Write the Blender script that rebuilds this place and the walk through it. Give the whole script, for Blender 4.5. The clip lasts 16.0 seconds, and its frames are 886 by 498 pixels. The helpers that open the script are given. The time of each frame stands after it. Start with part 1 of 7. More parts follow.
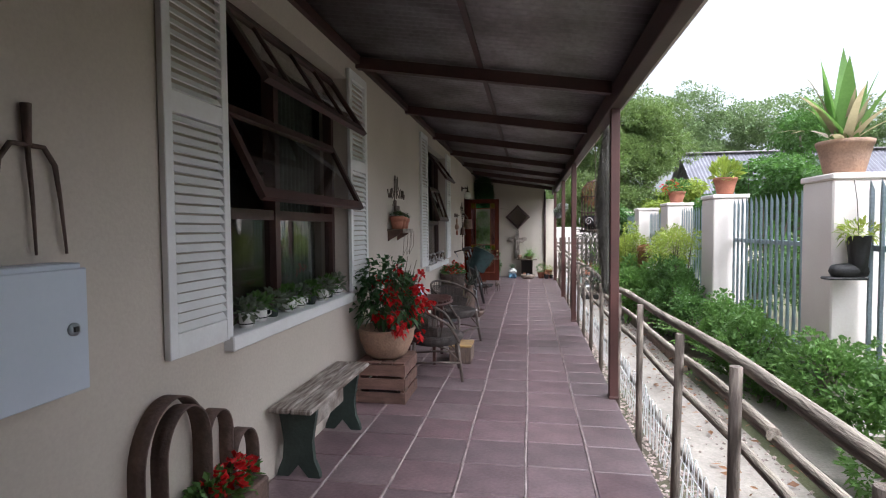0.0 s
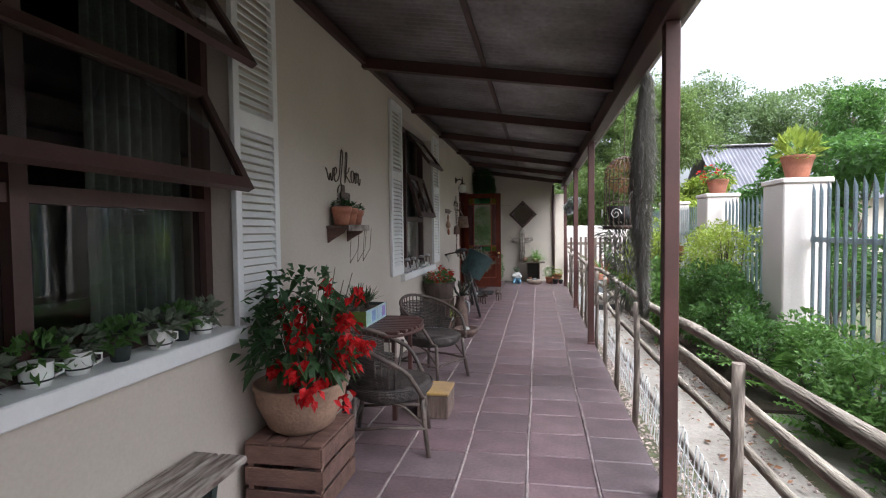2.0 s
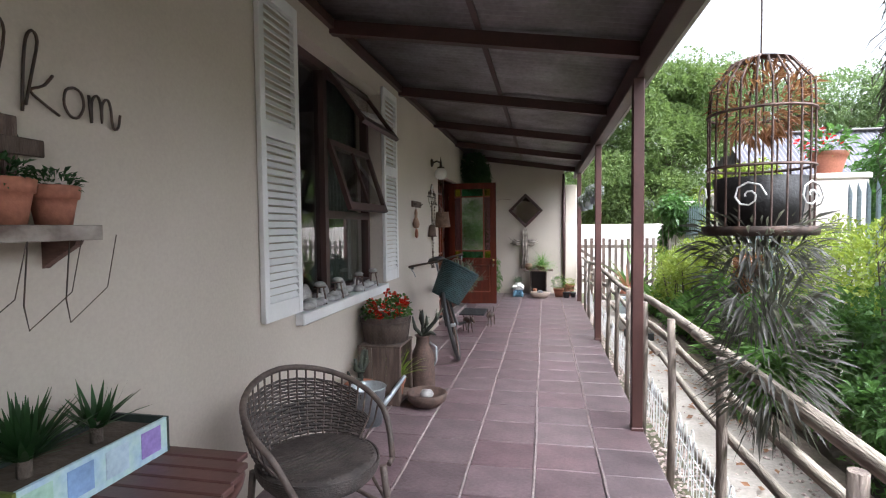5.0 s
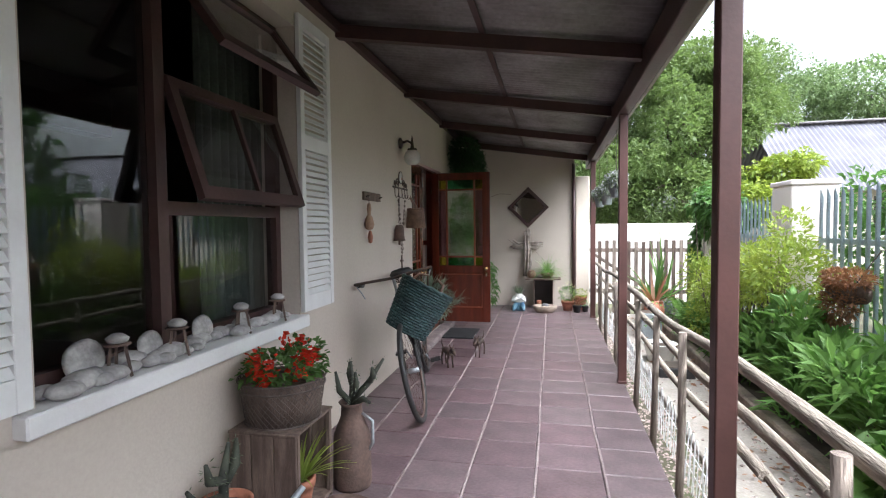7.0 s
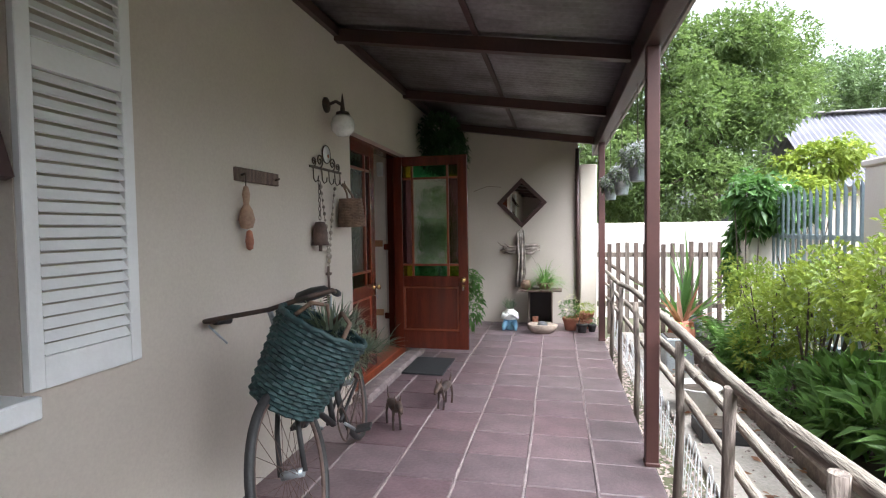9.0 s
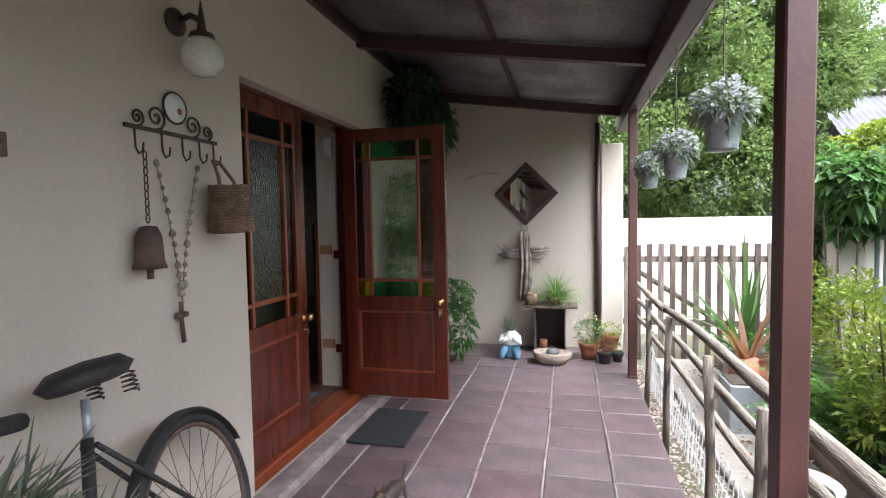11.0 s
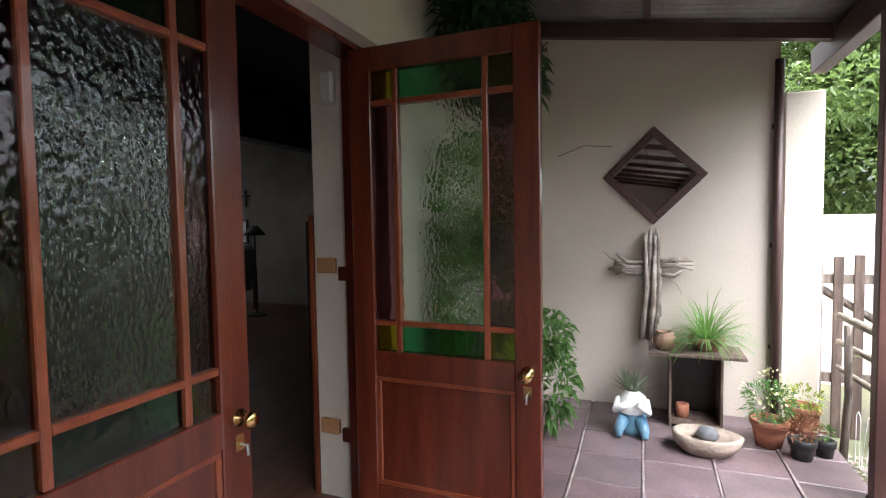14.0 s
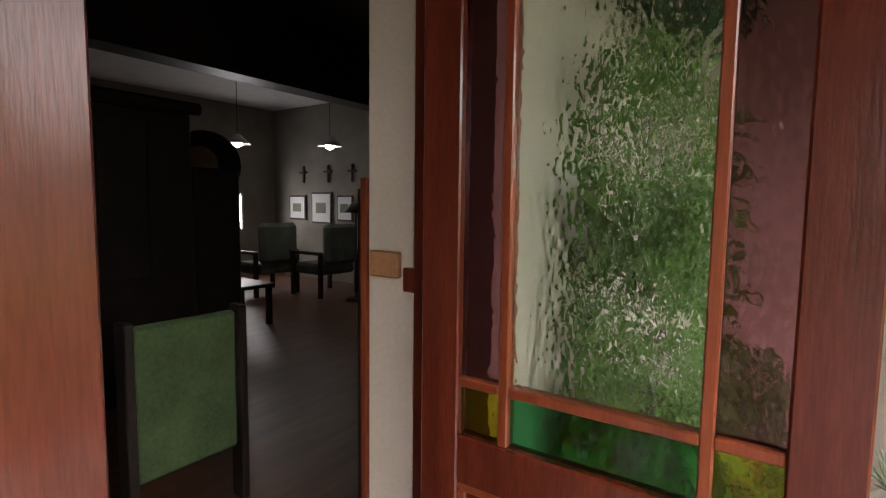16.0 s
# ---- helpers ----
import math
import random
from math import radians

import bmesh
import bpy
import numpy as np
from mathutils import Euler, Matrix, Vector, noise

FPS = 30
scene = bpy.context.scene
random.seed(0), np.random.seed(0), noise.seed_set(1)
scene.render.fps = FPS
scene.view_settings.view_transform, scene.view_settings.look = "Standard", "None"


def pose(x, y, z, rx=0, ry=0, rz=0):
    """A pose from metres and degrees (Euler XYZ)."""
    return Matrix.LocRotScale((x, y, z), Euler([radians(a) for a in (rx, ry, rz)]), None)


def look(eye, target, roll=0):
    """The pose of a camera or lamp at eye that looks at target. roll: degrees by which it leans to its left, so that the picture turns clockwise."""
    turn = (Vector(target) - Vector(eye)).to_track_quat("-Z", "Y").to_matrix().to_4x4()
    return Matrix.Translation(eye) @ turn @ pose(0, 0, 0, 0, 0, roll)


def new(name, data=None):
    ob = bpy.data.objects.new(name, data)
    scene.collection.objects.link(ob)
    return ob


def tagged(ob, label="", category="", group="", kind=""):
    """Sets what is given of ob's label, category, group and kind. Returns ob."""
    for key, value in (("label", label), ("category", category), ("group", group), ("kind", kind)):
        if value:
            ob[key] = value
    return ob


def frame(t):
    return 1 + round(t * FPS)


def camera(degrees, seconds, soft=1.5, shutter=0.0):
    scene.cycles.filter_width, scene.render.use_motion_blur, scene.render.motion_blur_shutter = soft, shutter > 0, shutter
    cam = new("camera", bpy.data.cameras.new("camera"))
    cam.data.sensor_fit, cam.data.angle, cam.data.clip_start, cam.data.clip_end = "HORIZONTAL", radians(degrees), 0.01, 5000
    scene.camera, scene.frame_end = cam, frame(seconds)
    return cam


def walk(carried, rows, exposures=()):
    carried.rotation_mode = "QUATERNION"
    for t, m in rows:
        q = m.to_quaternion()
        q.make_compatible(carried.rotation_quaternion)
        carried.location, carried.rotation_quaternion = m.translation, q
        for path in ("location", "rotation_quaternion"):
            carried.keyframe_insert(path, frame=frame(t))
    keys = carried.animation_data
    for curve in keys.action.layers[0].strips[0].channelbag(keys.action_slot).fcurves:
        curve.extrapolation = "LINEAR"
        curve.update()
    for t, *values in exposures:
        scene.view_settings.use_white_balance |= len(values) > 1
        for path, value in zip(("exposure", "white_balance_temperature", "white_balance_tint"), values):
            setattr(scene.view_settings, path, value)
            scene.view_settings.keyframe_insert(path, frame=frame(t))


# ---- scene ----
cam = camera(82.0, 16.0, soft=1.15)
PATH = [
    (0, (0.73, -1.711, 1.411), (0.395, 0.259, 1.33), -0.4),
    (0.5, (0.745, -1.308, 1.408), (0.401, 0.661, 1.327), -0.4),
    (1, (0.763, -0.877, 1.404), (0.411, 1.09, 1.323), -0.5),
    (1.5, (0.762, -0.455, 1.395), (0.403, 1.511, 1.315), -0.5),
    (2, (0.77, -0.055, 1.373), (0.404, 1.909, 1.294), -0.6),
    (2.5, (0.756, 0.35, 1.374), (0.386, 2.313, 1.294), -0.6),
    (3, (0.755, 0.741, 1.379), (0.381, 2.704, 1.298), -0.6),
    (3.5, (0.762, 1.168, 1.377), (0.388, 3.131, 1.294), -0.6),
    (4, (0.755, 1.6, 1.375), (0.38, 3.562, 1.293), -0.6),
    (6.5, (0.793, 3.825, 1.424), (0.378, 5.779, 1.333), -0.6),
    (7, (0.8, 4.211, 1.407), (0.381, 6.164, 1.318), -0.6),
    (7.5, (0.819, 4.624, 1.401), (0.393, 6.576, 1.313), -0.7),
    (8, (0.857, 5.026, 1.403), (0.422, 6.976, 1.319), -0.9),
    (8.5, (0.886, 5.447, 1.381), (0.448, 7.397, 1.298), -0.9),
    (9, (0.884, 5.857, 1.372), (0.446, 7.807, 1.291), -0.8),
    (11.5, (0.81, 7.79, 1.443), (0.307, 9.723, 1.333), -1.1),
    (12, (0.746, 8.129, 1.454), (0.212, 10.054, 1.35), -1.1),
    (12.5, (0.644, 8.463, 1.436), (0.077, 10.379, 1.332), -1.0),
    (13, (0.55, 8.737, 1.426), (-0.088, 10.63, 1.321), -1.0),
    (13.5, (0.429, 8.971, 1.434), (-0.258, 10.846, 1.334), -0.9),
    (14, (0.34, 9.182, 1.407), (-0.4, 11.037, 1.302), -0.9),
    (14.5, (0.257, 9.431, 1.392), (-0.562, 11.252, 1.288), -1.1),
    (15, (0.162, 9.718, 1.394), (-0.752, 11.493, 1.285), -1.1),
    (15.5, (0.061, 9.98, 1.371), (-0.987, 11.679, 1.241), -1.2),
    (16, (-0.128, 10.135, 1.377), (-1.263, 11.773, 1.204), 0.7),
]
walk(cam, [(t, look(eye, target, roll)) for t, eye, target, roll in PATH], [(0.0, 1.45, 5850, 11), (2.5, 1.5, 5850, 10), (4.0, 1.85, 5850, 10), (9.0, 1.98, 5850, 9), (12.5, 2.15, 5850, 9), (14.5, 2.5, 6000, 11), (15.5, 2.65, 6300, 13), (16.0, 3.2, 6800, 16)])

# ---- light ----
world = bpy.data.worlds.new("overcast_sky")
scene.world = world
world.use_nodes = True
wn = world.node_tree.nodes
sky = wn.new("ShaderNodeTexSky")
sky.sky_type, sky.sun_disc = "NISHITA", False
sky.sun_elevation, sky.sun_rotation = radians(58), radians(125)
sky.air_density, sky.dust_density, sky.ozone_density = 1.2, 6.0, 1.0
pale = wn.new("ShaderNodeHueSaturation")
pale.inputs["Saturation"].default_value = 0.15
world.node_tree.links.new(sky.outputs[0], pale.inputs["Color"])
world.node_tree.links.new(pale.outputs[0], wn["Background"].inputs["Color"])
wn["Background"].inputs["Strength"].default_value = 0.15
sun = new("sun", bpy.data.lights.new("sun", "SUN"))
sun.data.energy, sun.data.angle, sun.data.color = 1.5, radians(50), (1.0, 0.98, 0.95)
sun.matrix_world = look((4.34, -3.04, 8.48), (0, 0, 0))


# ---- materials ----
def material(name, colour, rough=0.7, second=None, scale=6.0, bump=0.0, fine=60.0, metal=0.0, coat=0.0, spread=0.0, stretch=None, spec=0.5, island=0.0, grainy=0.35):
    """A surface of two colours mixed by noise at two scales, with fine relief. spread: how far single pieces differ."""
    m = bpy.data.materials.new(name)
    m.use_nodes = True
    n, ln = m.node_tree.nodes, m.node_tree.links
    b = n["Principled BSDF"]
    b.inputs["Roughness"].default_value, b.inputs["Metallic"].default_value = rough, metal
    b.inputs["Coat Weight"].default_value, b.inputs["Specular IOR Level"].default_value = coat, spec
    where = n.new("ShaderNodeTexCoord").outputs["Object"]
    if stretch:
        mp = n.new("ShaderNodeMapping")
        mp.inputs["Scale"].default_value = stretch
        ln.new(where, mp.inputs[0])
        where = mp.outputs[0]
    big, small = n.new("ShaderNodeTexNoise"), n.new("ShaderNodeTexNoise")
    for t, s, d in ((big, scale, 5), (small, fine, 3)):
        ln.new(where, t.inputs["Vector"])
        t.inputs["Scale"].default_value, t.inputs["Detail"].default_value = s, d
    second = second or tuple(c * 0.72 for c in colour)
    ramp = n.new("ShaderNodeValToRGB")
    ramp.color_ramp.elements[0].position, ramp.color_ramp.elements[1].position = 0.35, 0.68
    ramp.color_ramp.elements[0].color, ramp.color_ramp.elements[1].color = (*second, 1), (*colour, 1)
    ln.new(big.outputs["Fac"], ramp.inputs[0])
    grain = n.new("ShaderNodeMix")
    grain.data_type, grain.blend_type = "RGBA", "OVERLAY"
    grain.inputs["Factor"].default_value = grainy
    ln.new(ramp.outputs[0], grain.inputs["A"])
    ln.new(small.outputs["Fac"], grain.inputs["B"])
    out = grain.outputs["Result"]
    if spread or island:
        hs = n.new("ShaderNodeHueSaturation")
        mr = n.new("ShaderNodeMapRange")
        a = spread or island
        mr.inputs["To Min"].default_value, mr.inputs["To Max"].default_value = 1 - a, 1 + a
        src = n.new("ShaderNodeObjectInfo").outputs["Random"] if spread else n.new("ShaderNodeNewGeometry").outputs["Random Per Island"]
        ln.new(src, mr.inputs["Value"])
        ln.new(mr.outputs[0], hs.inputs["Value"])
        ln.new(out, hs.inputs["Color"])
        out = hs.outputs[0]
    ln.new(out, b.inputs["Base Color"])
    if bump:
        bp = n.new("ShaderNodeBump")
        bp.inputs["Strength"].default_value, bp.inputs["Distance"].default_value = bump, 0.01
        ln.new(small.outputs["Fac"], bp.inputs["Height"])
        ln.new(bp.outputs[0], b.inputs["Normal"])
    return m


def glass_material(name, colour, rough=0.0, dimple=0.0, scale=60.0):
    m = bpy.data.materials.new(name)
    m.use_nodes = True
    n, ln = m.node_tree.nodes, m.node_tree.links
    b = n["Principled BSDF"]
    b.inputs["Base Color"].default_value = (*colour, 1)
    b.inputs["Transmission Weight"].default_value, b.inputs["Roughness"].default_value, b.inputs["IOR"].default_value = 1.0, rough, 1.45
    if dimple:
        v, bp, tc = n.new("ShaderNodeTexVoronoi"), n.new("ShaderNodeBump"), n.new("ShaderNodeTexCoord")
        w = n.new("ShaderNodeTexNoise")
        w.inputs["Scale"].default_value = scale * 0.5
        mp = n.new("ShaderNodeMapping")
        mp.inputs["Scale"].default_value = (1.0, 1.0, 0.6)
        soft_ = n.new("ShaderNodeMath")
        soft_.operation, soft_.inputs[1].default_value = "MULTIPLY", 0.35
        v.feature, v.inputs["Scale"].default_value = "SMOOTH_F1", scale
        bp.inputs["Strength"].default_value, bp.inputs["Distance"].default_value = dimple, 0.004
        add = n.new("ShaderNodeMath")
        ln.new(tc.outputs["Object"], mp.inputs[0])
        ln.new(mp.outputs[0], v.inputs["Vector"])
        ln.new(mp.outputs[0], w.inputs["Vector"])
        ln.new(v.outputs["Distance"], add.inputs[0])
        ln.new(w.outputs["Fac"], soft_.inputs[0])
        ln.new(soft_.outputs[0], add.inputs[1])
        ln.new(add.outputs[0], bp.inputs["Height"])
        ln.new(bp.outputs[0], b.inputs["Normal"])
    return m


def leaf_material(name, colour, other, rough=0.45):
    m = material(name, colour, rough, other, 3.0, island=0.35, spec=0.35)
    b = m.node_tree.nodes["Principled BSDF"]
    b.inputs["Subsurface Weight"].default_value = 0.0
    tr, mix = m.node_tree.nodes.new("ShaderNodeBsdfTranslucent"), m.node_tree.nodes.new("ShaderNodeMixShader")
    tr.inputs["Color"].default_value = (colour[0] * 1.3, colour[1] * 1.4, colour[2], 1)
    mix.inputs[0].default_value = 0.4
    ln = m.node_tree.links
    ln.new(b.outputs[0], mix.inputs[1])
    ln.new(tr.outputs[0], mix.inputs[2])
    ln.new(mix.outputs[0], m.node_tree.nodes["Material Output"].inputs["Surface"])
    return m


def glow(name, colour, strength):
    m = bpy.data.materials.new(name)
    m.use_nodes = True
    b = m.node_tree.nodes["Principled BSDF"]
    b.inputs["Base Color"].default_value = (*colour, 1)
    b.inputs["Emission Color"].default_value, b.inputs["Emission Strength"].default_value = (*colour, 1), strength
    return m


PLASTER = material("beige_plaster", (0.56, 0.49, 0.425), 0.9, (0.50, 0.435, 0.37), 1.2, 0.1, 70, grainy=0.1)
CREAM = material("cream_wall_paint", (0.74, 0.66, 0.56), 0.85, (0.62, 0.54, 0.45), 1.0, 0.15, 70, grainy=0.15)
# cream raised to a pale pink-white, with the garden's sunlight put into the colour
SUNLITCREAM = material("sunlit_cream_garden_wall_paint", (0.83, 0.75, 0.70), 0.85, (0.72, 0.64, 0.59), 1.2, 0.15, 70, grainy=0.15)
WHITE = material("white_gloss_paint", (0.78, 0.77, 0.76), 0.5, (0.71, 0.69, 0.68), 5, 0.08, 60, grainy=0.12)
TILE = material("mauve_paving_tile", (0.165, 0.115, 0.123), 0.4, (0.105, 0.073, 0.078), 4.5, 0.3, 45, spread=0.15)
for node in [q for q in TILE.node_tree.nodes if q.type == "HUE_SAT"]:
    rnd = TILE.node_tree.nodes.new("ShaderNodeObjectInfo")
    for key, mul, lo, hi in (("Hue", 7.3, 0.496, 0.506), ("Saturation", 13.7, 0.85, 1.15)):
        ml, fr, rg = (TILE.node_tree.nodes.new("ShaderNodeMath"), TILE.node_tree.nodes.new("ShaderNodeMath"), TILE.node_tree.nodes.new("ShaderNodeMapRange"))
        ml.operation, ml.inputs[1].default_value, fr.operation = "MULTIPLY", mul, "FRACT"
        rg.inputs["To Min"].default_value, rg.inputs["To Max"].default_value = lo, hi
        TILE.node_tree.links.new(rnd.outputs["Random"], ml.inputs[0])
        TILE.node_tree.links.new(ml.outputs[0], fr.inputs[0])
        TILE.node_tree.links.new(fr.outputs[0], rg.inputs["Value"])
        TILE.node_tree.links.new(rg.outputs[0], node.inputs[key])
MORTAR = material("pale_mortar", (0.29, 0.235, 0.225), 0.9, (0.17, 0.13, 0.13), 9, 0.5, 70)
DARK_JOINT = material("dark_joint_sand", (0.10, 0.08, 0.075), 0.95, None, 12, 0.5)
DARKWOOD = material("dark_brown_painted_timber", (0.075, 0.035, 0.03), 0.5, (0.05, 0.026, 0.023), 3, 0.12, 40, grainy=0.2)
POSTPAINT = material("maroon_brown_post_paint", (0.10, 0.042, 0.036), 0.45, (0.07, 0.031, 0.027), 3, 0.08, 50, grainy=0.12)
DOORWOOD = material("varnished_red_meranti", (0.135, 0.026, 0.013), 0.25, (0.08, 0.016, 0.008), 2.5, 0.08, 30, coat=0.25, stretch=(6, 6, 0.6))
DOORLIP = material("varnished_orange_meranti", (0.26, 0.06, 0.022), 0.3, (0.17, 0.036, 0.014), 2.5, 0.08, 30, coat=0.3, stretch=(6, 6, 0.6))
TIN = material("galvanised_corrugated_iron", (0.31, 0.295, 0.295), 0.55, (0.17, 0.15, 0.15), 2.2, 0.15, 30, metal=0.25)
FASCIA = material("weathered_white_fascia", (0.62, 0.58, 0.54), 0.7, (0.4, 0.36, 0.33), 5, 0.3)
LOG = material("weathered_grey_log", (0.36, 0.31, 0.25), 0.85, (0.19, 0.155, 0.125), 9, 0.7, 40, stretch=(4, 0.5, 4), spread=0.15)
LOGPOST = material("weathered_brown_log", (0.27, 0.22, 0.18), 0.85, (0.13, 0.10, 0.085), 9, 0.7, 40, stretch=(4, 4, 0.5), spread=0.2)
OLDWOOD = material("old_grey_brown_wood", (0.17, 0.12, 0.095), 0.8, (0.08, 0.052, 0.042), 6, 0.5, 50, stretch=(5, 5, 0.8), spread=0.2)
CRATEWOOD = material("dark_red_brown_crate_slats", (0.20, 0.11, 0.085), 0.75, (0.11, 0.058, 0.045), 6, 0.4, 40, stretch=(1, 4, 4), spread=0.25)
BENCHTOP = material("peeling_grey_bench_paint", (0.40, 0.35, 0.31), 0.8, (0.12, 0.085, 0.07), 9, 0.6, 30, stretch=(7, 0.7, 1))
BENCHGREEN = material("dark_green_worn_paint", (0.035, 0.05, 0.042), 0.6, (0.02, 0.03, 0.026), 6, 0.3)
WICKER = material("dark_grey_brown_wicker", (0.08, 0.062, 0.055), 0.65, (0.035, 0.027, 0.025), 14, 0.5, 80)
CANE = material("weathered_cane", (0.14, 0.104, 0.086), 0.6, (0.065, 0.048, 0.042), 12, 0.3)
TERRACOTTA = material("terracotta", (0.43, 0.17, 0.10), 0.8, (0.33, 0.13, 0.085), 6, 0.2)
OLDCLAY = material("aged_pale_terracotta", (0.40, 0.25, 0.17), 0.85, (0.25, 0.16, 0.115), 5, 0.35)
STONE = material("sandstone", (0.33, 0.26, 0.21), 0.9, (0.2, 0.155, 0.125), 7, 0.6, 40)
PEBBLE = material("pale_grey_pebbles", (0.56, 0.53, 0.51), 0.8, (0.34, 0.32, 0.31), 14, 0.2, island=0.3)
CONCRETE = material("pale_concrete", (0.36, 0.32, 0.28), 0.9, (0.25, 0.22, 0.19), 3, 0.4, 50)
SOIL = material("dark_garden_soil", (0.10, 0.075, 0.055), 0.95, (0.05, 0.038, 0.028), 4, 0.8, 30)
GROUND = material("grassy_earth", (0.115, 0.125, 0.06), 0.95, (0.085, 0.07, 0.05), 1.5, 0.8, 60)
GRAVEL = material("mixed_gravel", (0.46, 0.37, 0.33), 0.9, (0.28, 0.22, 0.195), 40, 0.3, 90, island=0.4)
IRON = material("dark_wrought_iron", (0.055, 0.045, 0.042), 0.6, (0.09, 0.055, 0.04), 20, 0.3, metal=0.4)
RUST = material("rusty_iron", (0.16, 0.10, 0.08), 0.75, (0.09, 0.06, 0.05), 12, 0.4, metal=0.2)
ZINC = material("galvanised_zinc", (0.46, 0.49, 0.51), 0.45, (0.33, 0.36, 0.38), 5, 0.15, metal=0.6)
WIRE = material("white_wire", (0.7, 0.7, 0.7), 0.5)
STEEL = material("palisade_grey_blue_steel", (0.46, 0.53, 0.57), 0.5, (0.36, 0.42, 0.46), 4, 0.1, metal=0.15)
BRASS = material("polished_brass", (0.75, 0.52, 0.22), 0.15, (0.6, 0.4, 0.15), 6, metal=1.0)
BLACK = material("black_rubber", (0.028, 0.026, 0.026), 0.6, None, 15, 0.3)
MAT = material("black_coir_mat", (0.03, 0.03, 0.032), 0.95, (0.014, 0.014, 0.015), 60, 1.0, 140)
BOX = material("pale_blue_white_enamel", (0.60, 0.64, 0.72), 0.35, (0.56, 0.60, 0.68), 3, grainy=0.05)
PORCELAIN = material("white_porcelain", (0.8, 0.79, 0.76), 0.25, (0.74, 0.73, 0.7), 6)
BLUEGLAZE = material("blue_glaze", (0.05, 0.12, 0.2), 0.35, (0.16, 0.3, 0.4), 10)
TEAL = material("teal_painted_wicker", (0.032, 0.075, 0.074), 0.6, (0.015, 0.035, 0.037), 14, 0.4, 70)
BASKETBROWN = material("brown_twig_weave", (0.25, 0.155, 0.105), 0.75, (0.13, 0.08, 0.055), 18, 0.5, 70)
DRIFT = material("grey_driftwood", (0.40, 0.345, 0.30), 0.85, (0.19, 0.155, 0.13), 12, 0.6, 50, spread=0.2)
LEAF = leaf_material("mid_green_leaves", (0.10, 0.19, 0.055), (0.065, 0.13, 0.038))
LEAFLIGHT = leaf_material("fresh_green_leaves", (0.165, 0.285, 0.085), (0.10, 0.185, 0.055))
LEAFYELLOW = leaf_material("yellow_green_leaves", (0.31, 0.35, 0.07), (0.16, 0.24, 0.05))
LEAFDARK = leaf_material("dark_green_leaves", (0.035, 0.085, 0.03), (0.022, 0.052, 0.02))
LEAFTREE = leaf_material("tree_leaves", (0.17, 0.225, 0.085), (0.10, 0.15, 0.055))
# tree leaves made paler and greyer, so distance haze is in the colour
LEAFHAZE = leaf_material("haze_paled_far_leaves", (0.19, 0.25, 0.13), (0.12, 0.17, 0.085))
LEAFGREY = leaf_material("grey_green_leaves", (0.2, 0.23, 0.18), (0.11, 0.13, 0.1))
DRYLEAF = leaf_material("dry_brown_leaves", (0.27, 0.13, 0.075), (0.16, 0.075, 0.045))
LEAFMAUVE = leaf_material("dark_mauve_grey_leaves", (0.12, 0.115, 0.105), (0.06, 0.055, 0.055))
MOSS = leaf_material("grey_hanging_moss", (0.18, 0.165, 0.155), (0.095, 0.083, 0.08), 0.9)
DRYPALE = leaf_material("pale_dry_leaves", (0.42, 0.33, 0.25), (0.27, 0.2, 0.15))
PETAL = leaf_material("red_petals", (0.55, 0.012, 0.015), (0.42, 0.008, 0.012))
PETALORANGE = leaf_material("orange_red_petals", (0.62, 0.05, 0.02), (0.45, 0.02, 0.012))
PETALPALE = leaf_material("pale_lilac_petals", (0.5, 0.48, 0.6), (0.4, 0.38, 0.48))
PETALWHITE = leaf_material("white_petals", (0.75, 0.72, 0.6), (0.6, 0.55, 0.3))
BARK = material("grey_bark", (0.16, 0.125, 0.10), 0.9, (0.09, 0.07, 0.055), 8, 0.8)
CACTUS = material("grey_green_cactus", (0.07, 0.078, 0.052), 0.75, (0.035, 0.038, 0.03), 12, 0.5)
GLASS = glass_material("window_glass", (0.93, 0.96, 0.95))
OBSCURE = glass_material("dimpled_glass", (0.78, 0.88, 0.82), 0.05, 1.0, 85)
GREENGLASS = glass_material("green_glass", (0.06, 0.36, 0.14), 0.05, 0.5, 40)
YELLOWGLASS = glass_material("yellow_glass", (0.36, 0.30, 0.02), 0.05, 0.5, 60)
REDGLASS = glass_material("mulberry_glass", (0.26, 0.12, 0.14), 0.04, 0.6, 60)
CURTAIN = material("grey_green_curtain", (0.12, 0.135, 0.115), 0.9, (0.08, 0.09, 0.078), 6, 0.2)
OPAL = material("opal_glass_globe", (0.78, 0.77, 0.72), 0.25)
ROOMWALL = material("room_wall_paint", (0.32, 0.29, 0.25), 0.9, None, 2)
ROOMFLOOR = material("brown_room_floor", (0.17, 0.075, 0.045), 0.4, (0.1, 0.045, 0.03), 3, 0.1, stretch=(5, 0.6, 1))
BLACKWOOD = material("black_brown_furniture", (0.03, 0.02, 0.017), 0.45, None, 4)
MIRROR = material("mirror", (0.9, 0.9, 0.9), 0.02, (0.9, 0.9, 0.9), 2, metal=1.0)


# ---- shapes ----
def part(name, bm, mat, parent=None, label=""):
    """Links a bmesh as one mesh object; under a thing it keeps its place in the world."""
    me = bpy.data.meshes.new(name)
    bm.to_mesh(me)
    bm.free()
    return part_mesh(name, me, mat, parent, label)


def part_mesh(name, me, mat, parent=None, label=""):
    if mat and not me.materials:
        me.materials.append(mat)
    ob = new(name, me)
    if parent:
        ob.parent = parent
        if parent.type == "EMPTY":
            ob.location = -parent.location
    if name in ("bloom", "spines", "dry_bloom"):
        ob["kind"] = "stuff"
    if label:
        ob["label"] = label
    return ob


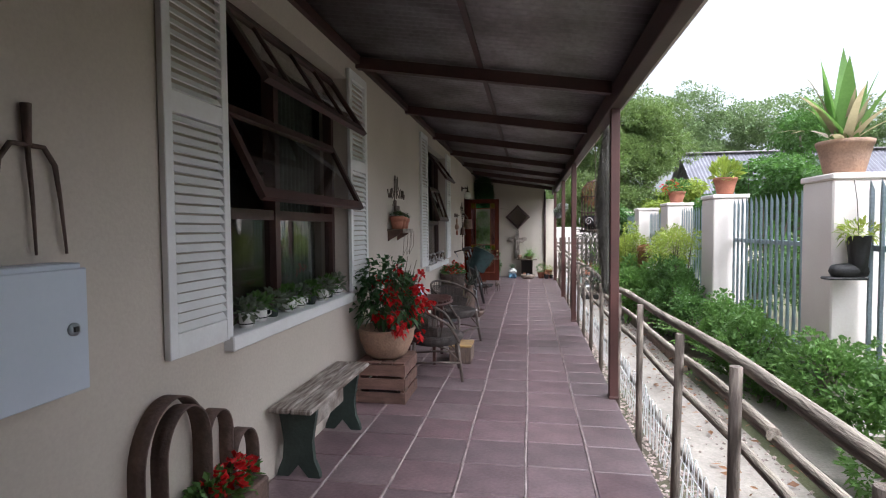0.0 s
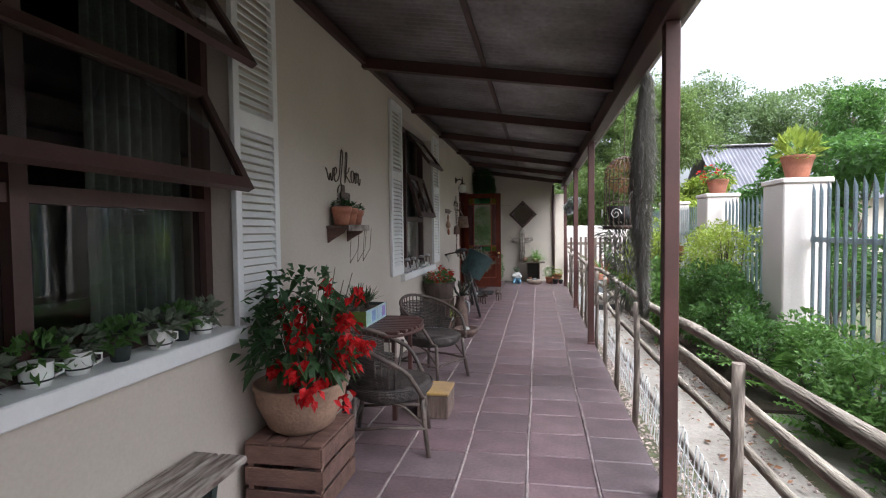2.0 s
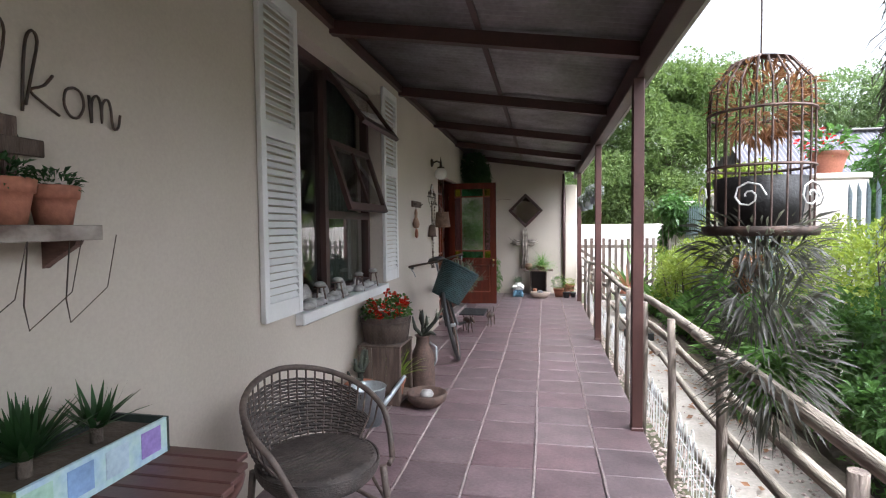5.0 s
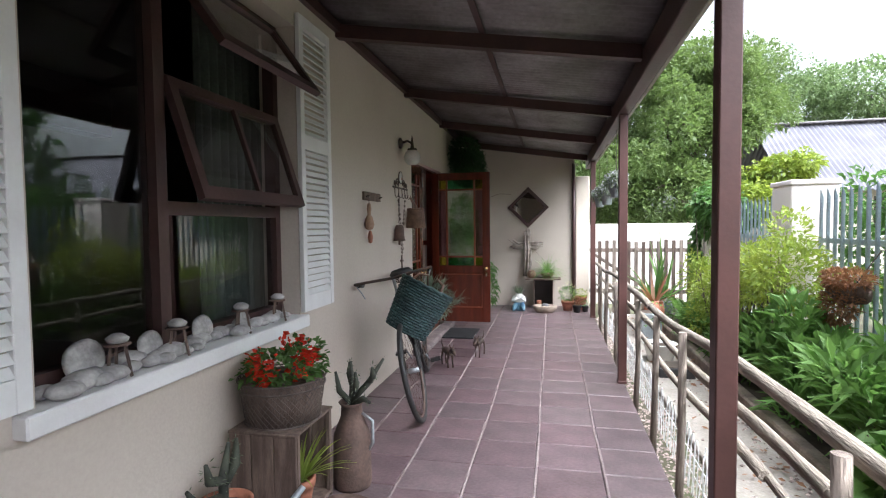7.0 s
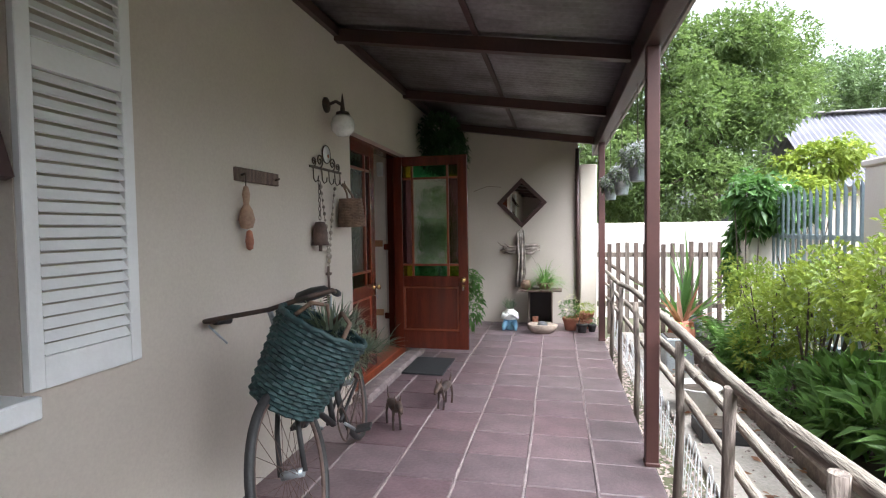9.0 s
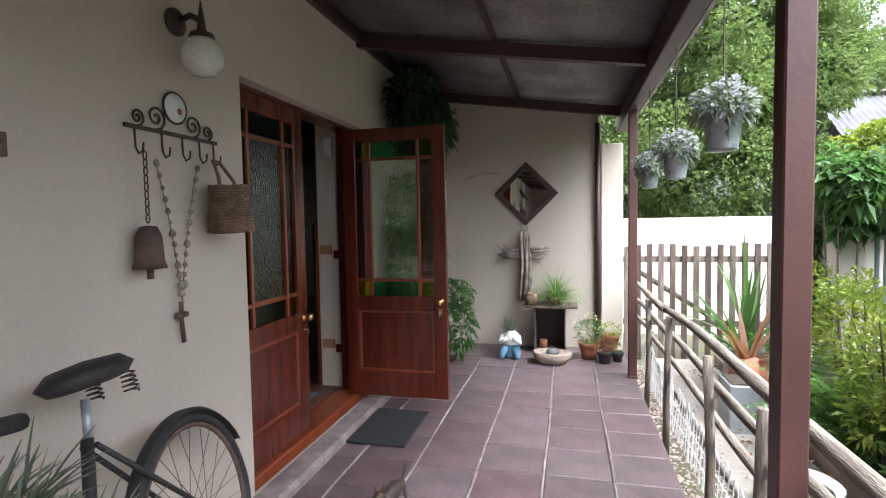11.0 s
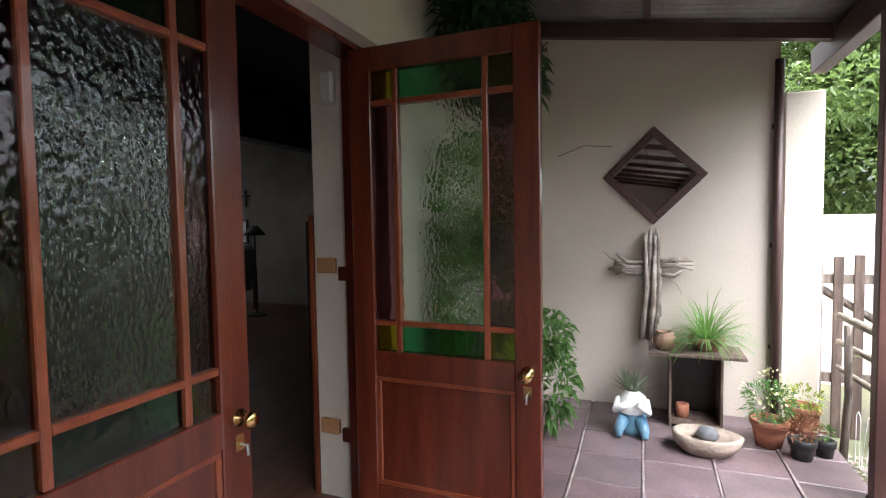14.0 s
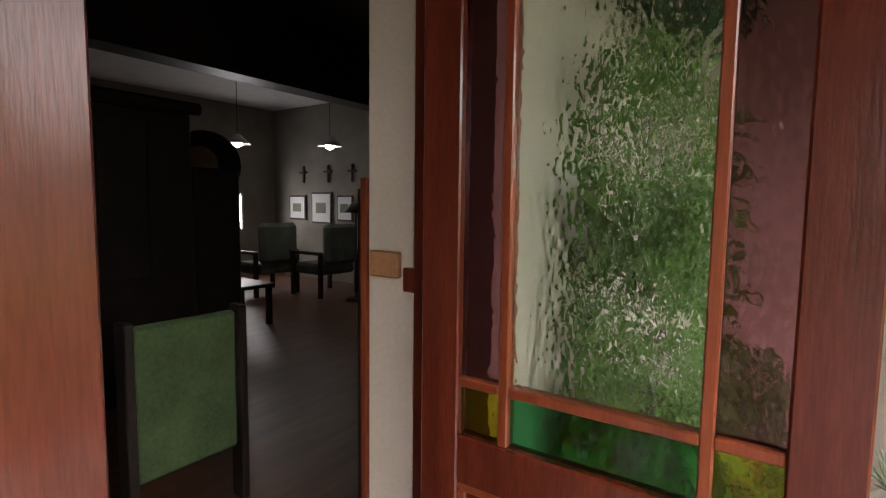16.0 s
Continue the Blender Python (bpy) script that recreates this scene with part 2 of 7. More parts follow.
def thing(name, base, label, category, group="", kind=""):
    ob = new(name)
    ob.empty_display_size = 0.1
    ob.location = base
    return tagged(ob, label, category, group, kind)


def box(bm, x0, x1, y0, y1, z0, z1, bevel=0.0):
    vs = [bm.verts.new((x, y, z)) for x in (x0, x1) for y in (y0, y1) for z in (z0, z1)]
    fs = [bm.faces.new([vs[i] for i in q]) for q in ((0, 1, 3, 2), (4, 6, 7, 5), (0, 4, 5, 1), (2, 3, 7, 6), (0, 2, 6, 4), (1, 5, 7, 3))]
    if bevel:
        bmesh.ops.bevel(bm, geom=list({e for f in fs for e in f.edges}), offset=bevel, segments=1, affect="EDGES")
    return bm


def boxed(*a, **k):
    return box(bmesh.new(), *a, **k)


def tube(bm, pts, r, sides=8, ends=True):
    """A round bar along points; r may be one radius or one a point."""
    pts = [Vector(p) for p in pts]
    rs = r if isinstance(r, (list, tuple)) else [r] * len(pts)
    rings, up = [], None
    for i, p in enumerate(pts):
        d = (pts[min(i + 1, len(pts) - 1)] - pts[max(i - 1, 0)]).normalized()
        if up is None:
            up = d.orthogonal().normalized()
        up = (up - d * up.dot(d))
        up = up.normalized() if up.length > 1e-6 else d.orthogonal().normalized()
        side = d.cross(up)
        rings.append([bm.verts.new(p + rs[i] * (math.cos(a) * up + math.sin(a) * side)) for a in [2 * math.pi * k / sides for k in range(sides)]])
    for a, b in zip(rings, rings[1:]):
        for k in range(sides):
            f = bm.faces.new((a[k], a[(k + 1) % sides], b[(k + 1) % sides], b[k]))
            f.smooth = sides > 5
    if ends:
        bm.faces.new(rings[0][::-1])
        bm.faces.new(rings[-1])
    return bm


def tubed(pts, r, sides=8):
    return tube(bmesh.new(), pts, r, sides)


def lathe(bm, profile, centre, sides=24, sx=1.0, sy=1.0, wob=0.0):
    """A turned body from (radius, height) pairs, closed at the axis."""
    cx, cy, cz = centre
    rings = []
    for r, z in profile:
        if r <= 1e-5:
            rings.append([bm.verts.new((cx, cy, cz + z))])
        else:
            rings.append([bm.verts.new((cx + sx * r * math.cos(a) * (1 + wob * math.sin(3 * a + z * 9)), cy + sy * r * math.sin(a) * (1 + wob * math.cos(2 * a + z * 7)), cz + z)) for a in [2 * math.pi * k / sides for k in range(sides)]])
    for a, b in zip(rings, rings[1:]):
        for k in range(sides):
            q = (k + 1) % sides
            if len(a) == 1 and len(b) == 1:
                continue
            vs = (a[0], b[q], b[k]) if len(a) == 1 else (a[k], a[q], b[0]) if len(b) == 1 else (a[k], a[q], b[q], b[k])
            bm.faces.new(vs).smooth = True
    return bm


def lathed(profile, centre, sides=24, **k):
    return lathe(bmesh.new(), profile, centre, sides, **k)


def pot_profile(r0, r1, h, rim=0.02, wall=0.015):
    """Foot radius, rim radius and height of a flower pot with a rolled rim and soil inside."""
    return [(0, 0), (r0, 0), (r0 + (r1 - r0) * 0.5, h * 0.5), (r1 - rim * 0.3, h - 2 * rim), (r1, h - 2 * rim), (r1 + 0.004, h - 0.004), (r1 - 0.004, h), (r1 - wall, h), (r1 - wall - 0.004, h - 2 * rim), (0, h - 2 * rim)]


def ring_pts(c, r, n=20, axis="z", a0=0.0, a1=2 * math.pi, ry=None):
    ry = ry or r
    out = []
    for k in range(n + 1):
        a = a0 + (a1 - a0) * k / n
        u, v = r * math.cos(a), ry * math.sin(a)
        out.append(Vector(c) + Vector({"z": (u, v, 0), "x": (0, u, v), "y": (u, 0, v)}[axis]))
    return out


rng = random.Random(7)


def leaves_mesh(name, spots, length, width, droop=0.3, fold=0.25, out=0.6, up=0.35):
    """Many pointed leaves, each two folded halves, at (place, outward direction) spots."""
    vs, fs = [], []
    for p, d in spots:
        d = Vector(d) * out + Vector((rng.gauss(0, 1), rng.gauss(0, 1), rng.gauss(0, 1))) * (1 - out) * 0.7 + Vector((0, 0, up))
        d = d.normalized() if d.length > 1e-4 else Vector((0, 0, 1))
        side = d.cross(Vector((rng.gauss(0, 0.4), rng.gauss(0, 0.4), 1)))
        side = side.normalized() if side.length > 1e-4 else Vector((1, 0, 0))
        n = side.cross(d)
        s = rng.uniform(0.65, 1.25)
        L, w = length * s, width * s * rng.uniform(0.8, 1.2)
        p = Vector(p)
        i = len(vs)
        mid = p + d * L * 0.45 - n * fold * w
        tip = p + d * L - Vector((0, 0, droop * L))
        vs += [p, mid + side * w * 0.5 + n * fold * w, tip, mid - side * w * 0.5 + n * fold * w, mid]
        fs += [(i, i + 1, i + 4), (i + 1, i + 2, i + 4), (i + 2, i + 3, i + 4), (i + 3, i, i + 4)]
    me = bpy.data.meshes.new(name)
    me.from_pydata([tuple(v) for v in vs], [], fs)
    return me


def blob_spots(blobs, n):
    """Spots spread through uneven clumps: (centre, radii) each, thicker towards the outside."""
    vol = [b[1][0] * b[1][1] * b[1][2] for b in blobs]
    spots = []
    for (c, r), v in zip(blobs, vol):
        for _ in range(int(n * v / sum(vol))):
            d = Vector((rng.gauss(0, 1), rng.gauss(0, 1), rng.gauss(0, 1))).normalized()
            k = rng.uniform(0.35, 1.0) ** 0.45 * (1 + 0.22 * noise.noise(d * 2.3 + Vector(c)))
            spots.append(((c[0] + d.x * r[0] * k, c[1] + d.y * r[1] * k, c[2] + d.z * r[2] * k), d))
    return spots


def clumped(blobs, per, spread=0.35):
    """Breaks each large clump into smaller uneven ones round its outside."""
    res = []
    for c, r in blobs:
        res.append((c, tuple(q * 0.72 for q in r)))
        for _ in range(per):
            d = Vector((rng.gauss(0, 1), rng.gauss(0, 1), rng.gauss(0.15, 0.8))).normalized()
            k = rng.uniform(0.7, 1.0)
            s = rng.uniform(0.5, 1.1) * spread
            res.append(((c[0] + d.x * r[0] * k, c[1] + d.y * r[1] * k, c[2] + d.z * r[2] * k), tuple(q * s for q in r)))
    return res


def blades_mesh(name, c, n, length, width, spread=0.6, tall=1.0, r0=0.03, arch=0.6, steps=5):
    """Arching strap leaves from one centre."""
    vs, fs = [], []
    for _ in range(n):
        a, el = rng.uniform(0, 2 * math.pi), rng.uniform(0.35, 1.45)
        L = length * rng.uniform(0.6, 1.15)
        d = Vector((math.cos(a) * math.cos(el) * spread, math.sin(a) * math.cos(el) * spread, math.sin(el) * tall)).normalized()
        side = d.cross(Vector((0, 0, 1)))
        side = side.normalized() if side.length > 1e-3 else Vector((1, 0, 0))
        p = Vector(c) + Vector((math.cos(a), math.sin(a), 0)) * r0 * rng.random()
        i = len(vs)
        for k in range(steps + 1):
            w = width * (1 - (k / steps) ** 2) * 0.5 + 0.0008
            vs += [p - side * w, p + side * w]
            d = (d - Vector((0, 0, arch / steps * (0.4 + k / steps)))).normalized()
            p = p + d * L / steps
        fs += [(i + 2 * k, i + 2 * k + 1, i + 2 * k + 3, i + 2 * k + 2) for k in range(steps)]
    me = bpy.data.meshes.new(name)
    me.from_pydata([tuple(v) for v in vs], [], fs)
    return me


# ---- structure ----
WX, WIN = -0.72, -0.96
END = 13.24
EDGE = 1.43


def setting(name, bm, mat, label="", category=""):
    return tagged(part(name, bm, mat), label, category, kind="structure")


bm = bmesh.new()
Z2 = 3.05
for y0, y1, z0, z1 in ((-4.2, 0.58, -0.3, Z2), (0.58, 2.25, -0.3, 0.83), (0.58, 2.25, 2.62, Z2), (2.25, 5.43, -0.3, Z2), (5.43, 7.08, -0.3, 0.80), (5.43, 7.08, 2.62, Z2), (7.08, 9.67, -0.3, Z2), (9.67, 11.2, 2.16, Z2), (9.67, 11.2, -0.3, 0.02), (11.2, END, -0.3, Z2)):
    box(bm, WIN, WX, y0, y1, z0, z1)
setting("wall_west", bm, PLASTER, "beige plastered house wall along the verandah", "wall")
setting("wall_north", box(boxed(WIN - 0.3, 1.17, END, END + 0.2, -0.3, 3.0), -0.2, -0.199, END + 0.2, END + 0.201, 0, 0.01), PLASTER, "beige plastered end wall of the verandah", "wall")
setting("pillar", boxed(1.19, 1.42, END - 0.03, END + 0.2, -0.3, 2.23, bevel=0.012), CREAM, "cream painted square pillar at the wall's end", "pillar")
# added out of view: blocks east light from the house wall near the start
setting("shade_wall_east", boxed(1.60, 1.78, -4.4, -1.0, -0.3, 2.46), PLASTER, "unseen beige plastered wall added to shade the near end of the verandah", "wall")
# also added, never in view: shuts off light from the south end
setting("wall_south", boxed(WIN, 1.598, -4.4, -4.2, -0.3, 3.0), PLASTER, "unseen beige plastered wall added to close the verandah behind the camera", "wall")

# corrugated roof on rafters
bm = bmesh.new()


def roof_z(x):
    return 2.895 - 0.152 * (x - WX)


prev = None
steps = int((END + 4.3) / 0.0127)
for k in range(steps + 1):
    y = -4.3 + k * 0.0127
    dz = 0.009 * math.cos(2 * math.pi * y / 0.076)
    cur = [bm.verts.new((x, y, roof_z(x) + dz + t)) for x, t in ((WX, 0), (1.55, 0), (1.55, 0.004), (WX, 0.004))]
    if prev:
        for a in range(4):
            bm.faces.new((prev[a], prev[(a + 1) % 4], cur[(a + 1) % 4], cur[a])).smooth = a in (0, 2)
    prev = cur
bmesh.ops.recalc_face_normals(bm, faces=bm.faces)
setting("ceiling", bm, TIN, "grey corrugated iron verandah roof seen from below", "roof")


def sloped(bm, x0, x1, y0, y1, dz0, dz1):
    vs = [bm.verts.new((x, y, roof_z(x) + dz)) for x in (x0, x1) for y in (y0, y1) for dz in (dz0, dz1)]
    for q in ((0, 1, 3, 2), (4, 6, 7, 5), (0, 4, 5, 1), (2, 3, 7, 6), (0, 2, 6, 4), (1, 5, 7, 3)):
        bm.faces.new([vs[i] for i in q])
    return bm


rafters = thing("roof_frame", (0.4, 4, 2.6), "dark brown timber frame of rafters and battens under the iron roof", "roof frame", kind="structure")
for y in (-2.75, -1.0, 0.75, 2.5, 4.23, 5.98, 7.72, 9.45, 11.17, 12.92):
    part("rafter", sloped(bmesh.new(), WX, 1.36, y - 0.035, y + 0.035, -0.125, -0.032), DARKWOOD, rafters)
for x in (0.34,):
    part("batten", sloped(bmesh.new(), x - 0.02, x + 0.02, -4.2, END, -0.031, -0.0105), DARKWOOD, rafters)
part("wall_plate", boxed(WX, WX + 0.04, -4.2, END, 2.80, 2.87), DARKWOOD, rafters)
part("edge_beam", boxed(1.362, 1.458, -4.2, END + 0.1, 2.36, 2.52, bevel=0.006), DARKWOOD, rafters)
part("fascia", boxed(1.525, 1.545, -4.3, END + 0.2, 2.455, 2.53), FASCIA, rafters, "weathered off-white fascia board")
part("outer_batten", sloped(bmesh.new(), 1.47, 1.52, -4.2, END, -0.07, -0.012), FASCIA, rafters, "weathered pale batten")
for y, x in ((-0.75, 1.41), (2.62, 1.41), (6.12, 1.38), (8.92, 1.405), (12.2, 1.40)):
    p = thing("verandah_post", (x, y, 0), "maroon-brown painted square timber verandah post", "post", "verandah posts")
    part("shaft", boxed(x - 0.036, x + 0.036, y - 0.036, y + 0.036, 0, 2.36, bevel=0.005), POSTPAINT, p)
    part("shoe", boxed(x - 0.041, x + 0.041, y - 0.041, y + 0.041, 0.001, 0.025, bevel=0.004), POSTPAINT, p)

# ground
bm = bmesh.new()
box(bm, 1.40, 600, -400, 900, -0.5, -0.2)
box(bm, -600, 1.40, END + 0.3, 900, -0.5, -0.2)
box(bm, -600, 1.40, -400, -4.5, -0.5, -0.2)
setting("ground", bm, GROUND, "patchy grass and earth of the garden", "ground")
setting("path", boxed(1.78, 2.36, -4, 13.5, -0.25, -0.15, bevel=0.01), CONCRETE, "pale worn concrete garden path", "path")
setting("pavement", boxed(2.5, 3.0, -4, 4.3, -0.25, -0.10, bevel=0.01), CONCRETE, "pale concrete strip beside the planting", "pavement")
setting("planting_bed", boxed(2.5, 3.3, 4.31, 13.4, -0.25, -0.08), SOIL, "dark soil planting bed", "soil")
setting("kerb", boxed(2.37, 2.48, 4.31, 13.4, -0.22, -0.05, bevel=0.015), STONE, "low tan stone edging of the bed", "edging")
bm = bmesh.new()
box(bm, WX, EDGE, -4.2, END, -0.3, -0.014)
floor = setting("floor", bm, DARK_JOINT, "verandah floor of mauve-brown square paving tiles", "floor")
PITCH = 0.345
XJ = [EDGE, 1.083, 0.708, 0.331, -0.038, -0.405, WX]


# ---- windows and shutters ----
def shutter(y0, y1, z0, z1, label):
    s = thing("shutter", (WX + 0.02, (y0 + y1) / 2, z0), label, "shutter", "white louvred shutters")
    x0, x1 = WX + 0.004, WX + 0.034
    st = 0.05
    part("stile", boxed(x0, x1, y0, y0 + st, z0, z1, bevel=0.003), WHITE, s)
    part("stile", boxed(x0, x1, y1 - st, y1, z0, z1, bevel=0.003), WHITE, s)
    zm = z0 + (z1 - z0) * 0.555
    rails = ((z0, z0 + 0.1), (zm, zm + 0.085), (z1 - 0.07, z1))
    for a, b in rails:
        part("rail", boxed(x0, x1 - 0.002, y0 + st, y1 - st, a, b), WHITE, s)
    for a, b in ((rails[0][1], rails[1][0]), (rails[1][1], rails[2][0])):
        n = int((b - a) / 0.041)
        for k in range(n):
            z = a + (k + 0.5) * (b - a) / n
            bm = bmesh.new()
            vs = [bm.verts.new(q) for y in (y0 + st, y1 - st) for q in ((x1 - 0.028, y, z + 0.012), (x1 - 0.006, y, z - 0.019), (x1 + 0.001, y, z - 0.016), (x1 - 0.021, y, z + 0.015))]
            for q in ((0, 1, 2, 3), (7, 6, 5, 4), (0, 4, 5, 1), (1, 5, 6, 2), (2, 6, 7, 3), (3, 7, 4, 0)):
                bm.faces.new([vs[i] for i in q])
            part("slat", bm, WHITE, s)
    return s


for a, b in ((0.10, 0.54), (2.23, 2.66), (4.97, 5.40), (7.08, 7.51)):
    shutter(a, b, 0.885, 2.70, "white painted louvred wooden shutter fixed beside the window")


def sash(w, y0, y1, z1, h, angle, bars):
    """A top-hung sash swung out by an angle."""
    x = WX - 0.13
    c, s_ = math.cos(radians(angle)), math.sin(radians(angle))

    def at(u, v, d):
        return (x + s_ * v + c * d, u, z1 - c * v + s_ * d)
    def bar(u0, u1, v0, v1, d0=0.0, d1=0.035):
        bm = bmesh.new()
        vs = [bm.verts.new(at(u, v, d)) for u in (u0, u1) for v in (v0, v1) for d in (d0, d1)]
        for q in ((0, 1, 3, 2), (4, 6, 7, 5), (0, 4, 5, 1), (2, 3, 7, 6), (0, 2, 6, 4), (1, 5, 7, 3)):
            bm.faces.new([vs[i] for i in q])
        bmesh.ops.recalc_face_normals(bm, faces=bm.faces)
        return bm
    f = part("sash", bar(y0, y0 + 0.05, 0, h), DARKWOOD, w)
    part("sash_rail", bar(y1 - 0.05, y1, 0, h), DARKWOOD, f)
    part("sash_rail", bar(y0 + 0.05, y1 - 0.05, 0, 0.05), DARKWOOD, f)
    part("sash_rail", bar(y0 + 0.05, y1 - 0.05, h - 0.06, h), DARKWOOD, f)
    for y in bars:
        part("glazing_bar", bar(y - 0.012, y + 0.012, 0.05, h - 0.06, 0.005, 0.03), DARKWOOD, f)
    part("pane", bar(y0 + 0.05, y1 - 0.05, 0.05, h - 0.06, 0.014, 0.019), GLASS, f).visible_shadow = False


def window(name, y0, y1, z0, z1, mull, sashes, label):
    w = thing(name, ((WX - 0.12), (y0 + y1) / 2, z0), label, "window", kind="structure")
    x0, x1 = WX - 0.19, WX - 0.12
    part("frame_post", boxed(x0, x1, y0, y0 + 0.05, z0, z1), DARKWOOD, w)
    part("frame_post", boxed(x0, x1, y1 - 0.05, y1, z0, z1), DARKWOOD, w)
    part("frame_head", boxed(x0, x1, y0 + 0.05, y1 - 0.05, z1 - 0.06, z1), DARKWOOD, w)
    part("frame_foot", boxed(x0, x1, y0 + 0.05, y1 - 0.05, z0, z0 + 0.06), DARKWOOD, w)
    part("mullion", boxed(x0, x1 + 0.01, mull - 0.03, mull + 0.03, z0 + 0.06, z1 - 0.06), DARKWOOD, w)
    for a, b in ((y0 + 0.05, mull - 0.03), (mull + 0.03, y1 - 0.05)):
        if not any(s[0] < (a + b) / 2 < s[1] for s in sashes):
            part("pane", boxed(x0 + 0.03, x0 + 0.035, a, b, z0 + 0.06, z1 - 0.06), GLASS, w).visible_shadow = False
        else:
            part("transom", boxed(x0, x1, a, b, 1.47, 1.53), DARKWOOD, w)
            part("pane", boxed(x0 + 0.03, x0 + 0.035, a, b, z0 + 0.06, 1.47), GLASS, w).visible_shadow = False
            part("transom", boxed(x0, x1, a, b, 2.03, 2.08), DARKWOOD, w)
    for s0, s1, zt, h, ang, bars in sashes:
        sash(w, s0, s1, zt, h, ang, bars)
    part("sill", boxed(WX - 0.19, WX + 0.055, y0 - 0.07, y1 + 0.02, z0 - 0.075, z0 - 0.002, bevel=0.006), WHITE, w, "white painted window sill")


window("window_1", 0.58, 2.25, 0.90, 2.62, 1.28, ((0.66, 2.2, 2.58, 0.52, 33, (1.0, 1.45, 1.82)), (0.66, 2.2, 2.05, 0.55, 27, ())), "dark brown timber window with two top-hung sashes open")
window("window_2", 5.43, 7.08, 0.875, 2.62, 6.1, ((6.13, 7.03, 2.58, 0.5, 36, ()), (6.13, 7.03, 2.06, 0.56, 18, (6.6,))), "dark brown timber window with two top-hung sashes open")
for y0, y1 in ((1.75, 2.3), (6.62, 7.25), (0.5, 0.75)):
    bm = bmesh.new()
    pv = None
    for k in range(60):
        y = y0 + (y1 - y0) * k / 59
        x = WIN - 0.1 + 0.025 * math.sin(k * 0.9)
        cur = [bm.verts.new((x, y, 0.5)), bm.verts.new((x, y, 2.7)), bm.verts.new((x - 0.006, y, 2.7)), bm.verts.new((x - 0.006, y, 0.5))]
        if pv:
            for a in range(4):
                bm.faces.new((pv[a], pv[(a + 1) % 4], cur[(a + 1) % 4], cur[a])).smooth = True
        pv = cur
    cu = thing("curtain", (WIN - 0.1, (y0 + y1) / 2, 0.5), "grey-green curtain hanging inside the window", "curtain", "window curtains")
    part("cloth", bm, CURTAIN, cu)
    part("curtain_rod", tubed([(WIN - 0.1, y0 - 0.1, 2.72), (WIN - 0.1, y1 + 0.1, 2.72)], 0.012), BLACKWOOD, cu)
    part("rod_bracket", boxed(WIN - 0.11, WIN + 0.01, y0 - 0.02, y0, 2.70, 2.74), BLACKWOOD, cu)


# ---- double door ----
def leaf(name, hinge, turn, label, Wd=0.80, hs=0.10, fs=0.10, strip=0.11):
    """A half-glazed leaf: u from hinge to free edge, v up, d outward; built along +y, then turned."""
    d = thing(name, (0, 0, 0), label, "door", "double front door", "structure")
    T = 0.045

    def m(u0, u1, v0, v1, w0=0.0, w1=T, bev=0.004):
        return boxed(w0, w1, u0, u1, v0, v1, bevel=bev)
    z0, z1 = 0.10, 2.13
    part("stile", m(0, hs, z0, z1), DOORWOOD, d)
    part("stile", m(Wd - fs, Wd, z0, z1), DOORWOOD, d)
    part("rail", m(hs, Wd - fs, z0, z0 + 0.19), DOORWOOD, d)
    part("rail", m(hs, Wd - fs, 0.76, 0.87), DOORWOOD, d)
    part("rail", m(hs, Wd - fs, z1 - 0.10, z1), DOORWOOD, d)
    pn = part("panel", m(hs, Wd - fs, z0 + 0.19, 0.76, 0.014, 0.031, 0), DOORWOOD, d)
    for a, b, c, e in ((hs, Wd - fs, z0 + 0.19, z0 + 0.21), (hs, Wd - fs, 0.74, 0.76), (hs, hs + 0.02, z0 + 0.21, 0.74), (Wd - fs - 0.02, Wd - fs, z0 + 0.21, 0.74)):
        part("moulding", m(a, b, c, e, 0.006, 0.039, 0.003), DOORLIP, pn)
    g0, g1, h0, h1, top = hs, Wd - fs, 0.87, 0.99, z1 - 0.10
    u1, u2, v2 = hs + strip, Wd - fs - strip, top - 0.13
    bar = 0.011
    for u in (u1, u2):
        part("glazing_bar", m(u - bar, u + bar, h0, top, 0.004, T - 0.004, 0.003), DOORLIP, d)
    for v in (h1, v2):
        for a, b in ((g0, u1 - bar), (u1 + bar, u2 - bar), (u2 + bar, g1)):
            part("glazing_bar", m(a, b, v - bar, v + bar, 0.004, T - 0.004, 0.003), DOORLIP, d)
    for (a, b), kinds in (((g0, u1 - bar), (YELLOWGLASS, REDGLASS, YELLOWGLASS)), ((u1 + bar, u2 - bar), (GREENGLASS, OBSCURE, GREENGLASS)), ((u2 + bar, g1), (YELLOWGLASS, REDGLASS, YELLOWGLASS))):
        for (c, e), g in zip(((h0, h1 - bar), (h1 + bar, v2 - bar), (v2 + bar, top)), kinds):
            part("pane", m(a, b, c, e, 0.02, 0.025, 0), g, d).visible_shadow = False
    kn = part("door_knob", lathed([(0, 0), (0.026, 0), (0.026, 0.006), (0.011, 0.012), (0.011, 0.028), (0.022, 0.036), (0.027, 0.048), (0.02, 0.06), (0, 0.063)], (0, 0, 0), 20), BRASS, d, "polished brass knob")
    kn.matrix_basis = Matrix.Translation((T, Wd - 0.05, 0.835)) @ Matrix.Rotation(radians(90), 4, "Y")
    kp = part("keyhole_plate", m(Wd - 0.066, Wd - 0.034, 0.735, 0.785, T, T + 0.003, 0), BRASS, d)
    part("key", tubed([(T, Wd - 0.05, 0.755), (T + 0.03, Wd - 0.05, 0.755), (T + 0.032, Wd - 0.05, 0.725)], 0.004, 6), ZINC, kp)
    for v in (0.35, 1.85):
        part("hinge", tubed([(T * 0.5, -0.004, v), (T * 0.5, -0.004, v + 0.1)], 0.008), BRASS, d)
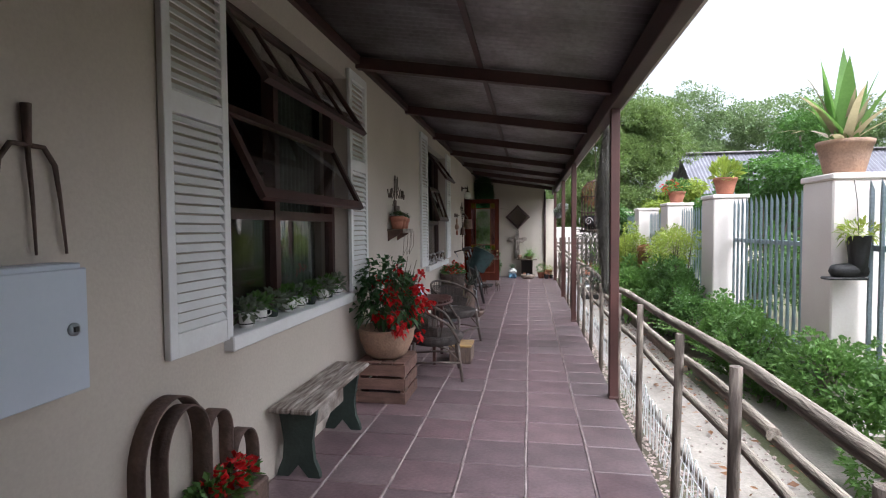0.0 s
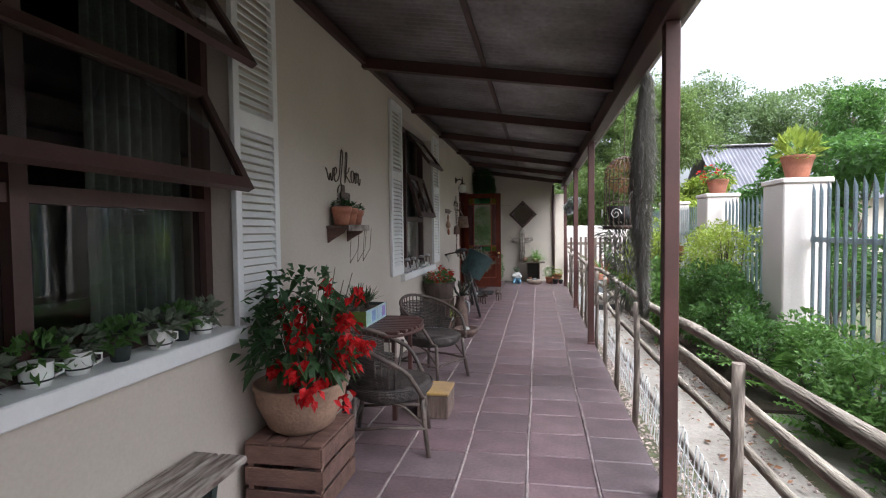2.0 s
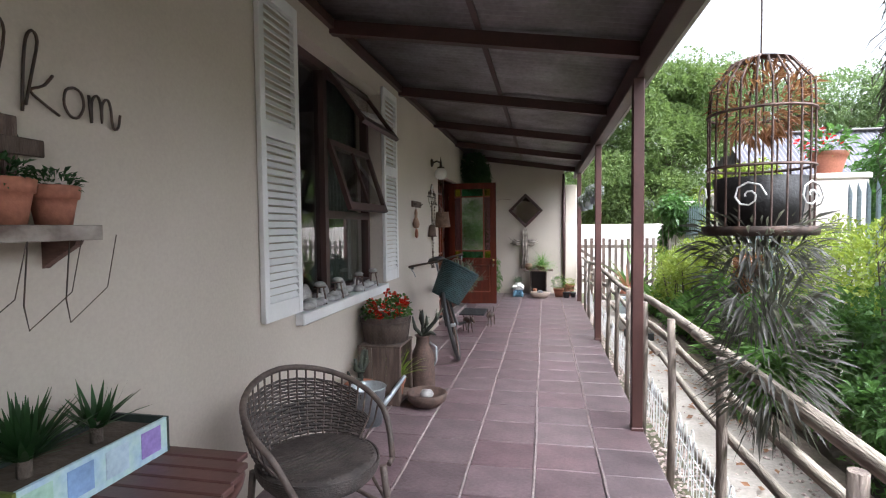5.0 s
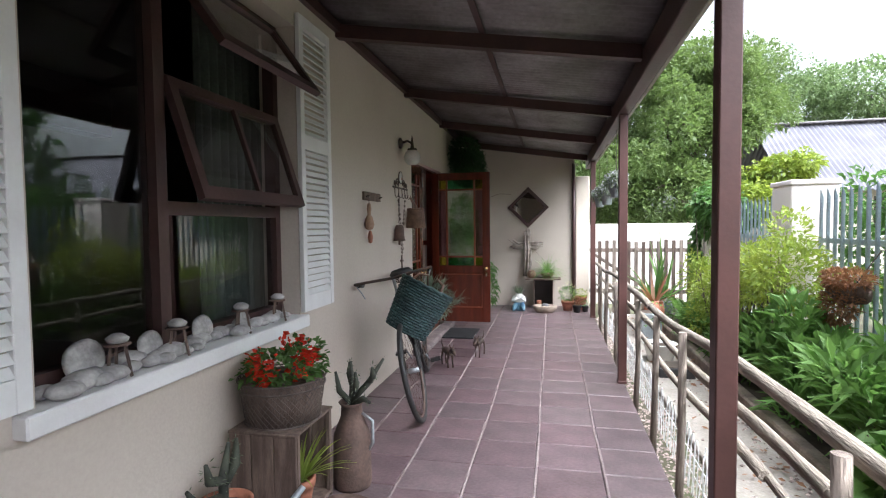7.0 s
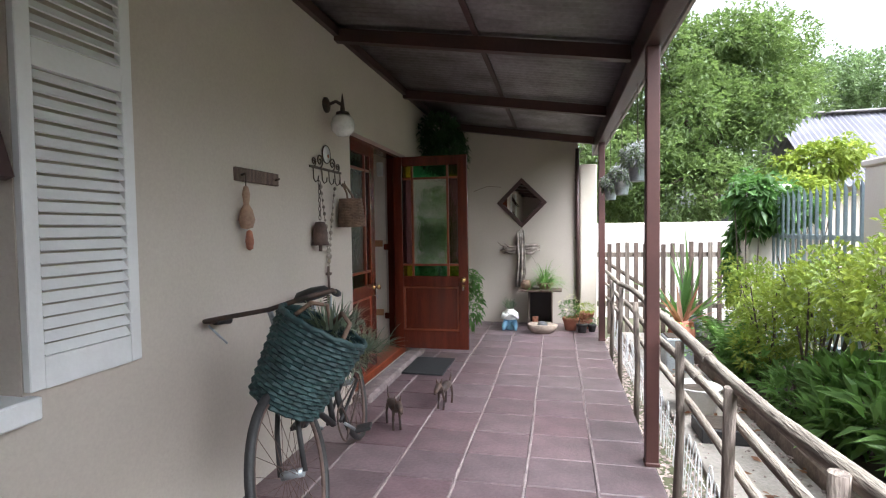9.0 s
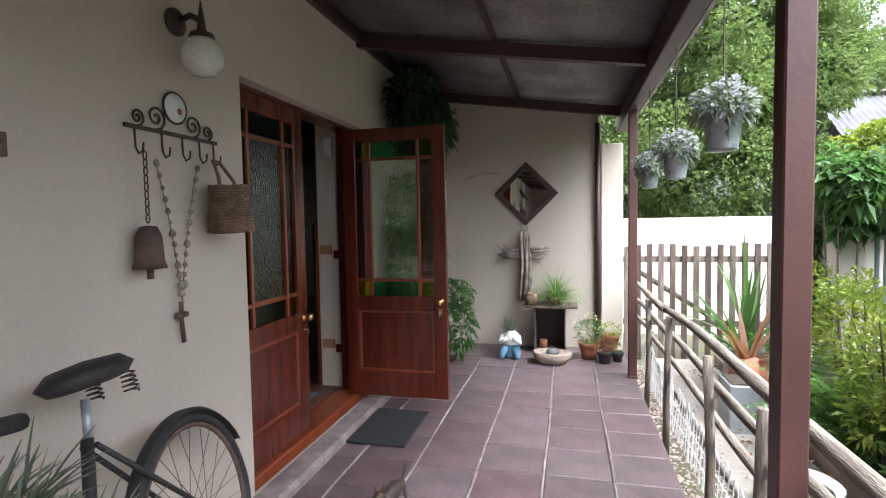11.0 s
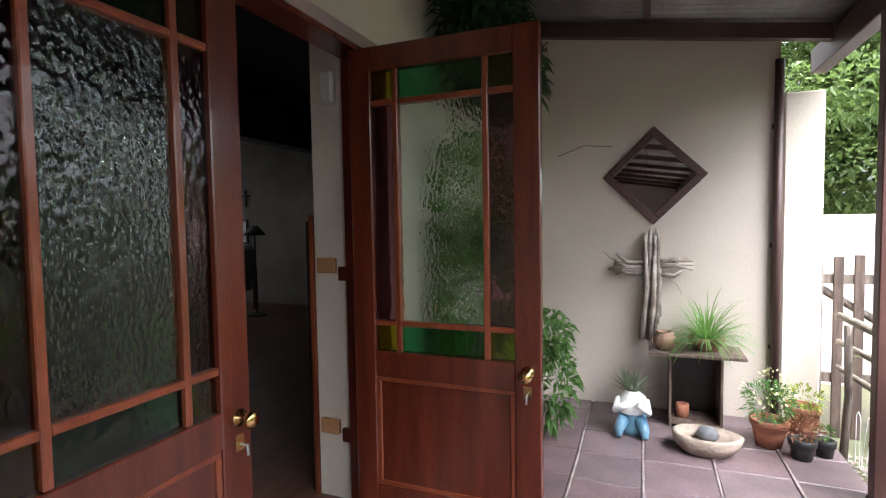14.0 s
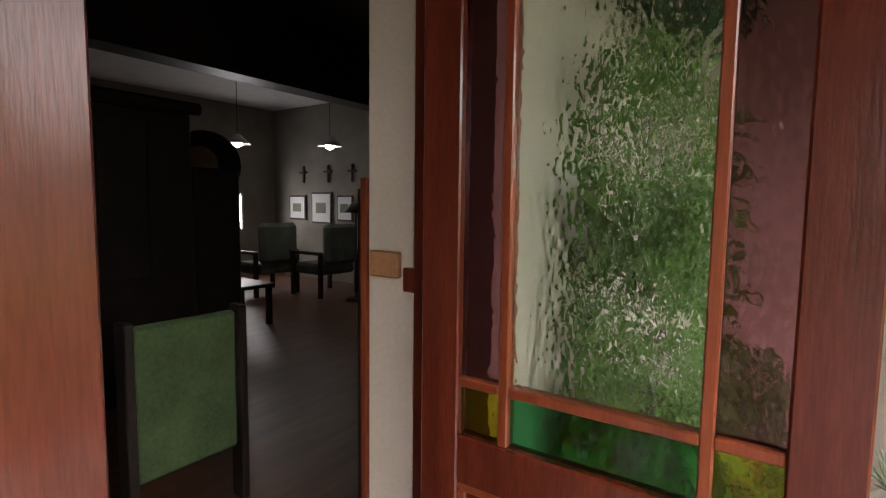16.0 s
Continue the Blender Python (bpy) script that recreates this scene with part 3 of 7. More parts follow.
    d.matrix_basis = Matrix.Translation(hinge) @ Matrix.Rotation(radians(turn), 4, "Z")
    return d


leaf("door_1", (WX - 0.112, 9.69, 0), 0, "varnished red timber half-glazed door leaf, closed", 0.70, 0.03, 0.112, 0.105)
leaf("door_2", (WX - 0.10, 11.095, 0), -90, "varnished red timber half-glazed door leaf, standing open")
df = thing("door_frame", (WX - 0.1, 10.4, 0.02), "varnished red-brown timber frame of the double door", "door frame", kind="structure")
part("jamb", boxed(WX - 0.2, WX - 0.065, 9.671, 9.688, 0.02, 2.16), DOORWOOD, df)
part("jamb", boxed(WX - 0.2, WX - 0.07, 11.15, 11.199, 0.02, 2.16), DOORWOOD, df)
part("head", boxed(WX - 0.2, WX - 0.075, 9.689, 11.15, 2.135, 2.159), DOORWOOD, df)
part("threshold", boxed(WX - 0.24, WX - 0.03, 9.675, 11.199, 0.021, 0.095, bevel=0.008), DOORLIP, df)
setting("doorstep", boxed(WX, WX + 0.16, 9.6, 11.32, -0.02, 0.055, bevel=0.02), MORTAR, "worn plastered step under the door", "step")

# ---- room behind the door ----
NY, WW = 16.0, -7.9
bm = bmesh.new()
box(bm, WW - 0.2, WIN - 0.001, -4.2, -4.0, -0.1, 3.2)
box(bm, WW - 0.2, WW, -4.0, NY, -0.1, 3.2)
box(bm, WW + 0.001, WIN - 0.002, 9.1, 9.25, 0.101, 2.999)
box(bm, WW, WIN - 0.3, NY, NY + 0.2, -0.1, 3.2)
box(bm, -1.2, WIN - 0.31, END + 0.201, NY, -0.1, 3.2)
setting("wall_room", bm, ROOMWALL, "dim plastered walls of the room indoors", "wall")
setting("floor_room", boxed(WW, WIN - 0.001, -4.0, NY, 0.0, 0.10), ROOMFLOOR, "polished brown floor indoors", "floor")
setting("ceiling_room", boxed(WW, -4.3, -4.0, NY, 3.0, 3.1), WHITE, "white ceiling indoors", "ceiling")
setting("ceiling_hall", boxed(-4.299, WIN - 0.002, -4.0, NY, 3.0, 3.1), BLACKWOOD, "near-black ceiling inside the door", "ceiling")
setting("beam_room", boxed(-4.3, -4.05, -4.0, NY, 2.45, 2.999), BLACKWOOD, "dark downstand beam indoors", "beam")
for x, y in ((-5.75, 13.85), (-4.95, 14.6)):
    lp = thing("pendant_lamp", (x, y, 2.1), "lit pendant lamp with a white enamel shade", "lamp", "pendant lamps indoors")
    part("cord", tubed([(x, y, 2.2), (x, y, 3.0)], 0.004), BLACK, lp)
    part("shade", lathed([(0.03, 0.12), (0.05, 0.1), (0.16, 0.0), (0.155, 0.0), (0.045, 0.09), (0, 0.1)], (x, y, 2.08)), WHITE, lp)
    part("bulb", lathed([(0, -0.045), (0.05, -0.02), (0.06, 0.01), (0.03, 0.06), (0, 0.07)], (x, y, 2.08), 12), glow("lit_bulb", (1.0, 0.95, 0.85), 4), lp)
wi = thing("window_3", (WW + 0.01, 15.2, 1.0), "bright narrow window in the far room", "window", kind="structure")
part("pane", boxed(WW + 0.002, WW + 0.01, 15.05, 15.3, 0.95, 1.5), glow("daylight_pane", (0.95, 0.98, 1.0), 1.5), wi)
for y in (15.02, 15.3):
    part("window_frame", boxed(WW + 0.002, WW + 0.04, y, y + 0.03, 0.92, 1.53), WHITE, wi)
area = new("window_daylight", bpy.data.lights.new("window_daylight", "AREA"))
area.data.energy, area.data.size = 0.65, 0.6
area.matrix_world = look((WW + 0.1, 15.2, 1.3), (-4, 14.4, 0.8))
for x, w, h in ((-7.25, 0.42, 0.42), (-6.65, 0.48, 0.52), (-6.1, 0.36, 0.42)):
    pc = thing("framed_picture", (x, NY - 0.02, 1.3), "small framed picture with a pale mount", "picture", "pictures on the far wall")
    part("frame", boxed(x - w / 2, x + w / 2, NY - 0.03, NY - 0.002, 1.3 - h / 2, 1.3 + h / 2, bevel=0.006), BLACKWOOD, pc)
    part("mount", boxed(x - w / 2 + 0.03, x + w / 2 - 0.03, NY - 0.036, NY - 0.031, 1.3 - h / 2 + 0.03, 1.3 + h / 2 - 0.03), WHITE, pc)
    part("print", boxed(x - w / 4, x + w / 4, NY - 0.041, NY - 0.037, 1.3 - h / 6, 1.3 + h / 6), LEAFGREY, pc)
    cr = thing("wall_cross", (x + 0.15, NY - 0.02, 1.75), "small dark cross on the wall", "cross", "crosses on the far wall")
    part("upright", boxed(x + 0.135, x + 0.165, NY - 0.025, NY - 0.001, 1.72, 2.0), BLACKWOOD, cr)
    part("arm", boxed(x + 0.06, x + 0.24, NY - 0.026, NY - 0.002, 1.88, 1.91), BLACKWOOD, cr)
cb = thing("tall_cabinet", (-3.9, 11.7, 0.1), "tall black-brown cabinet with a cornice", "cabinet")
part("body", boxed(-4.04, -3.5, 11.42, 12.02, 0.1, 1.95, bevel=0.01), BLACKWOOD, cb)
part("cornice", boxed(-4.039, -3.44, 11.36, 12.08, 1.95, 2.03, bevel=0.02), BLACKWOOD, cb)
for y in (11.44, 11.73):
    part("door", boxed(-3.5, -3.485, y, y + 0.27, 0.9, 1.9, bevel=0.004), BLACKWOOD, cb)
ck = thing("grandfather_clock", (-3.8, 12.3, 0.1), "dark round-topped tall clock", "clock")
part("case", boxed(-4.0, -3.6, 12.1, 12.45, 0.1, 1.62, bevel=0.02), BLACKWOOD, ck)
part("hood", lathed([(0, -0.1), (0.24, -0.1), (0.25, 0.08), (0, 0.08)], (0, 0, 0)), BLACKWOOD, ck).matrix_basis = Matrix.Translation((0, -0.02, 1.55)) @ Matrix.Rotation(radians(65), 4, "Z") @ Matrix.Rotation(radians(90), 4, "X")
part("dial", lathed([(0, 0), (0.13, 0), (0.13, 0.01), (0, 0.01)], (0, 0, 0)), OLDCLAY, ck).matrix_basis = Matrix.Translation((0.08, -0.1, 1.55)) @ Matrix.Rotation(radians(40), 4, "Z") @ Matrix.Rotation(radians(90), 4, "X")
gt = thing("folded_card_table", (-2.1, 11.10, 0.1), "folded card table with a green baize top", "table")
part("tabletop", boxed(-2.07, -2.03, 10.96, 11.37, 0.34, 0.93, bevel=0.015), material("green_baize", (0.10, 0.16, 0.065), 0.9), gt)
for y in (10.925, 11.371):
    part("leg", boxed(-2.09, -2.01, y, y + 0.035, 0.1, 0.95, bevel=0.005), BLACKWOOD, gt)
for x, y, mt in ((-5.6, 15.1, CURTAIN), (-6.3, 14.6, CURTAIN)):
    ac = thing("armchair", (x, y, 0.1), "dark upholstered wooden armchair", "armchair", "armchairs indoors")
    part("seat", boxed(x - 0.3, x + 0.3, y - 0.3, y + 0.3, 0.4, 0.55, bevel=0.04), mt, ac)
    part("backrest", boxed(x + 0.24, x + 0.38, y - 0.3, y + 0.3, 0.55, 1.1, bevel=0.05), mt, ac)
    for s in (-1, 1):
        part("armrest", boxed(x - 0.32, x + 0.3, y + s * 0.34 - 0.035, y + s * 0.34 + 0.035, 0.68, 0.72, bevel=0.01), BLACKWOOD, ac)
        for q in (-0.28, 0.28):
            part("leg", boxed(x + q - 0.025, x + q + 0.025, y + s * 0.34 - 0.025, y + s * 0.34 + 0.025, 0.1, 0.68), BLACKWOOD, ac)
ct = thing("low_table", (-4.9, 13.2, 0.1), "low dark wooden table", "table")
part("tabletop", boxed(-5.2, -4.6, 13.0, 13.5, 0.5, 0.54, bevel=0.008), BLACKWOOD, ct)
for x in (-5.17, -4.68):
    for y in (13.03, 13.43):
        part("leg", boxed(x, x + 0.05, y, y + 0.05, 0.1, 0.5), BLACKWOOD, ct)
sl = thing("standing_lamp", (-4.9, 15.0, 0.1), "floor lamp with a black conical shade", "lamp")
part("base", lathed([(0, 0), (0.14, 0), (0.12, 0.03), (0, 0.04)], (-4.9, 15.0, 0.1)), BLACK, sl)
part("pole", tubed([(-4.9, 15.0, 0.13), (-4.9, 15.0, 1.3)], 0.012), BLACK, sl)
part("shade", lathed([(0.05, 0.14), (0.16, 0.0), (0.15, 0.0), (0.04, 0.13), (0, 0.13)], (-4.9, 15.0, 1.26)), BLACK, sl)
# inner jamb wall and the yellow-brown latch bar
setting("reveal", boxed(WIN - 0.16, WIN - 0.003, 11.2, 11.42, 0.1, 3.0), CREAM, "cream plastered reveal inside the door", "wall")
PALEWOOD = material("pale_orange_timber", (0.5, 0.27, 0.12), 0.5, (0.4, 0.2, 0.09), 6, 0.1)
tagged(part("rug", boxed(-1.75, -1.05, 10.3, 11.0, 0.101, 0.112, bevel=0.004), material("blue_grey_woven_rug", (0.10, 0.15, 0.21), 0.95, (0.06, 0.09, 0.13), 14, 0.8, 120)), "small blue-grey woven rug just inside the door", "rug")
lb = thing("folding_screen_door", (WIN - 0.14, 11.1, 0.1), "dark inner door folded back, with pale timber battens", "door")
part("panel", boxed(WIN - 0.22, WIN - 0.161, 11.215, 11.25, 0.1, 1.42), BLACKWOOD, lb)
part("edge_batten", boxed(WIN - 0.185, WIN - 0.165, 11.19, 11.214, 0.1, 1.45), DOORLIP, lb)
for z in (1.18, 0.42):
    part("latch_block", boxed(WIN - 0.13, WIN - 0.03, 11.165, 11.189, z, z + 0.07, bevel=0.004), PALEWOOD, lb)
    part("keeper", boxed(WIN - 0.02, WIN + 0.06, 11.175, 11.198, z - 0.035, z + 0.03, bevel=0.004), DOORWOOD, lb)
al = thing("alarm_speaker", (WIN - 0.03, 11.19, 2.0), "white plastic alarm box on the door jamb", "alarm box")
part("case", boxed(WIN - 0.08, WIN - 0.01, 11.15, 11.199, 1.95, 2.1, bevel=0.012), WHITE, al)

# ---- log railing ----
RX = 1.485
POSTS = [-2.9, -2.1, -1.3, -0.5, 0.26, 1.0, 1.9, 2.82, 3.82, 4.75, 5.56, 6.35, 7.1, 7.85, 8.63, 9.3, 9.97, 10.95, 11.9, 12.9]
rail = thing("log_railing", (RX, 5, 0), "railing of weathered grey round logs and branch posts", "railing")


def rail_top(y):
    return 0.882 - 0.0095 * y + 0.018 * math.cos((y - 1.5) / 4.4 * 2 * math.pi) + 0.008 * math.sin(y * 3.1)


for i, y in enumerate(POSTS):
    top = rail_top(y) + rng.uniform(-0.02, 0.025)
    x = RX - 0.005 + rng.uniform(-0.01, 0.01)
    lean = rng.uniform(-0.05, 0.05)
    part("post", tubed([(x - 0.01, y + lean, -0.25), (x + rng.uniform(-0.012, 0.012), y + lean * 0.5, 0.3), (x + rng.uniform(-0.008, 0.008), y, top)], [0.024, 0.021, 0.022], 10), LOGPOST, rail)
for base, amp, r in ((None, 0.0, 0.027), (-0.165, 0.012, 0.022), (-0.335, 0.014, 0.02)):
    y = -3.2
    while y < 13.1:
        y1 = min(y + rng.uniform(2.6, 3.5), 13.2)
        n = 12
        ph, ph2 = rng.uniform(0, 6), rng.uniform(0, 6)
        pts, rs = [], []
        for k in range(n + 1):
            q = y - 0.08 + (y1 - y + 0.16) * k / n
            z = rail_top(q) + (base or 0) + amp * math.sin(q * 2.2 + ph)
            pts.append((RX + 0.043 + 0.01 * math.sin(q * 1.7 + ph2) + (0.0 if base is None else 0.006), q, z))
            rs.append(r * (1.08 - 0.2 * k / n) * (1 + 0.07 * math.sin(q * 9 + ph)))
        part("rail", tubed(pts, rs, 10), LOG, rail)
        y = y1
wf = thing("wire_hoop_edging", (1.62, 5, -0.2), "low white wire hoop fencing along the gravel", "wire edging")
for k in range(150):
    y = -1.5 + k * 0.098
    lean = rng.uniform(-0.015, 0.03)
    part("hoop", tube(bmesh.new(), [(1.61, y, -0.2), (1.62 + lean, y, 0.1)] + [(1.62 + lean, y + 0.035 - 0.035 * math.cos(a), 0.1 + 0.05 * math.sin(a)) for a in (0.6, 1.2, 1.9, 2.5)] + [(1.62 + lean, y + 0.07, 0.1), (1.61, y + 0.07, -0.2)], 0.0028, 4, False), WIRE, wf)
for z in (-0.08, 0.03):
    part("line_wire", tube(bmesh.new(), [(1.617, -1.5 + k * 0.5, z + 0.006 * math.sin(k * 2.1)) for k in range(30)], 0.0025, 4), WIRE, wf)

# gravel strip stones
vs, fs = [], []
for k in range(9000):
    y = rng.uniform(-1.5, 13.3)
    x = rng.uniform(1.44, 1.78) if k % 3 else rng.uniform(1.44, 2.36)
    if k % 3 == 0 and 1.78 < x < 2.36 and rng.random() < 0.8:
        x = rng.uniform(2.2, 2.36) if rng.random() < 0.6 else 1.5
    z = -0.2 if x < 1.78 else -0.15
    r = rng.uniform(0.006, 0.016)
    i = len(vs)
    a = rng.uniform(0, 3)
    for dx, dy, dz in ((1, 0, 0.4), (0, 1, 0.4), (-1, 0, 0.4), (0, -1, 0.4), (0, 0, 1.1), (0, 0, -0.2)):
        vs.append((x + r * (dx * math.cos(a) - dy * math.sin(a)) * 1.2, y + r * (dx * math.sin(a) + dy * math.cos(a)), z + r * dz))
    fs += [(i, i + 1, i + 4), (i + 1, i + 2, i + 4), (i + 2, i + 3, i + 4), (i + 3, i, i + 4), (i + 1, i, i + 5), (i + 2, i + 1, i + 5), (i + 3, i + 2, i + 5), (i, i + 3, i + 5)]
me = bpy.data.meshes.new("gravel")
me.from_pydata(vs, [], fs)
tagged(part_mesh("gravel", me, GRAVEL), "loose mixed gravel beside the verandah", "gravel", kind="stuff")
for n, (mt, cnt, x0, x1, z) in enumerate(((DRYLEAF, 900, 1.9, 3.0, -0.13),)):
    me = leaves_mesh("fallen_leaves", [((rng.uniform(x0, x1), rng.uniform(-1, 13), z + rng.uniform(0, 0.02)), (rng.gauss(0, 1), rng.gauss(0, 1), 0)) for _ in range(cnt)], 0.06, 0.03, 0.1, 0.1, 0.9, 0.0)
    tagged(part_mesh("fallen_leaves", me, mt), "scattered dry brown leaves on the path", "leaves", kind="stuff")

# ---- fence pillars and palisade ----
FX = 3.0
PIL = (0.4, 2.83, 5.38, 7.55, 9.82, 12.45)
for i, y in enumerate(PIL):
    p = thing("fence_pillar", (FX + 0.2, y, -0.2), "cream painted square masonry fence pillar", "pillar", "garden fence pillars")
    part("shaft", boxed(FX, FX + 0.4, y - 0.22, y + 0.22, -0.3, 1.76, bevel=0.012), SUNLITCREAM, p)
    part("cap", boxed(FX - 0.015, FX + 0.415, y - 0.235, y + 0.235, 1.76, 1.81, bevel=0.01), SUNLITCREAM, p)
pale_me = bpy.data.meshes.new("pale")
bm = bmesh.new()
for s in (1,):
    vs = [bm.verts.new(q) for z in (-0.15, 1.52) for q in ((0.012, -0.032, z), (0, -0.012, z), (0, 0.012, z), (0.012, 0.032, z))]
    for q in ((0, 1, 5, 4), (1, 2, 6, 5), (2, 3, 7, 6)):
        bm.faces.new([vs[j] for j in q])
    t1, t2 = bm.verts.new((0.0, 0.0, 1.60)), None
    bm.faces.new((vs[4], vs[5], t1)); bm.faces.new((vs[5], vs[6], t1)); bm.faces.new((vs[6], vs[7], t1))
bmesh.ops.solidify(bm, geom=bm.faces[:], thickness=0.003)
bm.to_mesh(pale_me)
bm.free()
pale_me.materials.append(STEEL)
for a, b in zip(PIL, PIL[1:]):
    pf = thing("palisade_fence", (FX + 0.2, (a + b) / 2, -0.2), "grey-blue steel palisade fence panel", "fence", "palisade fence panels")
    for z in (0.25, 1.22):
        part("fence_rail", boxed(FX + 0.22, FX + 0.26, a + 0.24, b - 0.24, z, z + 0.045), STEEL, pf)
    n = int((b - a - 0.5) / 0.115)
    for k in range(n):
        o = part_mesh("pale", pale_me, None, pf)
        o.location = Vector((FX + 0.205, a + 0.3 + k * (b - a - 0.6) / (n - 1), 0.12 if a > 4 else 0.15)) - pf.location
bw = setting("garden_wall", boxed(1.5, 3.9, 15.0, 15.2, -0.3, 1.42, bevel=0.02), SUNLITCREAM, "pale cream plastered garden wall behind the gate", "wall")
setting("garden_wall_far", boxed(-3.0, 1.49, 15.0, 15.2, -0.3, 1.38), SUNLITCREAM, "pale cream plastered garden wall", "wall")
pk = thing("picket_fence", (2.3, 13.6, -0.2), "weathered grey wooden picket fence with a gate", "fence")
for k in range(14):
    x = 1.5 + k * 0.122
    h = 1.12 + rng.uniform(-0.02, 0.02)
    part("picket", boxed(x - 0.03, x + 0.03, 13.59, 13.61, -0.2, h, bevel=0.004), OLDWOOD if k % 3 else LOGPOST, pk)
for z in (0.2, 0.92):
    part("fence_rail", boxed(1.42, 3.15, 13.612, 13.645, z, z + 0.07, bevel=0.004), LOGPOST, pk)
part("brace", tubed([(1.5, 13.65, 0.9), (2.4, 13.65, 0.3)], 0.03, 6), LOGPOST, pk)


# ---- garden planting ----
def shrub(name, blobs, n, L, Wl, mat, label, category="shrub", group="", per=9, droop=0.3, stems=3, up=0.35, spread=0.35):
    c = blobs[0][0]
    base = (c[0], c[1], -0.1)
    s = thing(name, base, label, category, group)
    part_mesh("leaves", leaves_mesh("leaves", blob_spots(clumped(blobs, per, spread), n), L, Wl, droop, 0.25, 0.55, up), mat, s)
    for k in range(stems):
        bm = bmesh.new()
        b = blobs[k % len(blobs)]
        x, y = b[0][0] + rng.uniform(-0.1, 0.1) * b[1][0], b[0][1] + rng.uniform(-0.2, 0.2) * b[1][1]
        for q in range(3):
            e = (b[0][0] + rng.uniform(-0.7, 0.7) * b[1][0], b[0][1] + rng.uniform(-0.7, 0.7) * b[1][1], b[0][2] + rng.uniform(0.1, 0.7) * b[1][2])
            tube(bm, [(x, y, -0.2), ((x + e[0]) / 2 + rng.uniform(-0.04, 0.04), (y + e[1]) / 2, (e[2] - 0.1) / 2), e], [0.014, 0.01, 0.004], 5)
        part("stem", bm, BARK, s)
    return s


GREEN = "garden shrubs along the path"
shrub("shrub", [((2.85, 2.3, 0.3), (0.36, 0.8, 0.36)), ((2.85, 1.0, 0.32), (0.4, 0.8, 0.4)), ((2.85, 3.5, 0.3), (0.32, 0.7, 0.34)), ((2.9, 4.4, 0.3), (0.3, 0.5, 0.36))], 13000, 0.06, 0.03, LEAFLIGHT, "fresh green leafy shrub spilling over the path", group=GREEN)
shrub("shrub", [((2.85, 3.1, 0.1), (0.28, 0.6, 0.25)), ((2.82, 3.9, 0.15), (0.28, 0.4, 0.25))], 1800, 0.07, 0.03, LEAF, "low green shrub with small leaves", group=GREEN)
shrub("shrub", [((2.72, 5.6, 0.45), (0.36, 0.75, 0.5)), ((2.8, 6.5, 0.5), (0.36, 0.55, 0.5)), ((2.7, 4.9, 0.3), (0.28, 0.4, 0.35))], 10000, 0.06, 0.03, LEAF, "rounded mid-green garden shrub", group=GREEN)
shrub("shrub", [((2.95, 7.0, 1.05), (0.4, 0.6, 0.42)), ((2.85, 6.2, 1.1), (0.35, 0.45, 0.38))], 3000, 0.06, 0.025, LEAFYELLOW, "airy yellow-green azalea bush", group=GREEN, stems=5)
shrub("leafy_perennial", [((2.72, 7.5, 0.28), (0.36, 0.8, 0.4)), ((2.76, 8.6, 0.3), (0.38, 0.7, 0.4)), ((2.72, 9.5, 0.25), (0.32, 0.5, 0.36))], 3600, 0.20, 0.05, LEAFLIGHT, "dense clump of long bright green leaves", "plant", up=0.7)
shrub("leafy_perennial", [((2.45, 6.95, 0.18), (0.2, 0.3, 0.25))], 130, 0.17, 0.14, LEAFLIGHT, "low plant with broad bright green leaves", "plant", per=3, droop=0.5)
shrub("shrub", [((2.85, 9.3, 0.95), (0.42, 0.75, 0.48)), ((2.8, 10.2, 0.85), (0.36, 0.6, 0.45))], 5200, 0.065, 0.028, LEAFYELLOW, "yellow-green azalea bush with airy branches", group=GREEN, stems=6)
shrub("shrub", [((2.72, 10.9, 0.5), (0.32, 0.6, 0.5)), ((2.82, 11.6, 0.6), (0.3, 0.5, 0.5))], 3600, 0.07, 0.028, LEAFYELLOW, "yellow-green shrub beside the path", group=GREEN)
shrub("shrub", [((2.6, 10.0, 0.12), (0.22, 0.6, 0.25)), ((2.6, 11.2, 0.1), (0.2, 0.6, 0.22))], 1500, 0.12, 0.035, LEAFLIGHT, "low bright green foliage at the bed's edge", group=GREEN)
shrub("creeper", [((3.2, 12.4, 1.55), (0.36, 0.5, 0.42)), ((3.15, 12.7, 0.9), (0.32, 0.4, 0.5)), ((2.95, 12.0, 1.7), (0.25, 0.3, 0.22))], 5000, 0.10, 0.075, LEAF, "green creeper heaped over the fence pillar", "creeper", droop=0.6, up=0.0)
shrub("creeper", [((4.7, 15.4, 1.8), (0.7, 0.6, 0.45)), ((6.0, 17.6, 2.6), (0.9, 0.8, 0.5)), ((5.6, 17.4, 2.0), (0.9, 0.7, 0.5))], 5200, 0.13, 0.09, LEAFYELLOW, "yellow-green creeper climbing over a wall", "creeper", droop=0.5, up=0.1)
shrub("creeper", [((4.6, 7.6, 2.2), (0.5, 1.6, 0.5)), ((4.4, 9.6, 1.7), (0.5, 1.0, 0.4))], 4500, 0.10, 0.08, LEAF, "dark creeper behind the palisade", "creeper", droop=0.5)
shrub("hedge", [((4.5, 2.4, 0.9), (0.7, 1.6, 0.9)), ((4.6, 5.4, 0.8), (0.7, 1.7, 0.9)), ((4.6, 8.4, 0.9), (0.7, 1.8, 0.9)), ((4.4, 11.2, 1.0), (0.7, 1.3, 0.9))], 9000, 0.12, 0.06, LEAF, "dark green hedge behind the palisade fence", "hedge", spread=0.3)
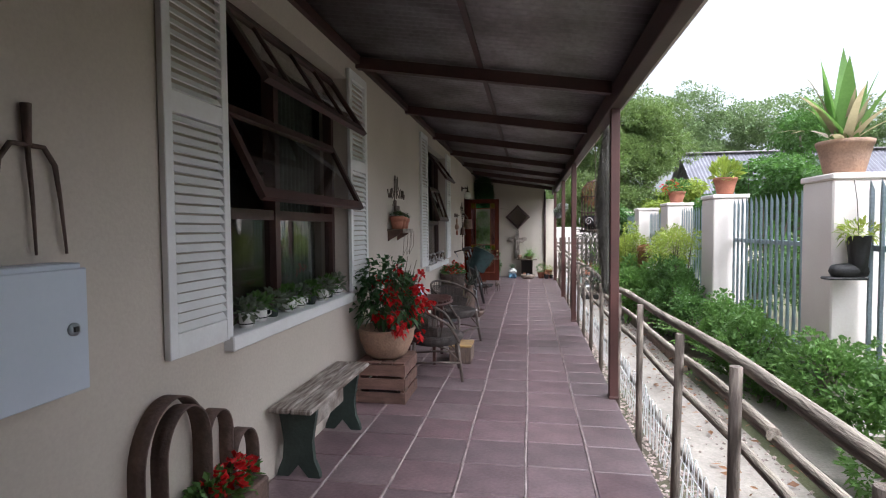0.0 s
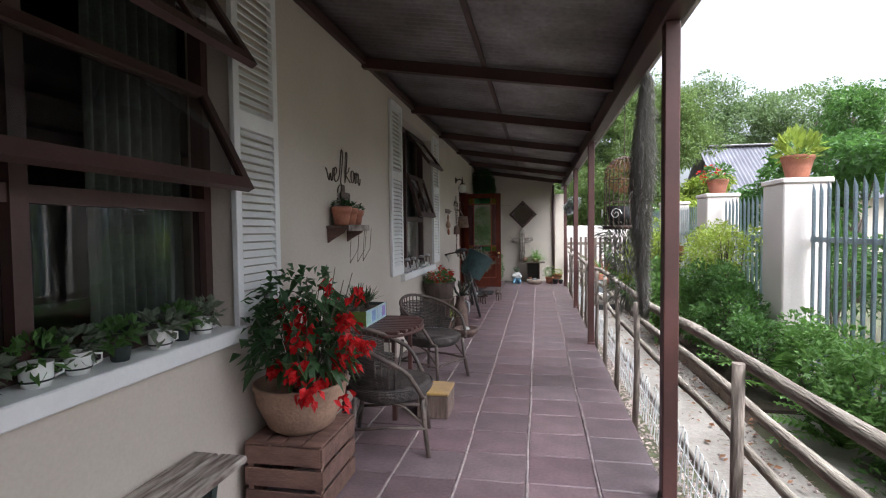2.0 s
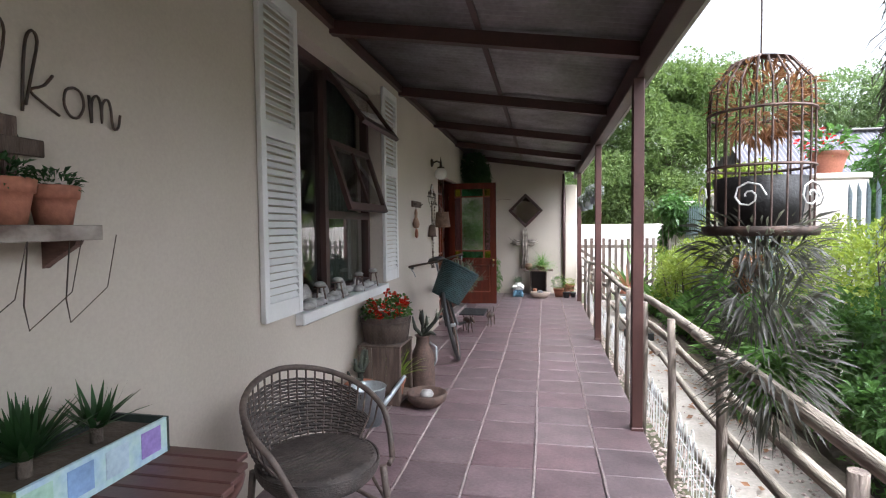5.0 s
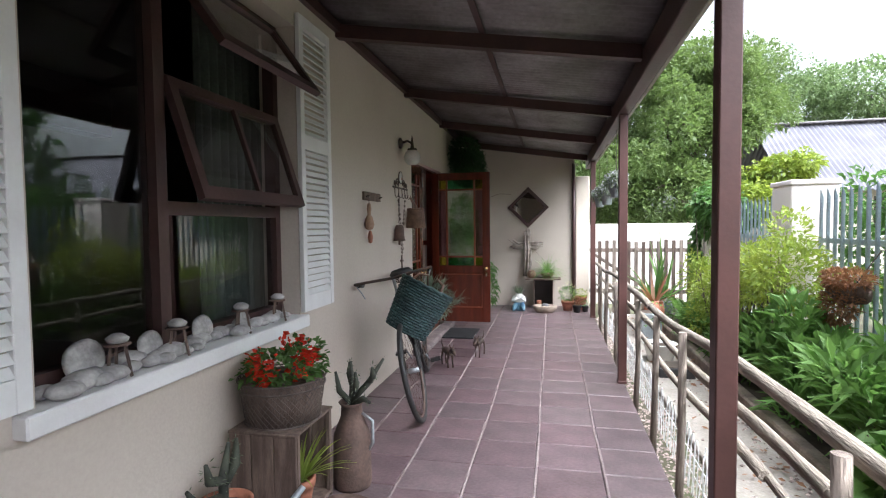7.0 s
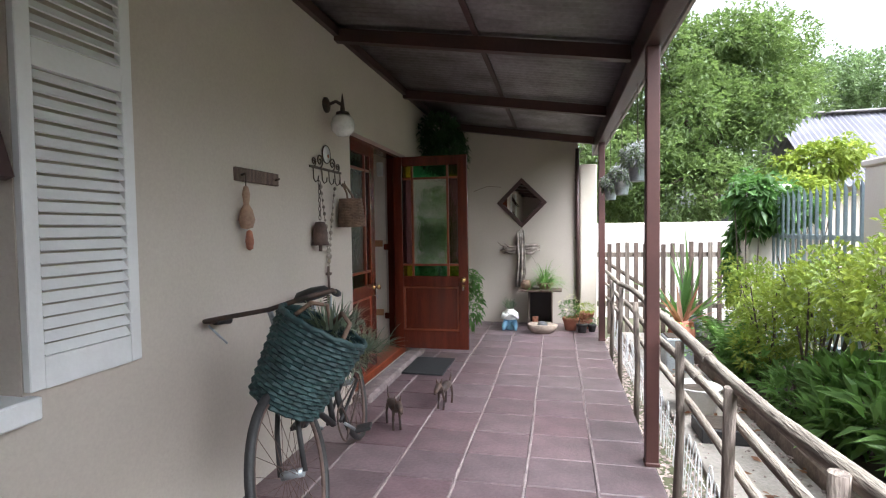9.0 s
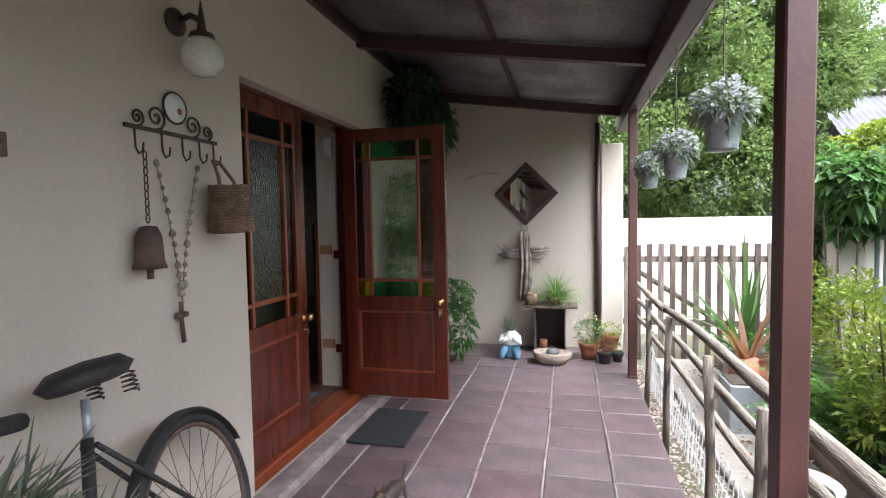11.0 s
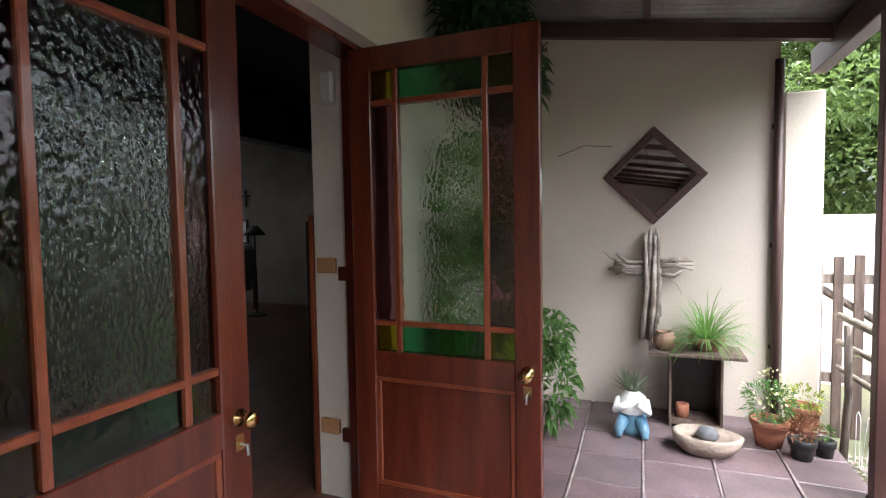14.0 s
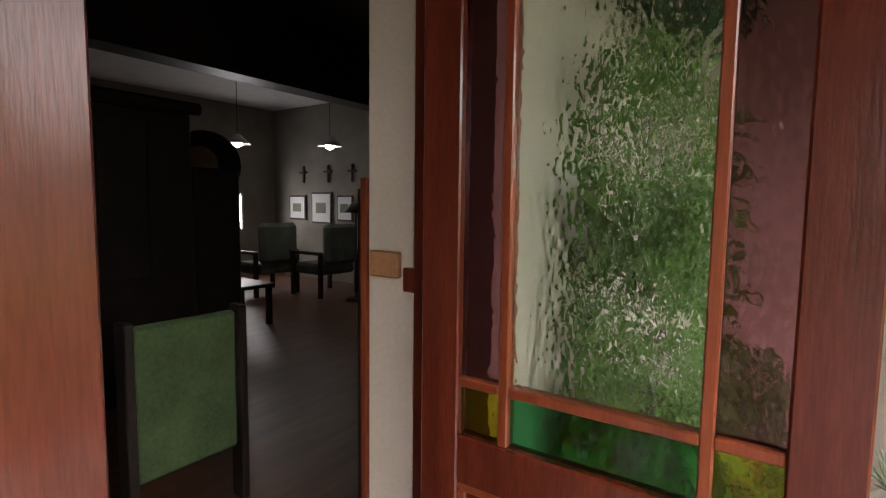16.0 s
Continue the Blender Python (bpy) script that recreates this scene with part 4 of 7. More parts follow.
# ferns
for c, n, L in (((2.62, 11.3, -0.08), 26, 0.75), ((2.75, 4.6, -0.08), 22, 0.75), ((2.7, 3.6, -0.08), 18, 0.5), ((2.75, 12.4, -0.08), 20, 0.7)):
    vs, fs = [], []
    for k in range(n):
        a, el = rng.uniform(0, 6.28), rng.uniform(0.7, 1.3)
        d = Vector((math.cos(a) * math.cos(el), math.sin(a) * math.cos(el), math.sin(el)))
        side = d.cross(Vector((0, 0, 1))).normalized()
        p = Vector(c)
        for s in range(14):
            d = (d - Vector((0, 0, 0.08))).normalized()
            p = p + d * L / 14
            w = 0.09 * math.sin(math.pi * (s + 1.5) / 16)
            for sg in (-1, 1):
                i = len(vs)
                vs += [tuple(p), tuple(p + d * 0.02 + side * sg * w * 0.5 + Vector((0, 0, 0.006))), tuple(p + side * sg * w + d * 0.02 - Vector((0, 0, 0.012))), tuple(p - d * 0.018 + side * sg * w * 0.4)]
                fs.append((i, i + 1, i + 2, i + 3))
    me = bpy.data.meshes.new("fronds")
    me.from_pydata(vs, [], fs)
    fn = thing("fern", c, "bright green fern in the planting bed", "fern", "ferns in the bed")
    part_mesh("fronds", me, LEAFLIGHT, fn)
# strap-leaved bromeliads by the gate
for c, n, L, mt, lb in (((2.3, 12.3, 0.25), 26, 0.7, LEAF, "spiky green bromeliad in a grey trough"), ((2.55, 12.9, 0.2), 14, 1.1, LEAFLIGHT, "tall upright striped strap-leaved plant"), ((2.2, 11.8, 0.3), 12, 0.5, DRYLEAF, "reddish bromeliad rosette in flower")):
    bl = thing("bromeliad", c, lb, "plant", "bromeliads by the gate")
    part_mesh("leaves", blades_mesh("leaves", c, n, L, 0.055, 0.9, 1.0, 0.04, 0.5), mt, bl)
    part("base", lathed([(0, -0.45), (0.11, -0.45), (0.14, -0.1), (0.12, 0.02), (0, 0.03)], c, 14), TERRACOTTA if mt is DRYLEAF else ZINC, bl)


# ---- trees and the far house ----
def tree(x, y, h, crown, n, leaf, mat, label):
    t = thing("tree", (x, y, -0.2), label, "tree", "trees behind the garden")
    bm = bmesh.new()
    tube(bm, [(x, y, -0.25), (x + 0.1, y, h * 0.25), (x - 0.05, y + 0.1, h * 0.5), (x, y, h * 0.8)], [0.22, 0.17, 0.12, 0.05], 10)
    for c, r in crown:
        tube(bm, [(x, y, h * rng.uniform(0.25, 0.5)), ((x + c[0]) / 2, (y + c[1]) / 2, (h * 0.4 + c[2]) / 2 + 0.2), c], [0.09, 0.06, 0.02], 7)
    part("trunk", bm, BARK, t)
    part_mesh("crown", leaves_mesh("crown", blob_spots(clumped(crown, 16, 0.3), n), leaf, leaf * 0.5, 0.35, 0.25, 0.5, 0.2), mat, t)


tree(4.3, 19.0, 6.0, [((3.2, 17.6, 2.2), (2.6, 1.2, 1.3)), ((4.0, 18.5, 3.6), (1.9, 1.6, 1.9)), ((2.6, 19.0, 3.0), (1.6, 1.4, 2.0)), ((5.4, 19.2, 4.6), (1.8, 1.5, 1.6)), ((3.2, 18.5, 5.3), (1.4, 1.2, 1.1)), ((4.4, 18.8, 5.5), (1.2, 1.2, 0.9))], 62000, 0.125, LEAFTREE, "broad dark green leafy tree")
tree(1.6, 20.5, 5.0, [((1.4, 20.5, 3.3), (1.8, 1.6, 2.0)), ((0.2, 20.5, 2.6), (1.5, 1.5, 1.8)), ((2.2, 19.6, 1.9), (1.4, 1.2, 1.3))], 14000, 0.18, LEAFTREE, "dark green leafy tree behind the garden wall")
tree(7.8, 31, 9.5, [((7.2, 31, 7.6), (2.8, 2.2, 2.2)), ((10.2, 32, 8.2), (2.8, 2.2, 1.9)), ((12.8, 33, 7.2), (2.5, 2.2, 1.9)), ((9.6, 31, 6.2), (3.2, 2.0, 1.6))], 26000, 0.2, LEAFHAZE, "tall airy green tree beyond the roof")
tree(17, 34, 9.5, [((16.4, 34, 8.0), (3.2, 2.4, 2.2)), ((20, 35, 7.6), (3.2, 2.4, 2.4)), ((24, 36, 6.4), (3.2, 2.4, 2.4)), ((13.6, 35, 5.6), (2.6, 2.2, 1.6))], 20000, 0.26, LEAFHAZE, "tall airy green tree beyond the roof")
tree(7.0, 11.6, 4.0, [((7.0, 11.6, 3.6), (0.65, 0.65, 0.75)), ((6.9, 11.6, 2.5), (0.8, 0.7, 0.9)), ((6.4, 11.8, 1.5), (0.9, 0.8, 0.8))], 9000, 0.11, LEAF, "creeper-covered dark green tree behind the fence")
tree(11, 9, 4.5, [((11, 9, 3.2), (2.0, 2.0, 1.6)), ((13, 6, 3.0), (2.2, 2.2, 1.6)), ((13, 13, 2.8), (2.2, 2.2, 1.4)), ((14, 1, 3.0), (2.5, 3, 1.7)), ((14, -6, 3.0), (2.5, 3, 1.7))], 9000, 0.2, LEAFTREE, "green trees across the neighbouring yard")
ho = thing("house", (14, 25, -0.2), "low cream house with a grey corrugated iron roof", "house")
part("wall", boxed(8.3, 22, 22.4, 28, -0.3, 2.5), CREAM, ho)
bm = bmesh.new()
for y0, z0, y1, z1 in ((22.0, 2.4, 25.2, 4.95), (28.4, 2.4, 25.2, 4.95)):
    pv = None
    for k in range(361):
        x = 8.0 + k * 0.04
        dz = 0.025 * math.cos(k * math.pi / 2.0)
        cur = [bm.verts.new((x, y0, z0 + dz)), bm.verts.new((x, y1, z1 + dz)), bm.verts.new((x, y1, z1 + dz - 0.03)), bm.verts.new((x, y0, z0 + dz - 0.03))]
        if pv:
            for a in range(4):
                bm.faces.new((pv[a], pv[(a + 1) % 4], cur[(a + 1) % 4], cur[a]))
        pv = cur
bmesh.ops.recalc_face_normals(bm, faces=bm.faces)
rf = part("roof", bm, material("grey_roof_iron", (0.20, 0.195, 0.22), 0.6, (0.15, 0.145, 0.17), 1.5, metal=0.2), ho, "grey corrugated iron roof")
part("ridge_cap", boxed(8.0, 22.4, 25.0, 25.4, 4.96, 5.03, bevel=0.02), TIN, rf)
for x in (8.3,):
    part("gable", sloped(bmesh.new(), x, x + 0.2, 22.4, 28, 0.6, 1.2), CREAM, ho)
for x in (10.5, 14.5, 18.5):
    w_ = part("window", boxed(x, x + 1.2, 22.36, 22.4, 1.0, 2.2), BLACKWOOD, ho)
    part("sill", boxed(x - 0.05, x + 1.25, 22.3, 22.38, 0.93, 0.99), WHITE, w_)


# ---- pots on the pillars, hanging things ----
def pot(name, x, y, z, r0, r1, h, mat, label, group="", sides=24):
    p = thing(name, (x, y, z), label, "flower pot", group)
    part("vessel", lathed(pot_profile(r0, r1, h), (x, y, z), sides), mat, p)
    part("soil", lathed([(0, 0), (r1 - 0.022, 0), (r1 - 0.03, 0.008), (0, 0.012)], (x, y, z + h - 0.038), 16), SOIL, p)
    return p


p = pot("potted_plant", 3.2, 5.36, 1.811, 0.09, 0.14, 0.22, TERRACOTTA, "terracotta pot with a yellow-green succulent on a pillar", "pots on the fence pillars")
part_mesh("leaves", leaves_mesh("leaves", blob_spots([((3.2, 5.36, 2.1), (0.16, 0.16, 0.12))], 160), 0.12, 0.05, 0.0, 0.2, 0.6, 0.5), LEAFYELLOW, p)
p = pot("potted_plant", 3.2, 7.55, 1.811, 0.09, 0.14, 0.2, TERRACOTTA, "terracotta pot with red flowers on a pillar", "pots on the fence pillars")
part_mesh("leaves", leaves_mesh("leaves", blob_spots([((3.2, 7.55, 2.1), (0.17, 0.17, 0.12))], 160), 0.09, 0.05), LEAF, p)
part_mesh("bloom", leaves_mesh("bloom", blob_spots([((3.1, 7.55, 2.1), (0.15, 0.2, 0.12))], 40), 0.05, 0.05), PETAL, p)
p = pot("potted_plant", 3.2, 2.85, 1.811, 0.13, 0.19, 0.27, OLDCLAY, "pale pot with a torn banana-like plant on a pillar", "pots on the fence pillars")
part_mesh("leaves", blades_mesh("leaves", (3.2, 2.85, 2.05), 9, 0.72, 0.16, 0.45, 1.5, 0.07, 0.3), LEAFLIGHT, p)
part_mesh("dry_leaves", blades_mesh("dry_leaves", (3.2, 2.85, 2.05), 13, 0.6, 0.07, 1.0, 0.8, 0.06, 0.9), DRYPALE, p)
bt = thing("hanging_boot", (3.12, 2.5, 1.02), "old black rubber boot hung up as a planter", "boot")
part("shaft", lathed([(0, 0), (0.055, 0), (0.06, 0.1), (0.078, 0.27), (0.082, 0.275), (0.07, 0.275), (0.05, 0.1), (0, 0.2)], (3.12, 2.5, 1.06), 18), BLACK, bt)
part("foot", lathed([(0, -0.01), (0.045, 0), (0.056, 0.08), (0.055, 0.16), (0.045, 0.22), (0, 0.25)], (0, 0, 0), 16), BLACK, bt).matrix_basis = Matrix.Translation((0.05, 0, 0.055)) @ Matrix.Rotation(radians(-90), 4, "Y")
part("sole", boxed(2.89, 3.17, 2.45, 2.55, 1.01, 1.03, bevel=0.009), BLACK, bt)
part_mesh("leaves", leaves_mesh("leaves", blob_spots([((3.12, 2.5, 1.37), (0.12, 0.1, 0.06))], 130), 0.08, 0.02), LEAFYELLOW, bt)
part("wire", tubed([(3.12, 2.5, 1.33), (3.13, 2.55, 1.6), (3.14, 2.606, 1.75)], 0.003, 5), IRON, bt)
for x, y, z, s in ((1.435, 9.65, 1.68, 0.6), (1.435, 10.55, 1.64, 0.6), (1.435, 11.5, 1.645, 0.6)):
    b = thing("hanging_bucket", (x, y, z), "galvanised zinc bucket of pale lilac flowers hanging from the eave", "bucket", "hanging zinc buckets")
    part("vessel", lathed([(0, 0), (0.085 * s, 0), (0.088 * s, 0.01), (0.12 * s, 0.24 * s), (0.127 * s, 0.245 * s), (0.125 * s, 0.25 * s), (0.115 * s, 0.245 * s), (0.11 * s, 0.2 * s), (0, 0.2 * s)], (x, y, z), 24), ZINC, b)
    part("handle", tubed([(x, y - 0.12 * s, z + 0.24 * s), (x, y - 0.07, z + 0.42 * s), (x, y, z + 0.5 * s), (x, y + 0.07, z + 0.42 * s), (x, y + 0.12 * s, z + 0.24 * s)], 0.003, 5), IRON, b)
    part("chain", tubed([(x, y, z + 0.5 * s), (x, y, 2.365)], 0.003, 5), IRON, b)
    part_mesh("leaves", leaves_mesh("leaves", blob_spots([((x, y, z + 0.29 * s), (0.17 * s, 0.2 * s, 0.08))], 420), 0.05, 0.02, 0.6), LEAFGREY, b)
    part_mesh("bloom", leaves_mesh("bloom", blob_spots([((x, y, z + 0.31 * s), (0.18 * s, 0.21 * s, 0.08))], 260), 0.03, 0.025, 0.3), PETALPALE, b)
cg = thing("hanging_birdcage", (1.48, 4.42, 1.38), "rusty wire birdcage used as a hanging planter", "birdcage")
for k in range(22):
    a = 2 * math.pi * k / 22
    u, v = math.cos(a), math.sin(a)
    part("bar", tube(bmesh.new(), [(1.48 + 0.155 * u, 4.42 + 0.155 * v, 1.38), (1.48 + 0.155 * u, 4.42 + 0.155 * v, 1.76), (1.48 + 0.15 * u, 4.42 + 0.15 * v, 1.85), (1.48 + 0.09 * u, 4.42 + 0.09 * v, 1.93), (1.48, 4.42, 1.96)], 0.0035, 5), RUST, cg)
for z, r in ((1.38, 0.158), (1.58, 0.158), (1.76, 0.158)):
    part("hoop", tube(bmesh.new(), ring_pts((1.48, 4.42, z), r, 28), 0.005, 5), RUST, cg)
part("tray", lathed([(0, 0), (0.17, 0), (0.175, 0.03), (0, 0.03)], (1.48, 4.42, 1.355), 24), IRON, cg)
for k in range(6):
    a = k * math.pi / 3
    c = Vector((1.48 + 0.178 * math.cos(a), 4.42 + 0.178 * math.sin(a), 1.48))
    part("scroll", tube(bmesh.new(), [c + Vector((-math.sin(a) * q, math.cos(a) * q, w)) for q, w in [(0.05 * (1 - s / 14) * math.cos(s * 0.8), 0.05 * (1 - s / 14) * math.sin(s * 0.8)) for s in range(13)]], 0.003, 5), PORCELAIN, cg)
part("planter", lathed([(0, 0), (0.12, 0), (0.14, 0.16), (0, 0.16)], (1.48, 4.42, 1.386), 20), BLACK, cg)
part_mesh("moss_lining", leaves_mesh("moss_lining", blob_spots([((1.48, 4.42, 1.8), (0.14, 0.14, 0.12))], 500), 0.06, 0.012, 0.3), DRYLEAF, cg)
part_mesh("trailing_leaves", leaves_mesh("trailing_leaves", blob_spots([((1.48, 4.4, 1.2), (0.17, 0.2, 0.18)), ((1.5, 4.38, 0.95), (0.14, 0.18, 0.25)), ((1.48, 4.42, 1.34), (0.19, 0.2, 0.08))], 1200), 0.10, 0.012, 0.2, 0.2, 0.8, 0.0), LEAFMAUVE, cg)
part("chain", tubed([(1.48, 4.42, 1.955), (1.48, 4.42, 2.49)], 0.003, 5), IRON, cg)
vs, fs = [], []
MX, MY = 1.475, 3.6


def moss_axis(z):
    """Centre line of the beard, swaying a little towards its tip."""
    return MX + 0.018 * math.sin(z * 3.1), MY + 0.025 * math.sin(z * 2.5 + 0.5)


for k in range(22000):
    z = 2.40 - 1.6 * rng.random() ** 0.85
    q = (2.40 - z) / 1.6
    r = 0.032 + 0.042 * min(1, q * 3.0) if q < 0.42 else 0.074 * max(0.12, 1 - 1.55 * (q - 0.42))
    a = rng.uniform(0, 6.28)
    rr = r * rng.uniform(0.35, 1.12)
    cx, cy = moss_axis(z)
    p = Vector((cx + rr * math.cos(a), cy + rr * math.sin(a), z))
    d = Vector((rng.gauss(0, 0.33), rng.gauss(0, 0.33), -1)).normalized()
    L, w = rng.uniform(0.03, 0.1), 0.0011
    s = d.cross(Vector((rng.gauss(0, 1), rng.gauss(0, 1), 0.1))).normalized() * w
    m_ = p + d * L * 0.5 + Vector((rng.gauss(0, 0.008), rng.gauss(0, 0.008), 0))
    i = len(vs)
    vs += [tuple(p - s), tuple(p + s), tuple(m_ + s), tuple(m_ - s), tuple(p + d * L)]
    fs += [(i, i + 1, i + 2, i + 3), (i + 3, i + 2, i + 4)]
me = bpy.data.meshes.new("moss_curtain")
me.from_pydata(vs, [], fs)
ms = thing("hanging_moss", (MX, MY, 2.4), "long grey beard of hanging moss under the eave", "moss")
part_mesh("moss_curtain", me, MOSS, ms)
part("core", tubed([(*moss_axis(z), z) for z in (2.42, 2.3, 2.1, 1.8, 1.5, 1.2)], [0.015, 0.026, 0.038, 0.034, 0.016, 0.005], 12), MOSS, ms)
part("hook", tubed([(MX, MY, 2.41), (MX + 0.004, MY, 2.47), (MX + 0.012, MY, 2.51)], 0.004, 5), IRON, ms)


# ---- near end of the verandah ----
mb = thing("meter_box", (WX, -0.55, 0.92), "pale blue-white enamelled steel meter box on the wall", "meter box")
part("case", boxed(WX, WX + 0.105, -1.2, -0.37, 0.935, 1.315, bevel=0.004), BOX, mb)
dr = part("door", boxed(WX + 0.106, WX + 0.12, -1.19, -0.365, 0.93, 1.30, bevel=0.004), BOX, mb)
part("lock", lathed([(0, 0), (0.02, 0), (0.02, 0.006), (0, 0.008)], (0, 0, 0), 14), ZINC, dr).matrix_basis = Matrix.Translation((WX + 0.12, -0.42, 1.12)) @ Matrix.Rotation(radians(90), 4, "Y")
part("keyhole", boxed(WX + 0.127, WX + 0.135, -0.426, -0.413, 1.113, 1.128), BLACK, dr)
gf = thing("garden_fork_head", (WX + 0.02, -0.45, 1.34), "old rusty garden fork hung on the wall", "garden fork")
part("socket", tubed([(WX + 0.02, -0.45, 1.66), (WX + 0.02, -0.45, 1.78)], [0.011, 0.014], 8), RUST, gf)
for s in (-1, 1):
    part("prong", tubed([(WX + 0.02, -0.45, 1.66), (WX + 0.02, -0.45 + s * 0.05, 1.66), (WX + 0.02, -0.45 + s * 0.085, 1.61), (WX + 0.02, -0.45 + s * 0.1, 1.5), (WX + 0.02, -0.45 + s * 0.115, 1.34)], [0.008, 0.008, 0.008, 0.006, 0.004], 7), RUST, gf)
part("prong", tubed([(WX + 0.02, -0.45, 1.66), (WX + 0.02, -0.44, 1.5), (WX + 0.02, -0.435, 1.34)], [0.008, 0.006, 0.004], 7), RUST, gf)


def band(bm, pts, w0, w1, th=0.006):
    """A flat iron band standing out from the wall along points (y, z)."""
    pv = None
    for i, (y, z) in enumerate(pts):
        a, b = pts[max(i - 1, 0)], pts[min(i + 1, len(pts) - 1)]
        n = Vector((-(b[1] - a[1]), b[0] - a[0])).normalized() * th
        cur = [bm.verts.new((x, y + k * n.x, z + k * n.y)) for x, k in ((w0, 0), (w1, 0), (w1, 1), (w0, 1))]
        if pv:
            for q in range(4):
                bm.faces.new((pv[q], pv[(q + 1) % 4], cur[(q + 1) % 4], cur[q])).smooth = q in (0, 2)
        pv = cur
    return bm


cl = thing("iron_band_planter", (WX + 0.1, 0.3, 0), "rusty flat-iron hoop sculpture holding a pot of red flowers", "planter")
for y0, y1, top, out in ((-0.12, 0.25, 0.755, 0.0), (-0.04, 0.235, 0.71, 0.03), (0.26, 0.44, 0.605, 0.0), (0.42, 0.63, 0.45, 0.02), (-0.46, -0.13, 0.38, 0.0)):
    r, cy = (y1 - y0) / 2, (y0 + y1) / 2
    rise = min(1.35 * r, top - 0.05)
    pts = [(y1, 0.0), (y1, (top - rise) * 0.5)] + [(cy + r * math.cos(math.pi * k / 20), top - rise + rise * math.sin(math.pi * k / 20)) for k in range(21)] + [(y0, (top - rise) * 0.5), (y0, 0.0)]
    part("hoop", band(bmesh.new(), pts, WX + 0.012 + out, WX + 0.085 + out), RUST, cl)
part("flower_box", boxed(WX + 0.01, WX + 0.2, -0.1, 0.55, 0.0, 0.22, bevel=0.01), RUST, cl)
part_mesh("leaves", leaves_mesh("leaves", blob_spots([((WX + 0.12, 0.25, 0.26), (0.09, 0.28, 0.08))], 300), 0.06, 0.035), LEAF, cl)
part_mesh("bloom", leaves_mesh("bloom", blob_spots([((WX + 0.13, 0.35, 0.32), (0.07, 0.14, 0.05))], 110), 0.045, 0.045), PETAL, cl)

bn = thing("bench", (-0.57, 1.4, 0), "old wooden bench with a peeling grey top and dark green ends", "bench")
for x0, x1 in ((-0.70, -0.575), (-0.57, -0.44)):
    part("seat_plank", boxed(x0, x1, 0.86, 1.88, 0.395, 0.425, bevel=0.008), BENCHTOP, bn)
for y in (0.96, 1.66):
    bm = bmesh.new()
    prof = [(0.115, 0.39), (0.10, 0.3), (0.085, 0.2), (0.095, 0.1), (0.125, 0.03), (0.13, 0.0)]
    ring = [(-0.57 + q, z) for q, z in prof] + [(-0.57 + 0.06, 0.0), (-0.57, 0.07), (-0.57 - 0.06, 0.0)] + [(-0.57 - q, z) for q, z in reversed(prof)]
    f0 = bm.faces.new([bm.verts.new((x, y, z)) for x, z in ring])
    g = bmesh.ops.extrude_face_region(bm, geom=[f0])
    for v in g["geom"]:
        if isinstance(v, bmesh.types.BMVert):
            v.co.y += 0.035
    bmesh.ops.recalc_face_normals(bm, faces=bm.faces)
    part("end_board", bm, BENCHGREEN, bn)
part("stretcher", boxed(-0.585, -0.56, 0.995, 1.66, 0.2, 0.31, bevel=0.005), BENCHTOP, bn)


def crate(name, x0, x1, y0, y1, h, rows, label, upright=False):
    c = thing(name, ((x0 + x1) / 2, (y0 + y1) / 2, 0), label, "crate")
    t = 0.012
    for x in (x0 + t, x1 - t - 0.03):
        for y in (y0 + t, y1 - t - 0.03):
            part("corner_post", boxed(x, x + 0.03, y, y + 0.03, 0, h - 0.005), CRATEWOOD, c)
    sh = h / rows
    for k in range(rows):
        a, b = k * sh + 0.004, (k + 1) * sh - 0.018
        part("slat", boxed(x0 + t, x1 - t, y0, y0 + t, a, b, bevel=0.002), CRATEWOOD, c)
        part("slat", boxed(x0 + t, x1 - t, y1 - t, y1, a, b, bevel=0.002), CRATEWOOD, c)
        part("slat", boxed(x1 - t, x1, y0, y1, a, b, bevel=0.002), CRATEWOOD, c)
        part("slat", boxed(x0, x0 + t, y0, y1, a, b, bevel=0.002), CRATEWOOD, c)
    n = 4
    for k in range(n):
        w = (x1 - x0) / n
        part("base_slat", boxed(x0 + k * w + 0.004, x0 + (k + 1) * w - 0.004, y0, y1, h - 0.012, h, bevel=0.002), CRATEWOOD, c)
    return c


crate("wooden_crate", -0.66, -0.25, 2.2, 2.64, 0.335, 3, "upturned slatted dark red-brown wooden crate")
bp = thing("begonia_pot", (-0.46, 2.42, 0.336), "wide aged clay pot of red begonias on a crate", "potted plant")
part("vessel", lathed([(0, 0), (0.13, 0), (0.17, 0.03), (0.225, 0.15), (0.235, 0.22), (0.245, 0.235), (0.24, 0.25), (0.222, 0.25), (0.21, 0.21), (0, 0.2)], (-0.46, 2.42, 0.336), 32), OLDCLAY, bp)
material_begonia = leaf_material("glossy_begonia_leaves", (0.06, 0.12, 0.05), (0.032, 0.068, 0.03), 0.3)
spots = blob_spots([((-0.46, 2.38, 0.84), (0.27, 0.3, 0.2)), ((-0.5, 2.5, 1.0), (0.2, 0.28, 0.18)), ((-0.32, 2.34, 0.74), (0.2, 0.28, 0.12))], 520)
part_mesh("leaves", leaves_mesh("leaves", spots, 0.095, 0.052, 0.45, 0.2, 0.5, 0.1), material_begonia, bp)
bm = bmesh.new()
